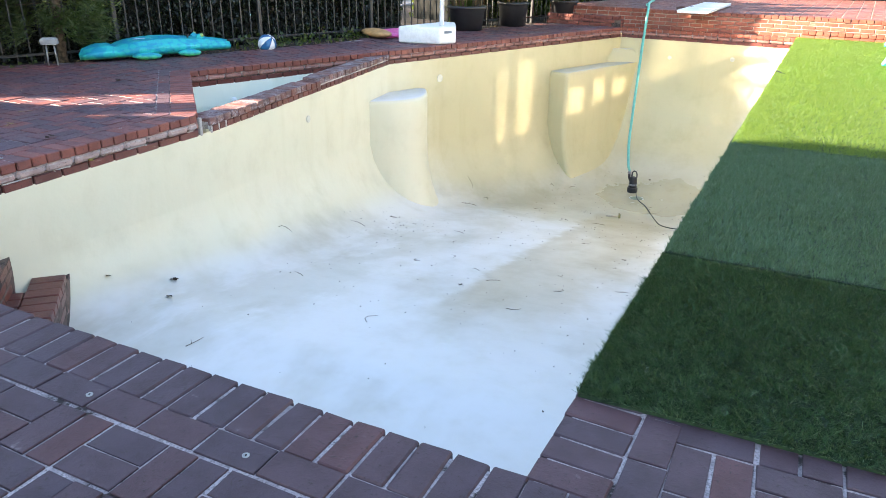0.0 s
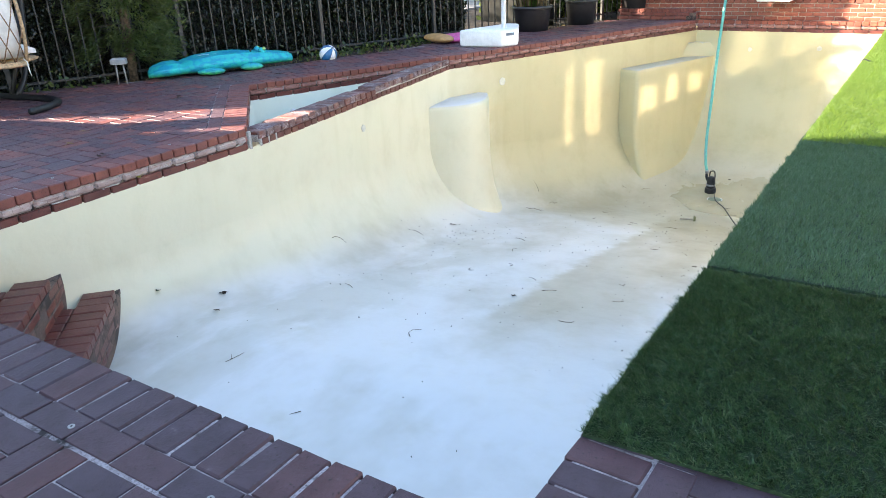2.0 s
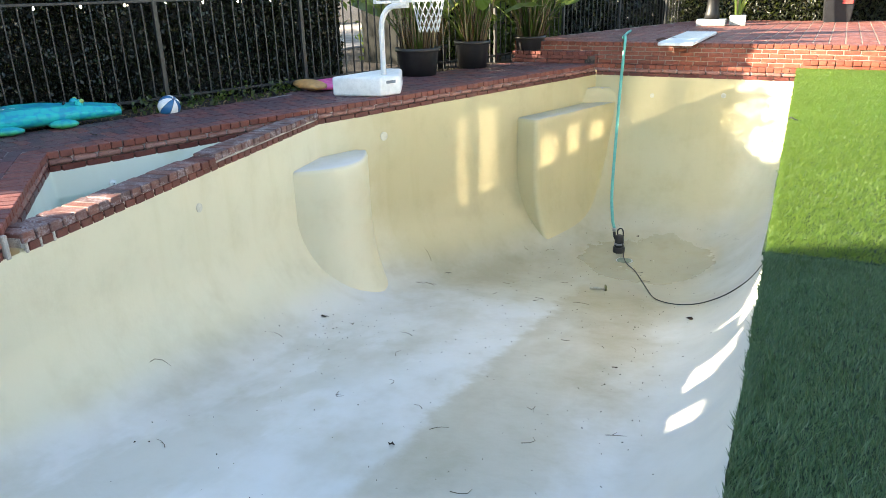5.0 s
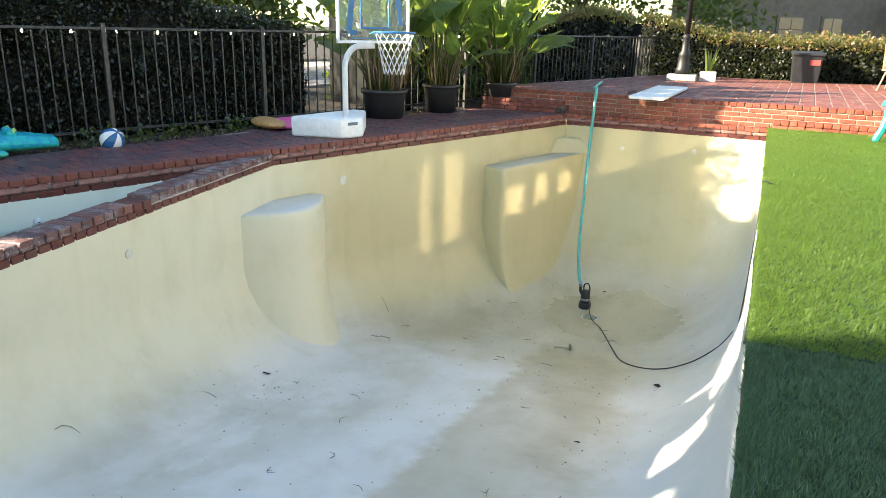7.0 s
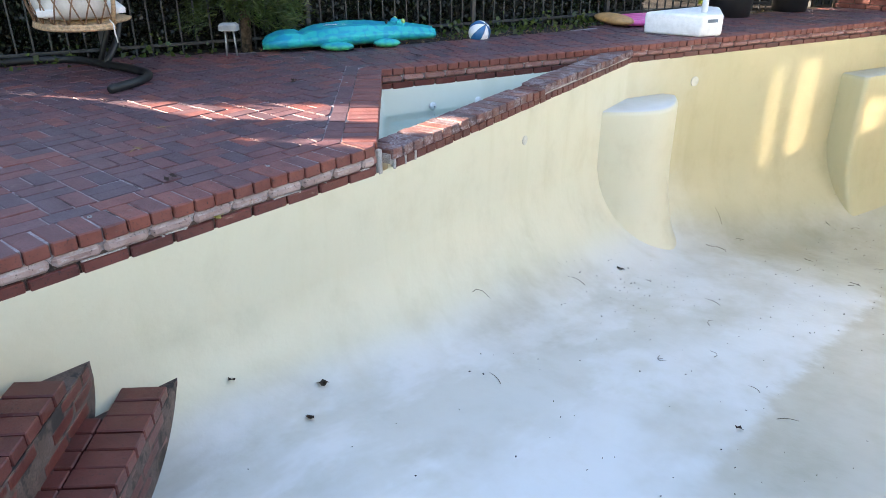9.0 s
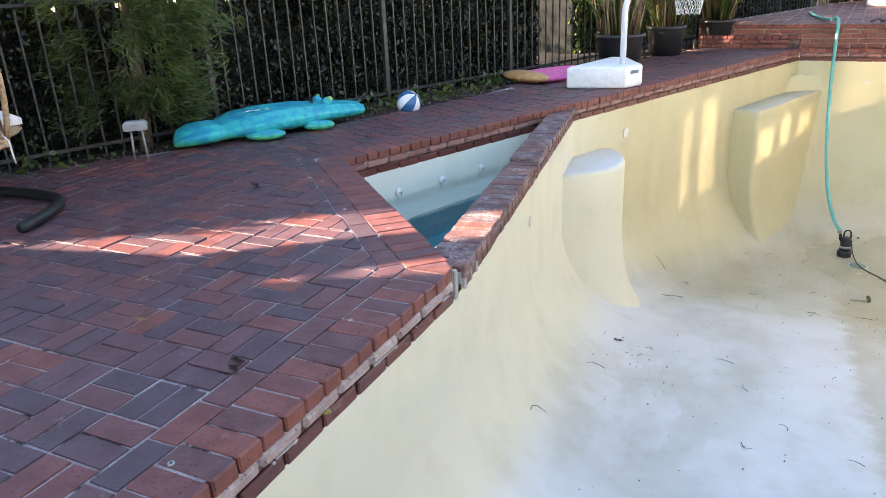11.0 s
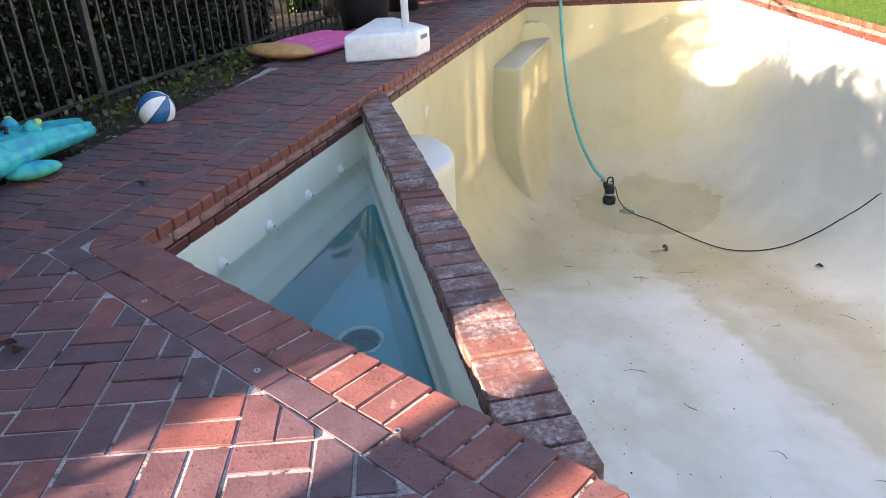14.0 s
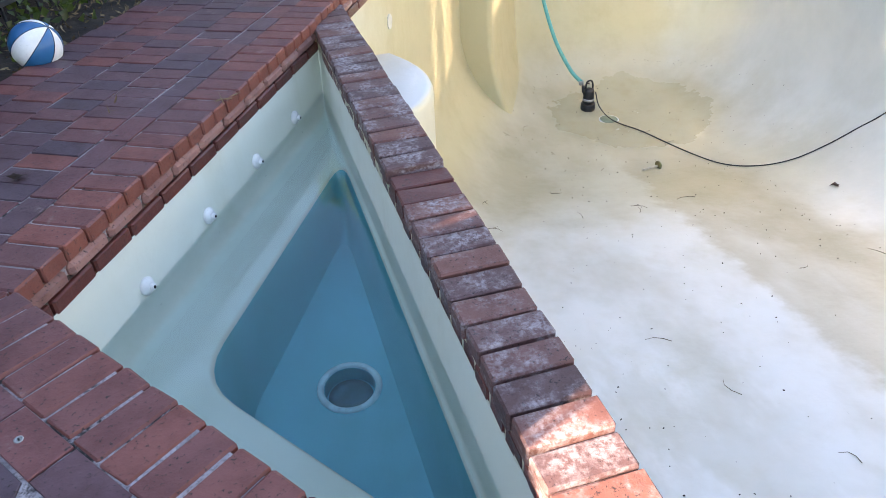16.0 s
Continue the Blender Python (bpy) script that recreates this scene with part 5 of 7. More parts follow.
def tree(name, x, y, height, spread, count, size, material, label, seed, trunk=0.12, low=0.3, category="tree", squash=1.0, first=2):
    """A trunk with limbs and an uneven crown of separate leaves in clumps."""
    rng = np.random.default_rng(seed)
    random.seed(seed)
    base = thing(name, pose(x, y, -0.08), label, category)
    top = height * 0.8
    path = [(rng.normal(0, 0.02 + 0.04 * k), rng.normal(0, 0.02 + 0.04 * k), top * k / 6) for k in range(7)]
    bm = tube(path, [trunk * (1 - 0.12 * k) for k in range(7)], 9)
    tips = []
    for k in range(11):
        p = Vector(path[first + k % (7 - first)])
        a = k * 2.4 + rng.uniform(-0.4, 0.4)
        r = spread * rng.uniform(0.45, 0.85)
        q = Vector((p.x + math.cos(a) * r, p.y + math.sin(a) * r, min(height * 0.95, p.z + height * rng.uniform(0.1, 0.3))))
        tube([p, p.lerp(q, 0.5) + Vector((0, 0, 0.1 * spread)), q], [trunk * 0.45, trunk * 0.3, trunk * 0.12], 6, bm=bm)
        tips.append(q)
    part("trunk", bm, BARK, base, smooth=True)
    clumps = tips + [Vector((rng.normal(0, spread * 0.45), rng.normal(0, spread * 0.45), height * rng.uniform(low, 1.0))) for _ in range(26)]
    pts = []
    for i in range(count):
        c = clumps[i % len(clumps)]
        r = spread * 0.32
        pts.append((c.x + rng.normal(0, r * 0.6), c.y + rng.normal(0, r * 0.6), max(0.12, c.z + rng.normal(0, r * 0.42 * squash))))
    leaves("leaf", pts, size, material, base, narrow=0.5, droop=0.3, seed=seed)
    return base


# unseen hedges, trees and a wall, added to shade the shallow end and deck
hedge("ivy_hedge", -13.5, -8.12, -0.05, 0.5, lambda s: 3.5, 9000, 0.12, IVY, "unseen tall dark green ivy hedge, added to shade the shallow end", (), 12)
hedge("ivy_hedge", -8.1, -7.62, 0.2, 0.45, lambda s: 1.85, 1100, 0.1, IVY, "unseen low dark green ivy hedge, added to trim a sun streak", (), 13)
tree("shade_tree", *fence_at(-7.32, 0.4), 3.6, 0.8, 6000, 0.17, SUNNY, "dense leafy shade tree with a thick trunk in the yard's corner", 31, 0.45, 0.84, first=5)
# added to thin the sun that reaches the far pool wall
tree("young_tree", *fence_at(0.62, 1.65), 3.1, 0.9, 1500, 0.09, SUNNY, "slender young tree with sparse leaves behind the fence", 37, 0.035, 0.7, first=4)
# unseen block, its end set by the shade edge on the turf
tagged(part("unseen_shade_wall", box((3.0, 13.46, 6.2), pose(-12.0, -8.37, 3.0)), STUCCO), "unseen plain stucco wall, added to shade the turf and the shallow end", "house wall", kind="structure")

# added to break up the sun on the right pool wall
tree("shade_tree", *fence_at(-3.1, 1.8), 3.3, 0.8, 520, 0.2, SUNNY, "thin leafy tree showing over the ivy hedge", 34, 0.08, 0.72, first=4)


def fern_pine(x, y, seed):
    """A small tree with sprays of long narrow leaves, drooping at the ends."""
    rng = np.random.default_rng(seed)
    base = thing("fern_pine", pose(x, y, -0.06), "bushy fern pine with fine narrow green leaves by the fence", "tree")
    bm = tube([(0, 0, 0), (0.04, 0.02, 0.9), (0.0, 0.08, 1.8), (0.06, 0.1, 2.7)], [0.06, 0.05, 0.035, 0.015], 8)
    pts, aim = [], []
    for k in range(250):
        a, z = rng.uniform(0, math.tau), rng.uniform(0.45, 2.9)
        bulge = 0.5 + 0.42 * math.sin(math.pi * min(1, (z - 0.2) / 2.9)) + 0.22 * noise.noise(Vector((math.cos(a) * 1.4, math.sin(a) * 1.4, z * 1.6)))
        r = bulge * rng.uniform(0.55, 1.0)
        out = Vector((math.cos(a), math.sin(a), rng.uniform(-0.75, 0.15)))
        p0 = Vector((math.cos(a) * r * 0.15, math.sin(a) * r * 0.15, z + 0.12))
        p1 = Vector((math.cos(a) * r * 0.7, math.sin(a) * r * 0.7, z + 0.1))
        p2 = Vector((math.cos(a) * r, math.sin(a) * r, max(0.15, z - rng.uniform(0.05, 0.35))))
        if k % 9 == 0:
            tube([p0, p1, p2], [0.007, 0.004, 0.002], 4, bm=bm)
        for i in range(170):
            t = rng.uniform(0.35, 1.0) ** 0.6
            p = (1 - t) ** 2 * p0 + 2 * t * (1 - t) * p1 + t * t * p2
            pts.append(p + Vector(rng.normal(0, 0.05, 3)))
            aim.append(tuple(out * 0.9))
    part("trunk", bm, BARK, base, smooth=True)
    leaves("leaf", pts, 0.1, WEEP, base, narrow=0.115, facing=np.array(aim), spread=0.5, seed=seed)
    return base


fern_pine(-7.58, 5.84, 41)

# low ivy and litter in the soil strip along the fence
rng = np.random.default_rng(5)
pts = []
for k in range(480):
    s = rng.choice([-5.2, -4.4, -3.6, -0.35, 0.15, 0.6, 1.0, 1.5]) + rng.normal(0, 0.28)
    pts.append((*fence_at(s, rng.normal(-0.22, 0.14)), abs(rng.normal(-0.02, 0.07)) - 0.03))
tagged(leaves("ground_ivy", pts, 0.062, leaf_material("ground_ivy_leaf", ((0.0, (0.02, 0.04, 0.014)), (0.6, (0.035, 0.06, 0.018)), (1.0, (0.085, 0.12, 0.03))), 0.4, 0.2), narrow=0.8, facing=(0.2, -0.1, 0.2), seed=6), "low bright green ivy at the foot of the fence", "ground cover", kind="stuff")
pts = [(*fence_at(rng.uniform(-7, 5), rng.uniform(-0.75, 0.0)), -0.05 + abs(rng.normal(0, 0.006))) for k in range(2600)]
tagged(leaves("leaf_litter", pts, 0.045, DRY, narrow=0.3, spread=1.0, seed=7), "dry brown leaf litter on the soil strip", "leaf litter", kind="stuff")


# ---- potted birds of paradise ----
def paddle(bm, root, tip, width, length, sag, twist):
    """A long stalk with one broad, folded blade."""
    root, tip = Vector(root), Vector(tip)
    mid = root.lerp(tip, 0.55) + Vector((0, 0, 0.12))
    path = [(1 - t) ** 2 * root + 2 * t * (1 - t) * mid + t * t * tip for t in (0, 0.25, 0.5, 0.75, 1)]
    tube(path, [0.016, 0.014, 0.012, 0.01, 0.008], 6, bm=bm)
    d = (path[-1] - path[-2]).normalized()
    flat = Vector((d.x, d.y, 0.0))
    flat = flat.normalized() if flat.length > 0.05 else Vector((1, 0, 0))
    side = (d.cross(Vector((0, 0, 1)))).normalized() if abs(d.z) < 0.98 else Vector((0, 1, 0))
    side = Matrix.Rotation(twist, 3, d) @ side
    p, rows = path[-1], []
    n = 8
    for k in range(n + 1):
        f = k / n
        w = width * math.sin(math.pi * min(1, 0.07 + 0.93 * f) ** 0.75) ** 0.7 * 0.5
        up = side.cross(d).normalized()
        wob = 0.015 * math.sin(k * 2.3 + twist * 5)
        rows.append([bm.verts.new(p - side * w + up * (0.22 * w + wob)), bm.verts.new(p), bm.verts.new(p + side * w + up * (0.22 * w - wob))])
        d = (d + Vector((flat.x * 0.5, flat.y * 0.5, -1)) * sag / n).normalized()
        side = (side - d * side.dot(d)).normalized()
        p = p + d * length / n
    for a, b in zip(rows, rows[1:]):
        bm.faces.new((a[0], a[1], b[1], b[0]))
        bm.faces.new((a[1], a[2], b[2], b[1]))


def bird_of_paradise(x, y, z, pot_r, pot_h, tall, count, seed, label, spread=0.6, shy=0.0):
    rng = np.random.default_rng(seed)
    base = thing("potted_plant", pose(x, y, z), label, "potted plant", "potted birds of paradise")
    pot = part("pot", lathe(((pot_r * 0.78, 0.0), (pot_r * 0.92, pot_h * 0.86), (pot_r * 0.93, pot_h * 0.87), (pot_r, pot_h * 0.875), (pot_r * 1.01, pot_h), (pot_r * 0.93, pot_h), (pot_r * 0.9, pot_h * 0.9), (0.01, pot_h * 0.89)), 36), POT, base, "black plastic nursery pot")
    for k in range(count):
        a = k * 2.399 + rng.uniform(-0.3, 0.3)
        f = rng.uniform(0.15, 1.0)
        if shy and math.cos(a - shy) > 0.2:
            f *= 0.35
        h = tall * rng.uniform(0.2, 0.78) * (1 - 0.3 * f)
        bm = bmesh.new()
        r = spread * f
        paddle(bm, (math.cos(a) * pot_r * 0.35, math.sin(a) * pot_r * 0.35, pot_h * 0.85), (math.cos(a) * r, math.sin(a) * r, pot_h + h), rng.uniform(0.19, 0.31), rng.uniform(0.5, 0.85), rng.uniform(0.15, 1.3), rng.uniform(-1.2, 1.2))
        part("leaf", bm, BANANA, base)
    bm = bmesh.new()
    for k in range(60):
        a, r = rng.uniform(0, math.tau), rng.uniform(0.02, pot_r * 0.75)
        b = a + rng.uniform(-0.6, 0.6)
        out = r + rng.uniform(0.05, 0.3)
        tube([(math.cos(a) * r, math.sin(a) * r, pot_h * 0.85), (math.cos(a) * (r + out) / 2, math.sin(a) * (r + out) / 2, pot_h + rng.uniform(0.2, 0.45)), (math.cos(b) * out, math.sin(b) * out, pot_h + rng.uniform(0.1, 0.95))], [0.014, 0.01, 0.003], 5, bm=bm)
    part("dead_stalk", bm, DRY, base, "dry brown stalks at the base")
    return base


first_plant = bird_of_paradise(-4.78, 11.62, -0.03, 0.335, 0.43, 2.35, 42, 51, "bird of paradise in a black pot on the brick deck", 0.7, shy=-0.9)
for root, tip, wide, long, sag in (((-0.08, 0.1, 0.38), (-0.2, 0.32, 2.02), 0.24, 0.62, 2.6), ((-0.1, 0.0, 0.38), (-0.42, 0.2, 2.05), 0.22, 0.55, 1.2), ((0.0, 0.1, 0.38), (-0.05, 0.45, 1.85), 0.25, 0.6, 1.8)):
    bm = bmesh.new()
    paddle(bm, root, tip, wide, long, sag, 0.5)
    part("leaf", bm, BANANA, first_plant)
for k in range(7):
    x, y = -0.25 - 0.13 * k, 0.1 + 0.06 * (k % 3)
    part("flower_stalk", tube(spline([(-0.1, 0.05, 0.38), (x * 0.6, y, 1.4), (x, y, 2.1 + 0.12 * (k % 4)), (x * 1.15, y + 0.1, 2.5 + 0.14 * (k % 3))], 4), [0.009] * 12 + [0.005], 5), DRY, first_plant, "bare dry flower stalk", smooth=True)
bird_of_paradise(-4.35, 12.75, 0.0, 0.29, 0.42, 2.5, 36, 52, "tall bird of paradise in a black pot beside the fence", 0.62)
bird_of_paradise(-3.75, 13.95, 0.05, 0.27, 0.36, 2.6, 36, 53, "tall bird of paradise in a black pot by the brick block", 0.7)
bird_of_paradise(-5.2, 13.1, -0.05, 0.26, 0.36, 2.5, 26, 54, "bird of paradise in a black pot behind the others", 0.6)
bird_of_paradise(-3.95, 14.9, -0.05, 0.26, 0.36, 2.4, 26, 55, "bird of paradise in a black pot beside the terrace", 0.6)
hedge("garden_shrubs", 4.9, 9.6, 0.9, 2.2, lambda s: 1.9 + 0.25 * math.sin(s * 2.1), 12000, 0.13, SUNNY, "dark leafy shrubs behind the fence's far end", (), 14)

# ---- the hedge, trees and house beyond the terrace ----
def wide_hedge(name, x0, x1, y0, y1, top, count, size, material, label, seed, base_z=0.2):
    rng = np.random.default_rng(seed)
    ob = thing(name, pose((x0 + x1) / 2, (y0 + y1) / 2, base_z), label, "hedge")
    inv = ob.matrix_basis.inverted()
    bm = bmesh.new()
    x = x0
    while x < x1:
        h = top(x) - 0.12 + 0.08 * uneven(x, seed)
        add_box(bm, (0.32, y1 - y0 - 0.3, h - base_z), pose(x + 0.15, (y0 + y1) / 2 + 0.12, (h + base_z) / 2))
        x += 0.3
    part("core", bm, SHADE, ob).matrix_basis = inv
    pts = []
    for k in range(count):
        x = rng.uniform(x0, x1)
        h = top(x) + 0.08 * uneven(x, seed)
        if rng.uniform() < 0.6:
            z = rng.uniform(base_z, h)
            y = y0 + abs(rng.normal(0, 0.12)) + 0.1 * noise.noise(Vector((x * 1.7, z * 2, seed)))
        else:
            z, y = h + rng.normal(0, 0.07), rng.uniform(y0, y1)
        pts.append((x, y, z))
    # the top layer takes the lighter shoot colour, the front the shaded one
    shoots = [p for p in pts if p[2] > top(p[0]) + 0.08 * uneven(p[0], seed) - 0.2]
    rest = [p for p in pts if p[2] <= top(p[0]) + 0.08 * uneven(p[0], seed) - 0.2]
    leaves("leaf", rest, size, material, ob, narrow=0.5, facing=(0, -0.2, 0.5), seed=seed).matrix_basis = inv
    if shoots:
        leaves("new_shoot", shoots, size, SHOOT, ob, "bronze new growth, lightened as sunlit", narrow=0.45, facing=(0, -0.1, 0.8), seed=seed + 1).matrix_basis = inv
    return ob


wide_hedge("clipped_hedge", -2.3, 9.0, 20.3, 21.6, lambda x: 1.18 + 0.5 * max(0, 1 - (x + 2.3) / 2.2), 22000, 0.09, SHADED_HEDGE, "clipped hedge with bronze new growth, lightened as sunlit behind the terrace", 61)

wide_hedge("garden_shrubs", -9.0, -2.6, 21.0, 22.4, lambda x: 1.5 + 0.25 * math.sin(x * 1.3), 9000, 0.12, IVY, "dark shrubs behind the far end of the fence", 62, -0.05)


def house():
    h = thing("house", pose(6.0, 44.0, -0.1), "beige stucco house with a white garage beyond the hedge", "house")
    inv = h.matrix_basis.inverted()

    def add(name, bm, mat, parent=h, label=""):
        ob = part(name, bm, mat, parent, label)
        ob.matrix_basis = inv if parent is h else Matrix()
        return ob

    add("wall", box((26, 0.3, 6.4), pose(9, 46, 3.1)), STUCCO)
    add("wall", box((7.4, 0.3, 3.0), pose(12.5, 42.6, 1.4)), STUCCO)
    add("roof", box((28, 5.0, 0.25), pose(9, 45.4, 6.4)), plain("roof_tile", (0.2, 0.14, 0.11), 0.9))
    add("roof", box((8.4, 3.8, 0.5), pose(12.4, 43.9, 2.95)), STUCCO)
    for x in (9.0, 12.6):
        g = add("garage_door", box((3.0, 0.08, 2.2), pose(x + 2.0, 42.42, 1.0)), GARAGE)
        for k in range(4):
            add("panel", box((2.9, 0.03, 0.5), pose(x + 2.0, 42.37, 0.2 + 0.54 * k), 0.01), GARAGE, g)
    for x, z, w, hh in ((-1.2, 1.3, 1.0, 2.1), (2.6, 1.6, 1.4, 1.2), (5.0, 1.1, 1.1, 2.2), (0.5, 4.6, 1.3, 1.1), (4.5, 4.6, 1.3, 1.1), (9.5, 4.6, 1.3, 1.1)):
        w_ = add("window", box((w + 0.2, 0.1, hh + 0.2), pose(x, 45.83, z)), STUCCO)
        for i in (-1, 1):
            for j in (-1, 1):
                add("pane", box((w / 2 - 0.04, 0.03, hh / 2 - 0.04), pose(x + i * w / 4, 45.77, z + j * hh / 4)), WINDOW, w_)
    return h


house().matrix_basis = pose(6.0, 44.0, -0.1, 0, 0, 34)
tagged(part("driveway", box((5.5, 30, 0.04), pose(-11.5, 22.5, -0.045)), ROAD), "pale driveway beyond the fence", "driveway", kind="structure")
for i, (x, y, hh, sp, seed) in enumerate(((-13.5, 30.0, 8.0, 3.2, 74), (-20, 24.0, 9.0, 3.5, 80), (-16.5, 6.0, 5.8, 2.6, 83), (-17.5, 10.5, 6.2, 2.8, 84), (-16.8, 15.0, 8.6, 3.2, 85), (-15.5, 19.5, 8.8, 3.2, 86), (-12.5, 18.0, 4.4, 2.0, 87), (-9.5, 27.0, 6.5, 2.8, 88), (-6.5, 33.0, 8.0, 3.0, 75), (-2.6, 36.0, 8.5, 3.0, 82))):
    tree("garden_tree", x, y, hh, sp, 6500, min(0.3, 0.16 + 0.012 * max(0, y - 10)), SUNNY, "leafy green garden tree beyond the fence", seed, 0.14, 0.2)
tree("cypress_shrub", 3.25, 16.6, 2.8, 0.6, 17000, 0.05, CYPRESS, "dense olive-green cypress shrub on the terrace", 91, 0.05, 0.05, "shrub", 1.6)
tree("cypress_shrub", 3.7, 19.6, 3.0, 0.7, 12000, 0.055, CYPRESS, "dense olive-green cypress shrub by the hedge", 92, 0.05, 0.05, "shrub", 1.6)
random.seed(7)

# ---- portable basketball hoop on the deck ----
def hoop():
    a, b, c = Vector((-4.88, 9.33)), Vector((-4.24, 9.42)), Vector((-4.11, 9.69))
    h = thing("basketball_hoop", pose(-4.4, 9.7, 0), "white poolside basketball hoop with a clear backboard on the deck", "basketball hoop")
    inv = h.matrix_basis.inverted()

    def add(name, bm, mat, parent=h, label="", smooth=False):
        ob = part(name, bm, mat, parent, label, smooth)
        ob.matrix_basis = inv if parent is h else Matrix()
        return ob

    outline = [tuple(a), tuple(b), tuple(c), (-4.42, 10.36), (-4.62, 10.38)]
    bm = prism(outline, 0.0, 0.235)
    bmesh.ops.bevel(bm, geom=bm.edges[:], offset=0.03, segments=3, affect="EDGES", profile=0.5)
    base = add("base", bm, WHITE, label="white moulded plastic water base", smooth=True)
    d = (c - b).normalized()
    mid = (b + c) / 2 + Vector((d.y, -d.x)) * 0.0045
    ang = math.degrees(math.atan2(d.y, d.x))
    add("badge", prism([(mid.x + d.x * u, mid.y + d.y * u) for u in (-0.07, 0.07)] + [(mid.x + d.x * u - d.y * 0.003, mid.y + d.y * u + d.x * 0.003) for u in (0.07, -0.07)], 0.15, 0.185), plain("badge_blue", (0.12, 0.16, 0.22), 0.5), base, "small dark logo shape")
    px, py = -4.33, 9.67
    top = 1.08
    path = [(px, py, 0.2), (px, py, 0.78)] + [(px + 0.17 * (1 - math.cos(t)), py + 0.05 * (1 - math.cos(t)), 0.78 + 0.26 * math.sin(t)) for t in (0.3, 0.6, 0.9, 1.2, 1.5)] + [(px + 0.34, py + 0.08, top - 0.03)]
    add("pole", tube(path, 0.034, 14), WHITE, smooth=True)
    # the backboard stands across the pole's arm and faces the pool
    f = Vector((0.93, -0.37)).normalized()
    sd = Vector((-f.y, f.x))
    bc = Vector((px + 0.36, py + 0.05)) + f * 0.0
    turn = math.degrees(math.atan2(sd.y, sd.x))
    board = add("backboard", box((1.06, 0.022, 0.7), pose(bc.x, bc.y, 1.43, 0, 0, turn), 0.01), ACRYLIC, label="clear acrylic backboard")
    board.visible_shadow = False
    for u, w, z, hh in ((0, 1.08, 1.09, 0.03), (0, 1.08, 1.78, 0.03), (-0.525, 0.03, 1.43, 0.7), (0.525, 0.03, 1.43, 0.7)):
        p = bc + sd * u
        add("rim_frame", box((w, 0.034, hh), pose(p.x, p.y, z, 0, 0, turn), 0.006), WHITE, board, "white edge frame")
    q = bc + f * 0.016
    for u, w, z, hh in ((0, 0.44, 1.24, 0.02), (0, 0.44, 1.6, 0.02), (-0.21, 0.02, 1.42, 0.36), (0.21, 0.02, 1.42, 0.36)):
        p = q + sd * u
        add("target", box((w, 0.006, hh), pose(p.x, p.y, z, 0, 0, turn)), BLUE, board, "blue painted target square")
    for u, z, w, hh, r in ((-0.36, 1.38, 0.08, 0.34, 8), (0.37, 1.42, 0.07, 0.3, -10), (-0.33, 1.19, 0.12, 0.05, 5), (0.05, 1.13, 0.8, 0.012, 0)):
        p = q + sd * u
        add("decal", box((w, 0.004, hh), pose(p.x, p.y, z, 0, r, turn), 0.002), BLUE, board, "blue printed flash")
    rc = bc + f * 0.33
    rz = 1.2
    rim = add("rim", tube([(rc.x + 0.228 * math.cos(t), rc.y + 0.228 * math.sin(t), rz) for t in [k * math.tau / 32 for k in range(32)]], 0.011, 8, True), BLUE, label="blue hoop rim", smooth=True)
    for u in (-0.07, 0.07):
        p0, p1 = bc + sd * u, rc - f * 0.21 + sd * u * 0.9
        tube_ = tube([(p0.x, p0.y, rz - 0.02), (p1.x, p1.y, rz)], 0.008, 6)
        add("bracket", tube_, BLUE, rim)
    bm = bmesh.new()
    n, rows = 14, 6
    def node_(i, j):
        r = 0.223 - 0.11 * (j / rows) ** 0.75
        t = (i + 0.5 * (j % 2)) * math.tau / n
        return (rc.x + r * math.cos(t), rc.y + r * math.sin(t), rz - 0.45 * j / rows)
    for j in range(rows):
        for i in range(n):
            tube([node_(i, j), node_(i, j + 1)], 0.0042, 4, bm=bm)
            k = i - 1 if j % 2 == 0 else i + 1
            tube([node_(i, j), node_(k, j + 1)], 0.0042, 4, bm=bm)
    add("net", bm, NET, rim, "white knotted cord net")
    return h


hoop()

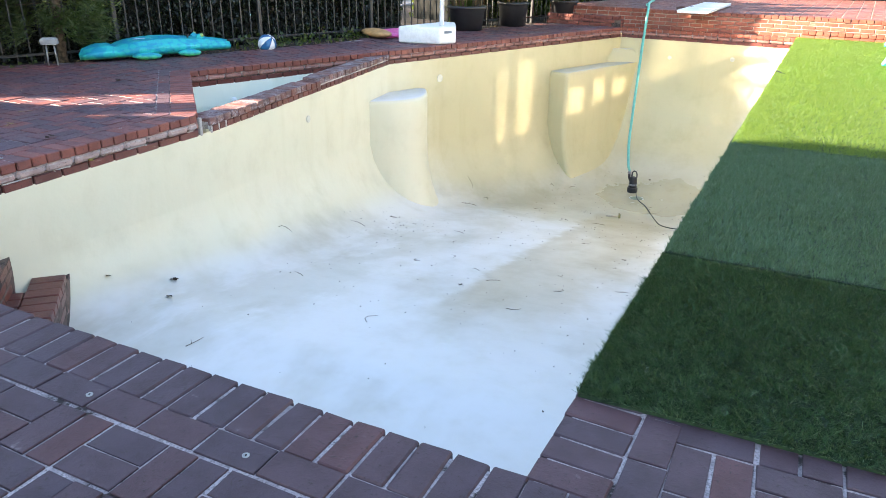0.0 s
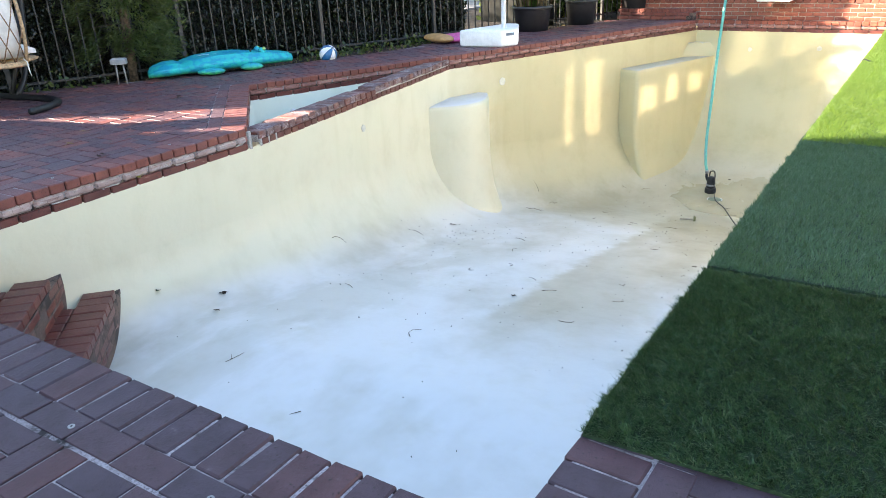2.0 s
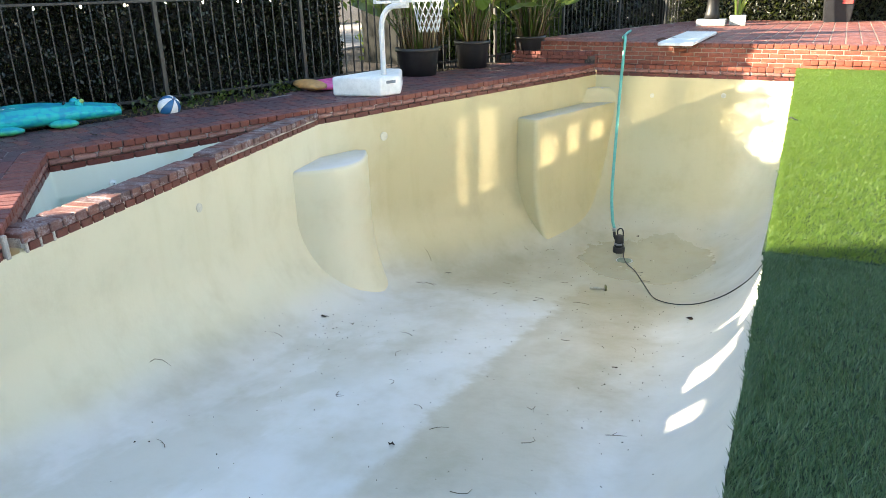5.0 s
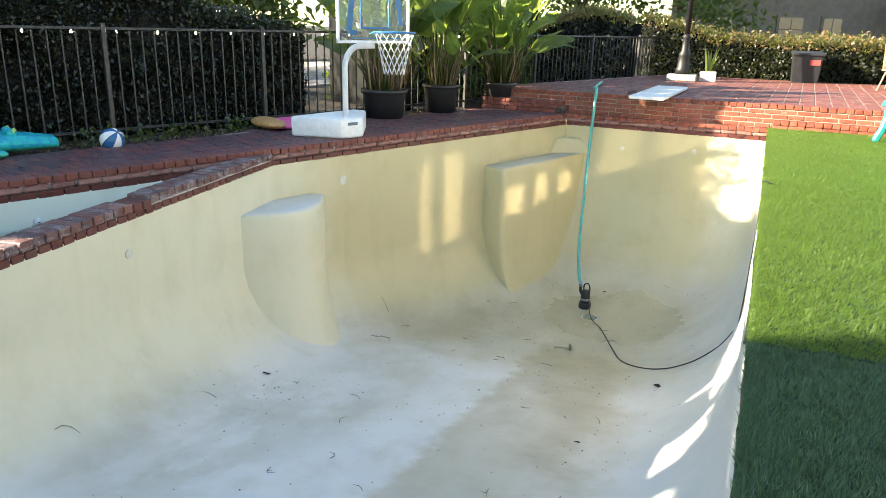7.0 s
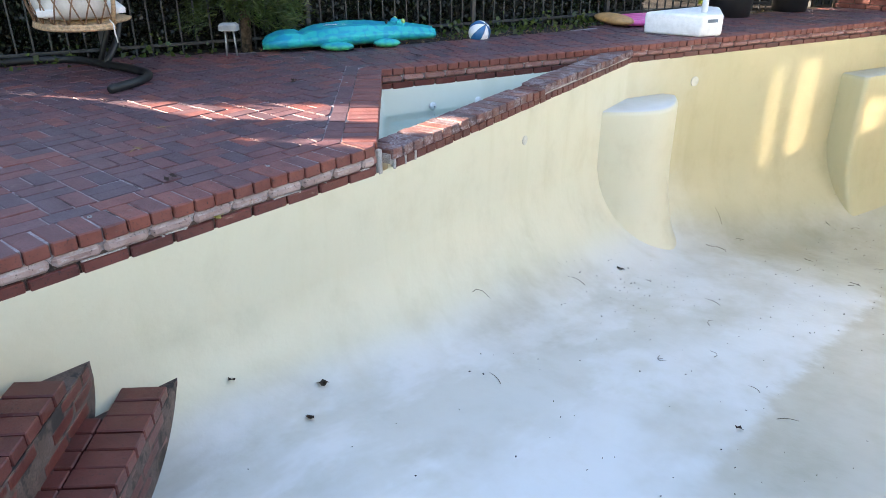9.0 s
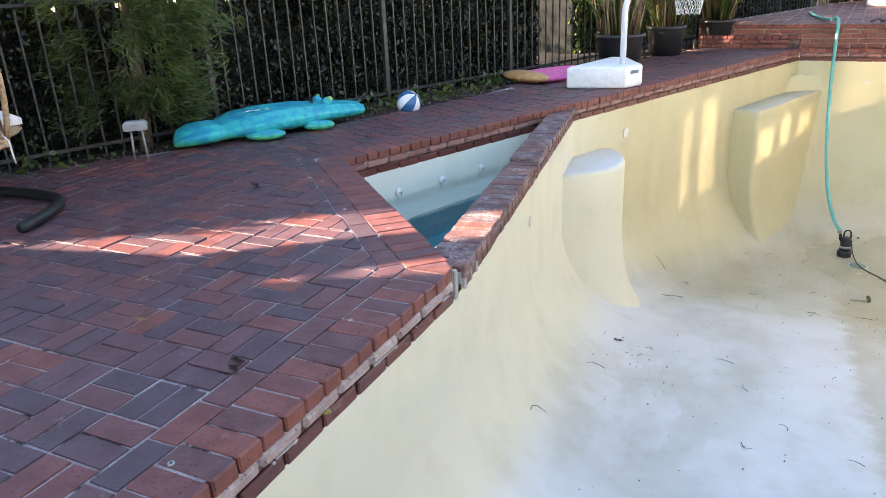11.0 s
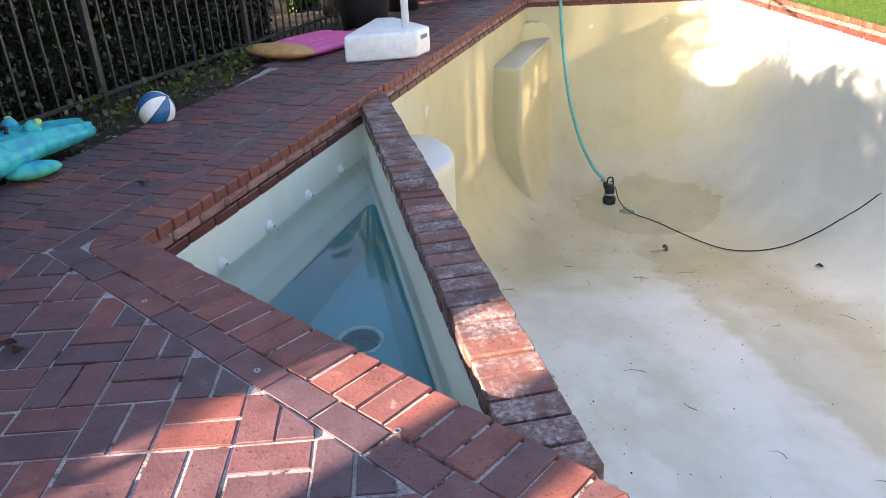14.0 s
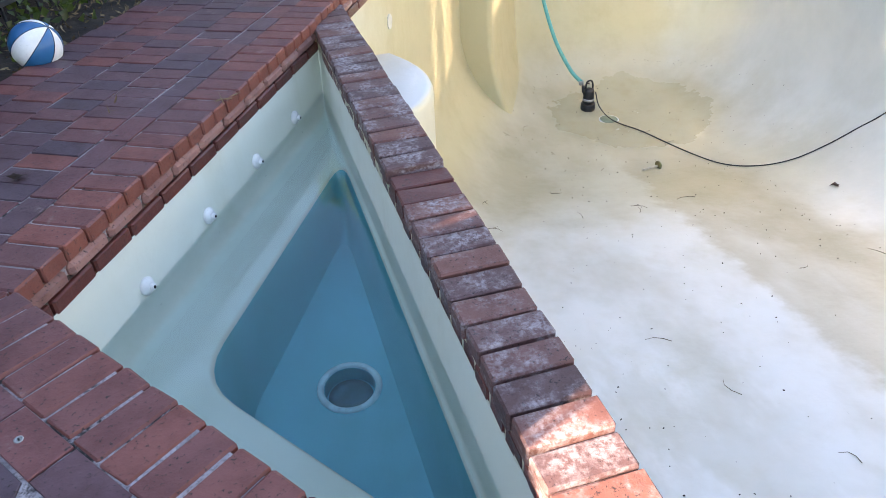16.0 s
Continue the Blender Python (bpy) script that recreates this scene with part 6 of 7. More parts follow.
# ---- inflatable crocodile, ball and mattress ----
def crocodile():
    nose, tail = Vector((-6.38, 7.42, 0)), Vector((-7.12, 5.72, 0))
    ax = (nose - tail).normalized()
    ang = math.degrees(math.atan2(ax.y, ax.x))
    c = thing("inflatable_crocodile", pose(tail.x, tail.y, 0.0, 0, 0, ang), "inflatable turquoise and green crocodile float by the fence", "pool float")
    L = (nose - tail).length
    prof = ((0.0, 0.03, 0.05), (0.03, 0.13, 0.085), (0.1, 0.22, 0.11), (0.17, 0.22, 0.11), (0.205, 0.17, 0.095), (0.24, 0.21, 0.115), (0.32, 0.29, 0.135), (0.45, 0.32, 0.145), (0.58, 0.3, 0.14), (0.68, 0.24, 0.125), (0.74, 0.2, 0.12), (0.82, 0.185, 0.11), (0.92, 0.16, 0.09), (0.985, 0.12, 0.075), (1.0, 0.04, 0.04))
    bm = bmesh.new()
    rings = []
    for f, w, hh in prof:
        rings.append([bm.verts.new((f * L, w * math.copysign(abs(math.cos(t)) ** 0.8, math.cos(t)), 0.012 + 0.78 * hh + 0.78 * hh * (math.sin(t) if math.sin(t) > -0.85 else -0.85) + 0.012 * math.sin(9 * t) * (math.sin(t) > 0))) for t in [k * math.tau / 24 for k in range(24)]])
    for a, b in zip(rings, rings[1:]):
        for k in range(24):
            bm.faces.new((a[k], a[(k + 1) % 24], b[(k + 1) % 24], b[k]))
    bm.faces.new(rings[0][::-1])
    bm.faces.new(rings[-1])
    bmesh.ops.recalc_face_normals(bm, faces=bm.faces[:])
    part("body", bm, CROC, c, smooth=True)
    for f, s, w in ((0.34, -1, 0.2), (0.62, -1, 0.17), (0.36, 1, 0.2), (0.64, 1, 0.17)):
        m = pose(f * L + 0.04, s * 0.29, 0.045, 0, 0, 30 * s) @ Matrix.Diagonal((w * 0.85, 0.085, 0.044, 1))
        bm = bmesh.new()
        bmesh.ops.create_uvsphere(bm, u_segments=18, v_segments=12, radius=1.0, matrix=m)
        part("foot", bm, CROC, c, smooth=True)
    for s in (-1, 1):
        bm = bmesh.new()
        bmesh.ops.create_uvsphere(bm, u_segments=16, v_segments=10, radius=0.046, matrix=pose(0.77 * L, 0.085 * s, 0.196))
        eye = part("eye", bm, CROC, c, smooth=True)
        bm = bmesh.new()
        bmesh.ops.create_uvsphere(bm, u_segments=12, v_segments=8, radius=0.026, matrix=pose(0.77 * L + 0.02, 0.11 * s, 0.222))
        part("pupil", bm, plain("eye_green", (0.3, 0.5, 0.16), 0.3), eye, "green printed eye", smooth=True)
    part("handle", tube([(0.69 * L, -0.06, 0.202), (0.7 * L, -0.05, 0.228), (0.7 * L, 0.05, 0.228), (0.69 * L, 0.06, 0.202)], 0.011, 8), RUBBER, c, "black grab handle", smooth=True)
    for k in range(5):
        part("printed_mark", box((0.05 + 0.02 * (k % 2), 0.018, 0.002), pose(0.33 * L + 0.05 * k, -0.1 + 0.03 * (k % 2), 0.227, 4, 2, 10), 0.0), CHROME, c, "small white printed marks")
    return c


crocodile()


def ball():
    r = 0.122
    bm = bmesh.new()
    bmesh.ops.create_uvsphere(bm, u_segments=48, v_segments=24, radius=r)
    for f in bm.faces:
        f.smooth = True
        c = f.calc_center_median()
        k = int(((math.atan2(c.y, c.x) + math.pi) / math.tau * 8)) % 8
        f.material_index = k % 2
    me = bpy.data.meshes.new("basketball")
    bm.to_mesh(me)
    bm.free()
    me.materials.append(WHITE)
    me.materials.append(BLUE)
    ob = new("basketball", me)
    ob.matrix_basis = pose(-6.05, 7.8, r - 0.058, 40, 25, 60)
    tagged(ob, "blue and white panelled ball at the deck's edge", "ball")
    for k in range(4):
        a = k * math.pi / 4
        part("seam", tube([(r * 1.002 * math.sin(t) * math.cos(a), r * 1.002 * math.sin(t) * math.sin(a), r * 1.002 * math.cos(t)) for t in [i * math.tau / 40 for i in range(40)]], 0.0018, 5, True), RUBBER, ob, "thin dark seam")


ball()


def mattress():
    m = thing("pool_mattress", pose(-5.55, 9.72, 0.0, 0, 0, 58), "pink and orange inflatable mattress behind the hoop's base", "pool float")
    for k in range(5):
        bm = bmesh.new()
        w = 0.145
        bmesh.ops.create_uvsphere(bm, u_segments=18, v_segments=12, radius=1.0, matrix=pose(0.66, -0.28 + 0.14 * k, 0.042) @ Matrix.Diagonal((0.64, w * 0.56, 0.046, 1)))
        part("tube", bm, PINK, m, "pink air chamber", smooth=True)
    bm = bmesh.new()
    bmesh.ops.create_uvsphere(bm, u_segments=22, v_segments=12, radius=1.0, matrix=pose(0.08, 0.0, 0.065) @ Matrix.Diagonal((0.17, 0.4, 0.065, 1)))
    part("pillow", bm, TAN, m, "faded orange pillow", smooth=True)


mattress()


# ---- path light ----
pl = thing("path_light", pose(-7.12, 5.36, -0.01, 0, 0, 40) @ Matrix.Scale(0.85, 4), "small grey path light on two legs beside the paving", "path light")
for u in (-0.045, 0.045):
    part("leg", tube([(u * 1.3, 0, 0), (u, 0, 0.30)], 0.011, 8), GREY_METAL, pl, smooth=True)
bm = prism([(-0.1, -0.055), (0.1, -0.055), (0.1, 0.055), (-0.1, 0.055)], 0.29, 0.37, 0.022)
part("head", bm, plain("grey_paint", (0.3, 0.31, 0.32), 0.45), pl, "grey metal lamp head")
part("lens", box((0.16, 0.07, 0.008), pose(0, 0, 0.288)), CHROME, pl, "white lens")


# ---- hanging egg chair ----
def egg_chair(x, y):
    c = thing("egg_chair", pose(x, y, 0.0, 0, 0, -20), "hanging rattan egg chair with cream cushions on a black stand", "egg chair")
    inv = c.matrix_basis.inverted()
    loop = [inv @ p for p in spline([(-8.0, 3.1, 0.035), (-8.15, 3.75, 0.035), (-7.95, 4.15, 0.035), (-7.44, 4.28, 0.035), (-6.8, 4.32, 0.035), (-6.54, 4.15, 0.035), (-6.38, 3.82, 0.035)], 6)]
    part("stand_base", tube(loop, 0.034, 10), IRON, c, smooth=True)
    pole = [inv @ p for p in spline([(-7.4, 4.28, 0.04), (-7.5, 4.5, 0.35), (-7.66, 4.72, 1.2), (-7.56, 4.5, 1.95), (-7.3, 4.05, 2.12)], 5)]
    part("stand_pole", tube(pole, 0.03, 10), IRON, c, smooth=True)
    part("stand_pole", tube([inv @ Vector(p) for p in ((-7.5, 4.27, 0.04), (-7.56, 4.46, 0.4), (-7.66, 4.68, 1.0))], 0.024, 10), IRON, c, smooth=True)
    basket = bmesh.new()
    w, d, z0, z1 = 0.55, 0.42, 0.44, 1.8

    def on(t, v):
        """A point of the shell: t round it from edge to edge, v up it."""
        z = z0 + (z1 - z0) * v
        r = math.sin(math.pi * (0.2 + 0.78 * v) ** 0.8) ** 0.55
        return (0.05 + w * r * math.cos(t), 0.25 - d * r * math.sin(t), z)
    for k in range(15):
        t0, t1 = -0.5 + k * 0.3, -0.5 + (k + 4) * 0.3
        tube([on(min(3.6, max(-0.5, t0 + (t1 - t0) * i / 10)), i / 10) for i in range(11)], 0.006, 5, bm=basket)
        t1 = -0.5 + (k - 4) * 0.3
        tube([on(min(3.6, max(-0.5, t0 + (t1 - t0) * i / 10)), i / 10) for i in range(11)], 0.006, 5, bm=basket)
    shell = part("basket", basket, DARK_RATTAN, c, "open rattan weave", smooth=True)
    for t in (-0.5, 3.6):
        part("edge_cane", tube([on(t, i / 12) for i in range(13)], 0.017, 8), RATTAN, shell, smooth=True)
    part("seat_ring", tube([on(-0.5 + 4.1 * i / 24, 0.0) for i in range(25)], 0.02, 8), RATTAN, shell, smooth=True)
    part("seat_ring", tube([on(-0.5 + 4.1 * i / 24, 0.02)[:2] + (z0 - 0.02,) for i in range(25)], 0.016, 8), RATTAN, shell, smooth=True)
    bm = lathe(((0.01, z0 - 0.01), (0.34, z0 - 0.01), (0.36, z0 + 0.01), (0.01, z0 + 0.012)), 24, pose(0.05, 0.25, 0))
    part("seat_deck", bm, RATTAN, shell)

    def pad(name, size, m):
        bm = bmesh.new()
        bmesh.ops.create_cube(bm, size=1.0, matrix=m @ Matrix.Diagonal((*size, 1)))
        bmesh.ops.subdivide_edges(bm, edges=bm.edges[:], cuts=5, use_grid_fill=True)
        ctr = m.translation
        inv = m.inverted()
        for v in bm.verts:
            q = inv @ v.co
            fx, fy = abs(q.x) / size[0] * 2, abs(q.y) / size[1] * 2
            q.z *= max(0.25, (1 - 0.75 * fx ** 4) * (1 - 0.75 * fy ** 4))
            v.co = m @ q
        part(name, bm, CLOTH, c, smooth=True)
    pad("seat_cushion", (0.8, 0.62, 0.16), pose(0.05, 0.22, z0 + 0.1))
    lining = bmesh.new()
    grid = []
    for i in range(19):
        t = -0.42 + 3.94 * i / 18
        row = []
        for k in range(9):
            v = 0.05 + 0.85 * k / 8
            p = Vector(on(t, v))
            q = Vector((0.05, 0.25, p.z))
            puff = 0.035 * abs(math.sin(math.pi * i / 3.0)) ** 0.5 * abs(math.sin(math.pi * (k / 8) * 3)) ** 0.5
            row.append((p.lerp(q, 0.06), p.lerp(q, 0.22 + puff * 3)))
        grid.append(row)
    made = [[[lining.verts.new(p) for p in cell] for cell in row] for row in grid]
    for i in range(18):
        for k in range(8):
            a, b, c_, d_ = made[i][k], made[i + 1][k], made[i + 1][k + 1], made[i][k + 1]
            for side in (0, 1):
                lining.faces.new((a[side], b[side], c_[side], d_[side]))
    for i in range(18):
        for k in (0, 8):
            a, b = made[i][k], made[i + 1][k]
            lining.faces.new((a[0], b[0], b[1], a[1]))
    for k in range(8):
        for i in (0, 18):
            a, b = made[i][k], made[i][k + 1]
            lining.faces.new((a[0], b[0], b[1], a[1]))
    bmesh.ops.recalc_face_normals(lining, faces=lining.faces[:])
    part("back_cushion", lining, CLOTH, c, smooth=True)
    pad("pillow", (0.42, 0.36, 0.17), pose(0.0, 0.14, z0 + 0.36, 70, 0, 10))
    for t, v in ((-0.4, 0.03), (-0.45, 0.55)):
        p = Vector(on(t, v))
        part("tie", tube([p, p + Vector((0.03, 0.02, -0.03)), p + Vector((0.04, 0.02, -0.1)), p + Vector((0.02, 0.03, -0.17))], 0.006, 5), CLOTH, c, "white cloth tie", smooth=True)
    return c


egg_chair(-7.34, 3.87)


# ---- in the deep end: sump pump, hose, cord, drain ----
PX, PY = -1.685, 11.85
PZ = floor_z(PY)
pump = thing("sump_pump", pose(PX, PY, PZ), "black submersible pump standing on the pool floor", "pump")
part("foot", lathe(((0.085, 0.0), (0.088, 0.02), (0.088, 0.075), (0.08, 0.085)), 24), RUBBER, pump)
part("body", lathe(((0.068, 0.085), (0.07, 0.1), (0.062, 0.24), (0.055, 0.26), (0.03, 0.27)), 24), RUBBER, pump)
part("band", lathe(((0.0715, 0.12), (0.0715, 0.15)), 24), GREY_METAL, pump, "grey label band")
part("handle", tube(spline([(-0.035, 0.02, 0.25), (-0.03, 0.02, 0.34), (0.02, 0.02, 0.36), (0.045, 0.02, 0.32), (0.05, 0.02, 0.25)], 4), 0.011, 8), RUBBER, pump, smooth=True)
part("outlet", tube([(-0.05, -0.01, 0.2), (-0.075, -0.01, 0.25), (-0.08, -0.01, 0.31)], 0.022, 10), RUBBER, pump, smooth=True)
path = spline([(-2.44, 16.2, TZ + 0.024), (-2.37, 15.4, TZ + 0.024), (-2.28, 14.6, TZ + 0.03), (-2.16, 13.9, TZ + 0.06), (-2.09, 13.64, TZ + 0.075), (-2.08, 13.53, 0.15), (-2.08, 13.42, -0.3), (-2.06, 13.22, -0.85), (-2.02, 12.92, -1.4), (-1.95, 12.5, -1.85), (-1.85, 12.12, -2.12), (-1.775, 11.9, -2.2)], 7)
hose = tagged(part("drain_hose", tube(path, 0.0235, 12), HOSE, smooth=True), "sea-green discharge hose hanging from the terrace to the pump", "hose")
part("collar", lathe(((0.03, 0.0), (0.03, 0.05)), 14, pose(-1.775, 11.9, -2.235)), GREY_METAL, hose, "metal hose clamp")


def floor_path(pts, lift=0.006):
    return [(x, y, z if z is not None else pool_z(x, y) + lift) for x, y, z in pts]


cordpath = floor_path([(-1.63, 11.78, PZ + 0.25), (-1.6, 11.7, PZ + 0.1), (-1.54, 11.5, PZ + 0.03), (-1.45, 11.3, None), (-1.31, 11.05, None), (-1.07, 10.42, None), (-0.9, 9.97, None), (-0.65, 9.76, None), (-0.39, 9.63, None), (-0.14, 9.54, None), (0.04, 9.43, None), (0.12, 9.33, None), (0.19, 9.22, None), (0.235, 9.12, None), (0.25, 9.06, -0.6), (0.25, 9.0, -0.12), (0.243, 8.97, 0.035), (0.3, 8.95, 0.03), (0.36, 8.94, 0.015)], 0.009)
tagged(part("power_cord", tube(spline(cordpath, 6), 0.0065, 6), RUBBER, smooth=True), "thin black power cord running up the pool wall", "cord")
md = tagged(part("main_drain", lathe(((0.105, 0.0), (0.105, 0.006), (0.095, 0.012), (0.02, 0.02)), 28, pose(-1.54, 11.5, floor_z(11.5))), plain("drain_cover", (0.2, 0.24, 0.16), 0.6)), "round olive drain cover in the deep end floor", "drain")
part("ring", lathe(((0.118, 0.0), (0.116, 0.004), (0.106, 0.005)), 28, pose(-1.54, 11.5, floor_z(11.5))), CHROME, md, "pale plaster ring")


def wall_fitting(name, x, y, z, ang, r, label, eye=True):
    m = pose(x, y, z, 0, 0, ang) @ pose(0, 0, 0, 90, 0, 0)
    ob = tagged(part(name, lathe(((r, -0.01), (r, 0.006), (r * 0.85, 0.012), (r * 0.6, 0.012), (r * 0.55, 0.004)), 24, m), FITTING), label, "pool fitting", "pool wall fittings")
    part("socket", lathe(((r * 0.56, 0.0), (r * 0.56, 0.0065)), 20, m), GREY_METAL if not eye else HOLE, ob, "dark socket")
    if eye:
        part("nozzle", lathe(((r * 0.22, 0.0), (r * 0.22, 0.012), (r * 0.12, 0.014)), 14, m @ pose(0, r * 0.1, 0)), FITTING, ob)
    return ob


dam_ang = math.degrees(math.atan2(d1[1] - d0[1], d1[0] - d0[0])) + 180
wall_ang = math.degrees(math.atan2(BC_DIR.y, BC_DIR.x)) + 180
far_ang = math.degrees(math.atan2(WD.y, WD.x)) + 180


def on_dam(y):
    f = (y - LB[1]) / (BD[1] - LB[1])
    return LB[0] + (BD[0] - LB[0]) * f, y


def on_far(x):
    f = (x - FL[0]) / (FR[0] - FL[0])
    return x, FL[1] + (FR[1] - FL[1]) * f


wall_fitting("return_inlet", *on_dam(6.07), -0.43, dam_ang, 0.038, "white return inlet in the pool wall")
wall_fitting("pool_light", *wall_point(4.63, 0.0), -0.46, wall_ang, 0.055, "small round white light niche in the pool wall", False)
wall_fitting("return_inlet", *on_far(-1.6), -0.475, far_ang, 0.034, "white return inlet in the deep end wall")
wall_fitting("return_inlet", *on_far(-0.53), -0.425, far_ang, 0.038, "white return inlet in the deep end wall")

# ---- diving board on the terrace ----
db = thing("diving_board", pose(-1.24, 13.16, TZ), "short white diving board lying on the terrace over the pool", "diving board")
bm = bmesh.new()
add_box(bm, (0.51, 2.2, 0.05), pose(0.06, 1.1, 0.033, 0.6, 0, -5), 0.018, 3)
part("plank", bm, WHITE, db, smooth=False)
part("tread", box((0.42, 1.4, 0.006), pose(0.06, 1.3, 0.062, 0.6, 0, -5), 0.002), CHROME, db, "rough white tread")
part("bracket", box((0.09, 0.12, 0.035), pose(0.18, 0.52, -0.003), 0.004), IRON, db, "black mounting bracket")
tagged(part("strap", tube(spline([(-1.65, 14.0, TZ + 0.02), (-1.55, 13.98, TZ + 0.05), (-1.48, 14.02, TZ + 0.02), (-1.4, 13.98, TZ + 0.05), (-1.32, 14.05, TZ + 0.03)], 4), 0.018, 6), plain("brown_strap", (0.12, 0.06, 0.05), 0.7), smooth=True), "coiled brown strap beside the diving board", "strap")

# ---- terrace things: lamp post, planter, bin, rattan chair ----
lp = thing("lamp_post", pose(-1.13, 18.3, TZ), "dark fluted lamp post on a concrete block", "lamp post")
part("plinth", box((0.58, 0.5, 0.13), pose(0, 0, 0.065), 0.015), CONCRETE, lp, "grey concrete block")
part("base", lathe(((0.15, 0.13), (0.15, 0.24), (0.13, 0.28), (0.115, 0.5), (0.125, 0.53), (0.08, 0.6), (0.07, 0.85), (0.085, 0.88), (0.06, 0.93)), 20), IRON, lp, smooth=True)
part("shaft", lathe(((0.055, 0.9), (0.05, 2.4), (0.06, 2.44), (0.04, 2.5)), 16), IRON, lp, smooth=True)
part("lantern", lathe(((0.06, 2.5), (0.12, 2.6), (0.15, 2.9), (0.17, 2.93), (0.02, 3.1)), 8), plain("lantern_glass", (0.6, 0.58, 0.5), 0.2), lp, "frosted lantern")
sp = thing("potted_plant", pose(-0.63, 18.45, TZ), "sword-leaved plant in a small square tan pot", "potted plant")
part("pot", prism([(-0.16, -0.13), (0.16, -0.13), (0.16, 0.13), (-0.16, 0.13)], 0.0, 0.2, 0.015), TERRA, sp, "square tan pot")
for k in range(11):
    a = k * 2.4
    bm = bmesh.new()
    r, tall = 0.04 + 0.02 * (k % 4), 0.35 + 0.06 * (k % 5)
    base_, tip_ = Vector((math.cos(a) * r, math.sin(a) * r, 0.2)), Vector((math.cos(a) * (r + 0.09 + 0.03 * (k % 3)), math.sin(a) * (r + 0.09), 0.2 + tall))
    sd_ = Vector((-math.sin(a), math.cos(a), 0)) * 0.022
    md_ = base_.lerp(tip_, 0.5) + Vector((0, 0, 0.04))
    q = [bm.verts.new(v) for v in (base_ - sd_, base_ + sd_, md_ + sd_, md_ - sd_, tip_)]
    bm.faces.new(q[:4])
    bm.faces.new((q[3], q[2], q[4]))
    part("leaf", bm, BANANA if k % 3 else DRY, sp)
wb = thing("wheelie_bin", pose(1.3, 19.85, -0.02), "black wheeled rubbish bin with a red label by the hedge", "rubbish bin")
bm = bmesh.new()
vs = [[bm.verts.new((sx * w, sy * dd, z)) for sx, sy in ((-1, -1), (1, -1), (1, 1), (-1, 1))] for w, dd, z in ((0.23, 0.25, 0.06), (0.29, 0.33, 0.92))]
for k in range(4):
    bm.faces.new((vs[0][k], vs[0][(k + 1) % 4], vs[1][(k + 1) % 4], vs[1][k]))
bm.faces.new(vs[0][::-1])
bm.faces.new(vs[1])
bmesh.ops.bevel(bm, geom=bm.edges[:], offset=0.02, segments=2, affect="EDGES")
part("body", bm, BIN, wb)
part("lid", box((0.64, 0.72, 0.06), pose(0, 0, 0.95, 3, 0, 0), 0.02, 2), BIN, wb)
part("label_plate", box((0.2, 0.006, 0.13), pose(0.14, -0.322, 0.78, -5, 0, 0)), LABEL_RED, wb, "red and white label")
for u in (-0.2, 0.2):
    part("wheel", lathe(((0.1, -0.025), (0.1, 0.025)), 18, pose(u, 0.27, 0.1, 0, 90, 0)), RUBBER, wb)


def rattan_chair(x, y, ang):
    c = thing("rattan_chair", pose(x, y, TZ, 0, 0, ang), "light rattan armchair with white cushions on the terrace", "chair")
    for sx in (-1, 1):
        for sy in (-1, 1):
            part("leg", tube([(sx * 0.36, sy * 0.33, 0), (sx * 0.27, sy * 0.25, 0.36)], 0.018, 8), RATTAN, c, smooth=True)
    frame_ = spline([(-0.32, -0.32, 0.58), (-0.36, 0.0, 0.66), (-0.33, 0.3, 0.8), (0, 0.36, 0.84), (0.33, 0.3, 0.8), (0.36, 0.0, 0.66), (0.32, -0.32, 0.58)], 5)
    rail = part("top_rail", tube(frame_, 0.016, 8), RATTAN, c, smooth=True)
    lower = [(p.x * 0.95, p.y * 0.95, 0.38) for p in frame_]
    part("seat_rail", tube(lower, 0.018, 8), RATTAN, c, smooth=True)
    bm = bmesh.new()
    for p, q in list(zip(frame_, lower))[::2]:
        tube([p, q], 0.008, 5, bm=bm)
    for k in range(0, len(frame_) - 3, 2):
        p, q = frame_[k], frame_[k + 3]
        m = (p + q) / 2
        tube([p, (m.x, m.y, m.z - 0.2), q], 0.007, 5, bm=bm)
    part("side_cane", bm, RATTAN, c, smooth=True)
    part("seat", box((0.62, 0.62, 0.03), pose(0, 0, 0.38), 0.01), RATTAN, c)
    part("cushion", box((0.6, 0.58, 0.12), pose(0, -0.02, 0.455), 0.045, 3), CLOTH, c, "white seat cushion", smooth=True)
    part("cushion", box((0.56, 0.13, 0.36), pose(0, 0.24, 0.66, -12, 0, 0), 0.05, 3), CLOTH, c, "white back cushion", smooth=True)


rattan_chair(2.85, 18.2, 70)


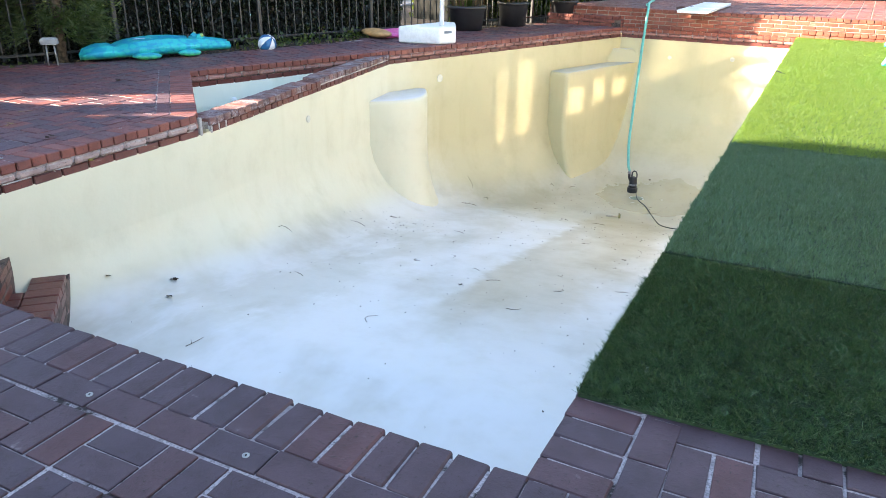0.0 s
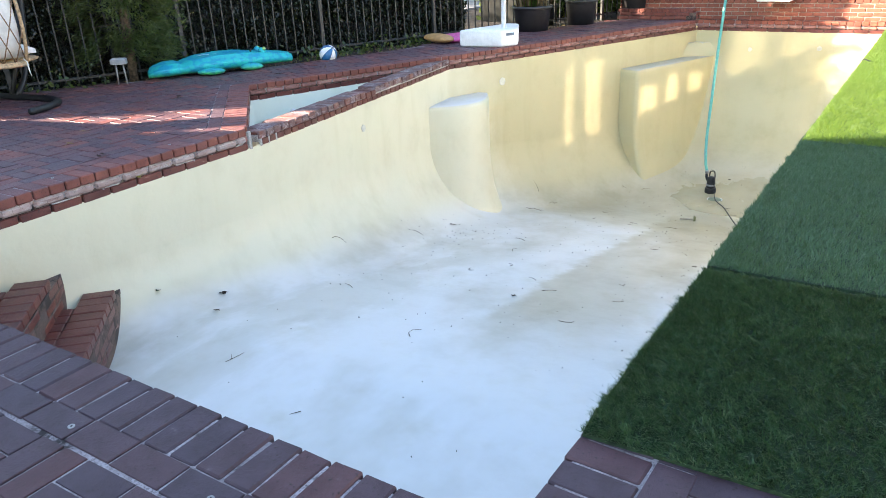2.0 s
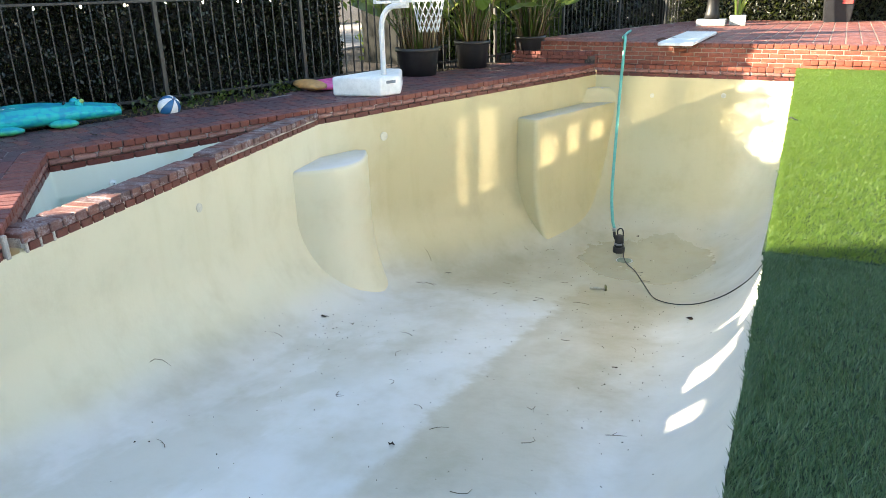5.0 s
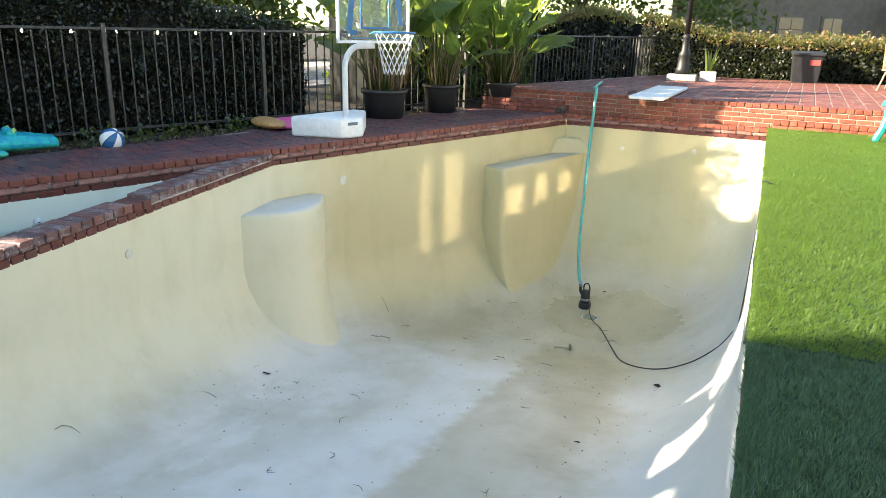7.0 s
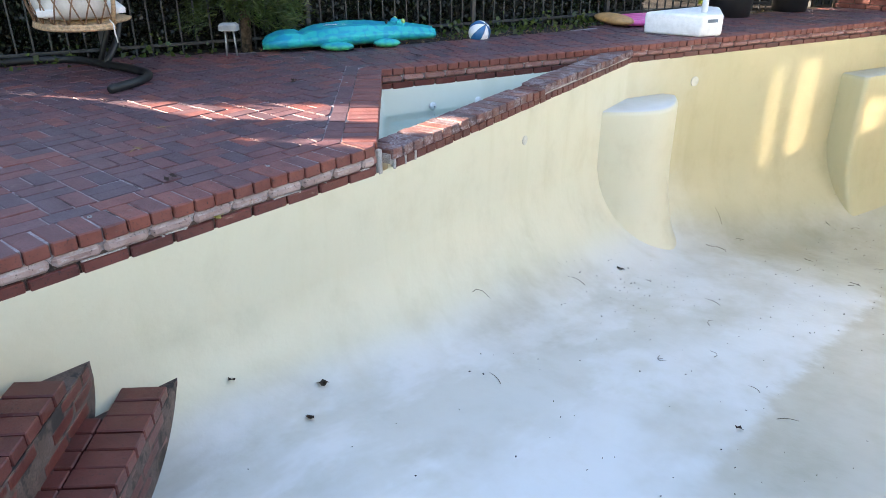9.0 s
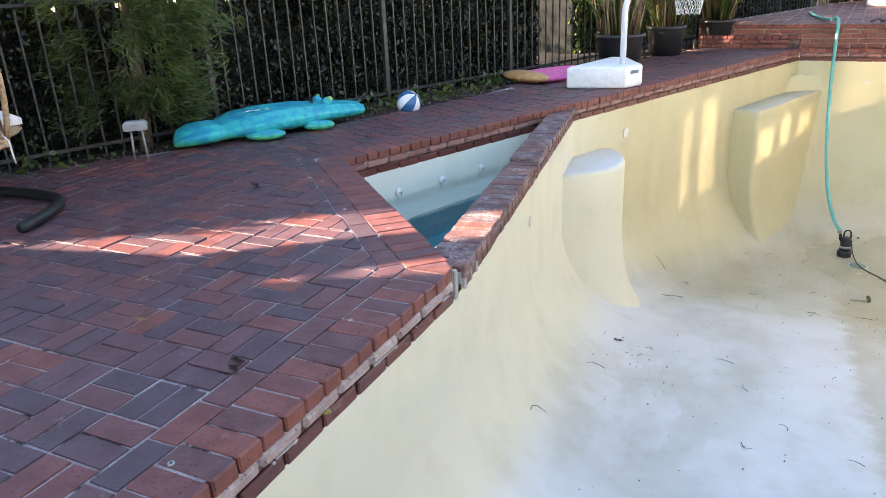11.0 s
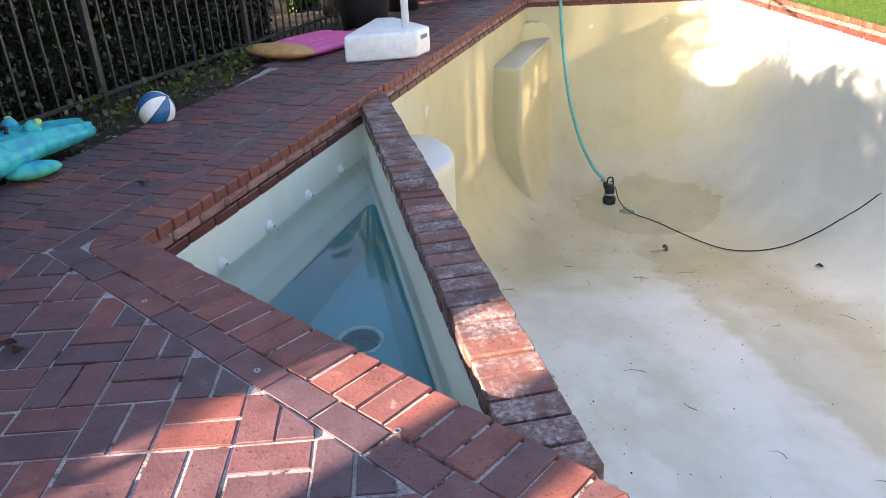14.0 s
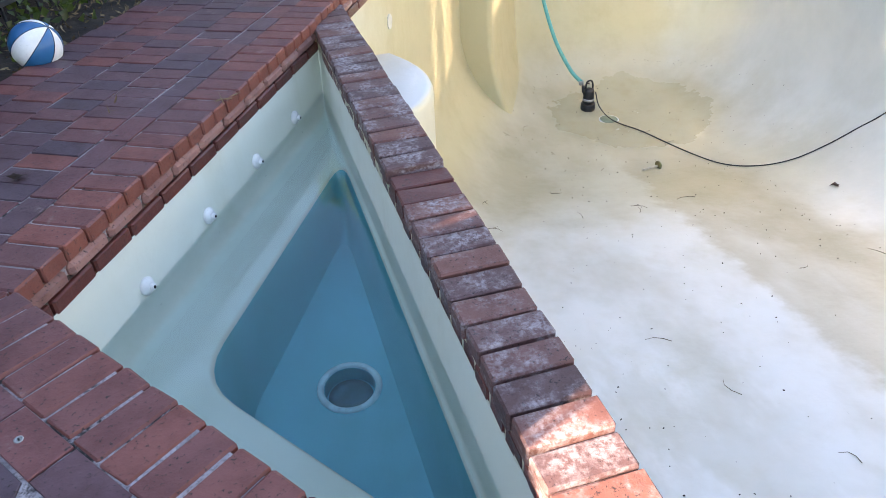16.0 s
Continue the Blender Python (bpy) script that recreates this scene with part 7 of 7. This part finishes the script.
# ---- teal garden chairs on the turf ----
def garden_chair(m, first=None):
    if first:
        return copy_thing(first, m)
    c = thing("garden_chair", m, "teal moulded plastic garden chair on the sunlit turf", "chair", "garden chairs")

    def slab(name, pts, w, y, parent=c, th=0.016):
        """A moulded strip that follows a side profile (x forward, z up)."""
        bm = bmesh.new()
        rows = []
        for i, (x, z) in enumerate(pts):
            p, q = Vector(pts[max(0, i - 1)]), Vector(pts[min(len(pts) - 1, i + 1)])
            d = (q - p).normalized()
            nx, nz = -d.y * th / 2, d.x * th / 2
            rows.append([bm.verts.new(v) for v in ((x + nx, y - w / 2, z + nz), (x + nx, y + w / 2, z + nz), (x - nx, y + w / 2, z - nz), (x - nx, y - w / 2, z - nz))])
        for a, b in zip(rows, rows[1:]):
            for k in range(4):
                bm.faces.new((a[k], a[(k + 1) % 4], b[(k + 1) % 4], b[k]))
        bm.faces.new(rows[0])
        bm.faces.new(rows[-1][::-1])
        bmesh.ops.recalc_face_normals(bm, faces=bm.faces[:])
        bmesh.ops.bevel(bm, geom=bm.edges[:], offset=th * 0.25, segments=1, affect="EDGES")
        return part(name, bm, TEAL, parent)

    for i in range(5):
        y = -0.2 + 0.1 * i
        tall = 0.94 - 0.035 * abs(i - 2) ** 1.5
        slab("back_slat", [(-0.2, 0.28), (-0.28, 0.5), (-0.38, 0.74), (-0.38 - (tall - 0.74) * 0.35, tall)], 0.092, y, th=0.026)
    for i in range(5):
        y = -0.2 + 0.1 * i
        slab("seat_slat", [(0.36, 0.27), (0.33, 0.345), (0.1, 0.315), (-0.22, 0.26)], 0.094, y, th=0.026)
    slab("back_rail", [(-0.245, 0.36), (-0.275, 0.44)], 0.54, 0.0, th=0.03)
    slab("back_rail", [(-0.345, 0.64), (-0.37, 0.71)], 0.54, 0.0, th=0.03)
    slab("seat_apron", [(0.36, 0.2), (0.35, 0.32)], 0.56, 0.0, th=0.035)
    for s in (-1, 1):
        y = 0.31 * s
        slab("arm", [(0.42, 0.5), (0.39, 0.56), (0.3, 0.575), (0.0, 0.56), (-0.34, 0.545)], 0.12, y, th=0.045)
        slab("front_leg", [(0.36, 0.55), (0.34, 0.36), (0.38, 0.18), (0.46, 0.0)], 0.075, y, th=0.095)
        slab("side_panel", [(0.36, 0.30), (0.1, 0.29), (-0.22, 0.25)], 0.05, y * 0.92, th=0.11)
        slab("rear_leg", [(-0.16, 0.28), (-0.26, 0.14), (-0.4, 0.0)], 0.06, y * 0.92, th=0.095)
        slab("arm_support", [(-0.32, 0.54), (-0.27, 0.4), (-0.22, 0.26)], 0.06, y * 0.95, th=0.07)
    return c


first = garden_chair(pose(2.11, 12.43, 0.018, 0, 0, 196) @ Matrix.Scale(0.9, 4))
garden_chair(pose(1.845, 10.1, 0.018, 0, 0, 193) @ Matrix.Scale(0.9, 4), first)
garden_chair(pose(2.02, 9.34, 0.018, 0, 0, 181) @ Matrix.Scale(0.9, 4), first)

# ---- twigs, leaves and grit on the pool floor ----
rng = np.random.default_rng(77)
pts = []
for k in range(430):
    y = 2.2 + 10.2 * rng.uniform() ** 0.65
    x = rng.uniform(-3.4, -0.3) + (0.12 * (y - 7) if y > 7 else 0) * (1 if rng.uniform() < 0.7 else 0)
    pts.append((x, y, pool_z(x, y) + 0.004))
for k in range(60):
    x, y = -3.45 + rng.normal(0, 0.28), 6.9 + rng.normal(0, 0.45)
    x = max(x, -3.9)
    pts.append((x, y, pool_z(x, y) + 0.005))
for k in range(60):
    a = rng.uniform(0.1, 2.9)
    x, y = -1.2 + 1.15 * math.cos(a) + rng.normal(0, 0.03), 12.0 + 0.75 * math.sin(a) + rng.normal(0, 0.03)
    pts.append((x, y, pool_z(x, y) + 0.006))
tagged(leaves("grit", pts, 0.0135, plain("dark_grit", (0.03, 0.022, 0.016), 0.9), narrow=0.7, facing=(0, 0, 0), seed=8), "scattered dark grit and leaf bits on the pool floor", "debris", kind="stuff")
TWIG = plain("twig", (0.09, 0.07, 0.045), 0.9)
for k in range(36):
    y = 2.3 + 9.2 * rng.uniform() ** 0.75
    x = rng.uniform(-3.9, -0.6)
    a, L = rng.uniform(0, math.tau), rng.uniform(0.06, 0.18)
    bend = rng.normal(0, 0.04)
    d = Vector((math.cos(a), math.sin(a)))
    def at_(u, v=0.0):
        px, py = x + d.x * u - d.y * v, y + d.y * u + d.x * v
        return (px, py, pool_z(px, py) + 0.006)
    bm = tube([at_(0), at_(L * 0.3, bend * 0.75), at_(L * 0.65, bend), at_(L, bend * 0.4)], [0.0024, 0.0022, 0.0018, 0.001], 5)
    if k % 3 == 0:
        tube([at_(L * 0.3, bend * 0.7), at_(L * 0.55, bend + 0.05)], [0.002, 0.001], 4, bm=bm)
    tagged(part("twig", bm, TWIG), "thin dry twig lying on the pool floor", "twig", "fallen twigs")


def dead_leaf(x, y, r, name="dead_leaf", z=None, where="the pool floor"):
    bm = bmesh.new()
    n = 9
    a0 = rng.uniform(0, math.tau)
    cz = pool_z(x, y) + 0.014 if z is None else z
    c = bm.verts.new((x, y, cz))
    ringv = [bm.verts.new((x + r * (1.0 if k % 2 else 0.62) * math.cos(a0 + k * math.tau / n), y + 0.6 * r * (1.0 if k % 2 else 0.7) * math.sin(a0 + k * math.tau / n), cz + rng.uniform(-0.008, 0.014))) for k in range(n)]
    for k in range(n):
        bm.faces.new((c, ringv[k], ringv[(k + 1) % n]))
    bmesh.ops.solidify(bm, geom=bm.faces[:], thickness=0.002)
    tagged(part(name, bm, plain("dead_leaf_brown", (0.05, 0.03, 0.02), 0.8)), "curled dark dead leaf on " + where, "leaf", "dead leaves")


for x, y, r in ((-4.27, 3.11, 0.035), (-4.25, 3.06, 0.025), (-5.72, 5.0, 0.04), (-5.66, 4.95, 0.03), (-5.75, 6.5, 0.04)):
    dead_leaf(x, y, r, z=0.014, where="the brick paving")


for x, y, r in ((-3.63, 3.43, 0.055), (-3.45, 3.2, 0.035), (-3.8, 3.0, 0.035), (-3.72, 7.05, 0.05), (-0.42, 8.93, 0.06), (-1.9, 5.0, 0.03), (-0.9, 7.2, 0.03), (-1.5, 12.4, 0.03)):
    dead_leaf(x, y, r)
valve = thing("hydrostatic_plug", pose(-1.62, 10.06, floor_z(10.06) + 0.02, 0, 0, 15), "small brass and plastic plug lying on the pool floor", "plug")
part("stem", tube([(-0.1, 0, 0), (0.08, 0, 0.0)], 0.013, 10), plain("pale_plug", (0.5, 0.46, 0.36), 0.5), valve, smooth=True)
part("head", lathe(((0.045, 0.0), (0.048, 0.012), (0.03, 0.03)), 16, pose(0.08, 0, 0.005, 0, 90, 0)), plain("brass", (0.2, 0.19, 0.09), 0.5, 0.5), valve, "brass flange")
for x, y in ((-5.05, 7.0), (-5.6, 7.05), (-5.2, 3.6), (-4.9, 3.2), (-5.9, 4.7)):
    pts = [(x + rng.normal(0, 0.05), y + rng.normal(0, 0.05), 0.006) for _ in range(4)]
    tagged(leaves("fallen_leaf", pts, 0.07, DRY, narrow=0.12, facing=(0.6, 0.2, 0), spread=0.5, seed=int(abs(x) * 100)), "few narrow dry leaves on the paving", "leaf", "fallen leaves", kind="stuff")

# ---- a dropped garden tool and a dry leaf caught in the waterline course ----
tool = thing("pruning_shears", pose(1.27, 7.06, 0.04, 0, 0, -25), "small orange and black pruning shears dropped on the turf", "pruning shears")
for s in (-1, 1):
    part("grip", tube(spline([(0.0, 0.006 * s, 0.0), (0.05, 0.028 * s, 0.004), (0.11, 0.034 * s, 0.002), (0.15, 0.02 * s, 0.0)], 4), 0.012, 8), plain("orange_grip", (0.62, 0.13, 0.03), 0.45), tool, "orange plastic grip", smooth=True)
part("pivot", lathe(((0.016, -0.012), (0.018, 0.0), (0.016, 0.012)), 14), RUBBER, tool)
for s, k in ((-1, 0.0), (1, 0.006)):
    part("blade", prism([(0.0, 0.012 * s), (-0.06, 0.016 * s), (-0.1, 0.004 * s), (-0.05, -0.008 * s), (0.0, -0.012 * s)][::s], -0.003 + k, 0.002 + k), RUBBER, tool, "dark steel blade")
pts = [(-3.922 + rng.normal(0, 0.004), 3.12 + rng.normal(0, 0.012), -0.118 + rng.normal(0, 0.008)) for _ in range(7)]
tagged(leaves("caught_leaf", pts, 0.035, leaf_material("yellow_leaf", ((0.0, (0.4, 0.3, 0.06)), (1.0, (0.5, 0.45, 0.16))), 0.7, 0.1), narrow=0.5, facing=(0.8, 0, 0), seed=5), "dry yellow leaf caught in the coping's joint", "leaf", kind="stuff")
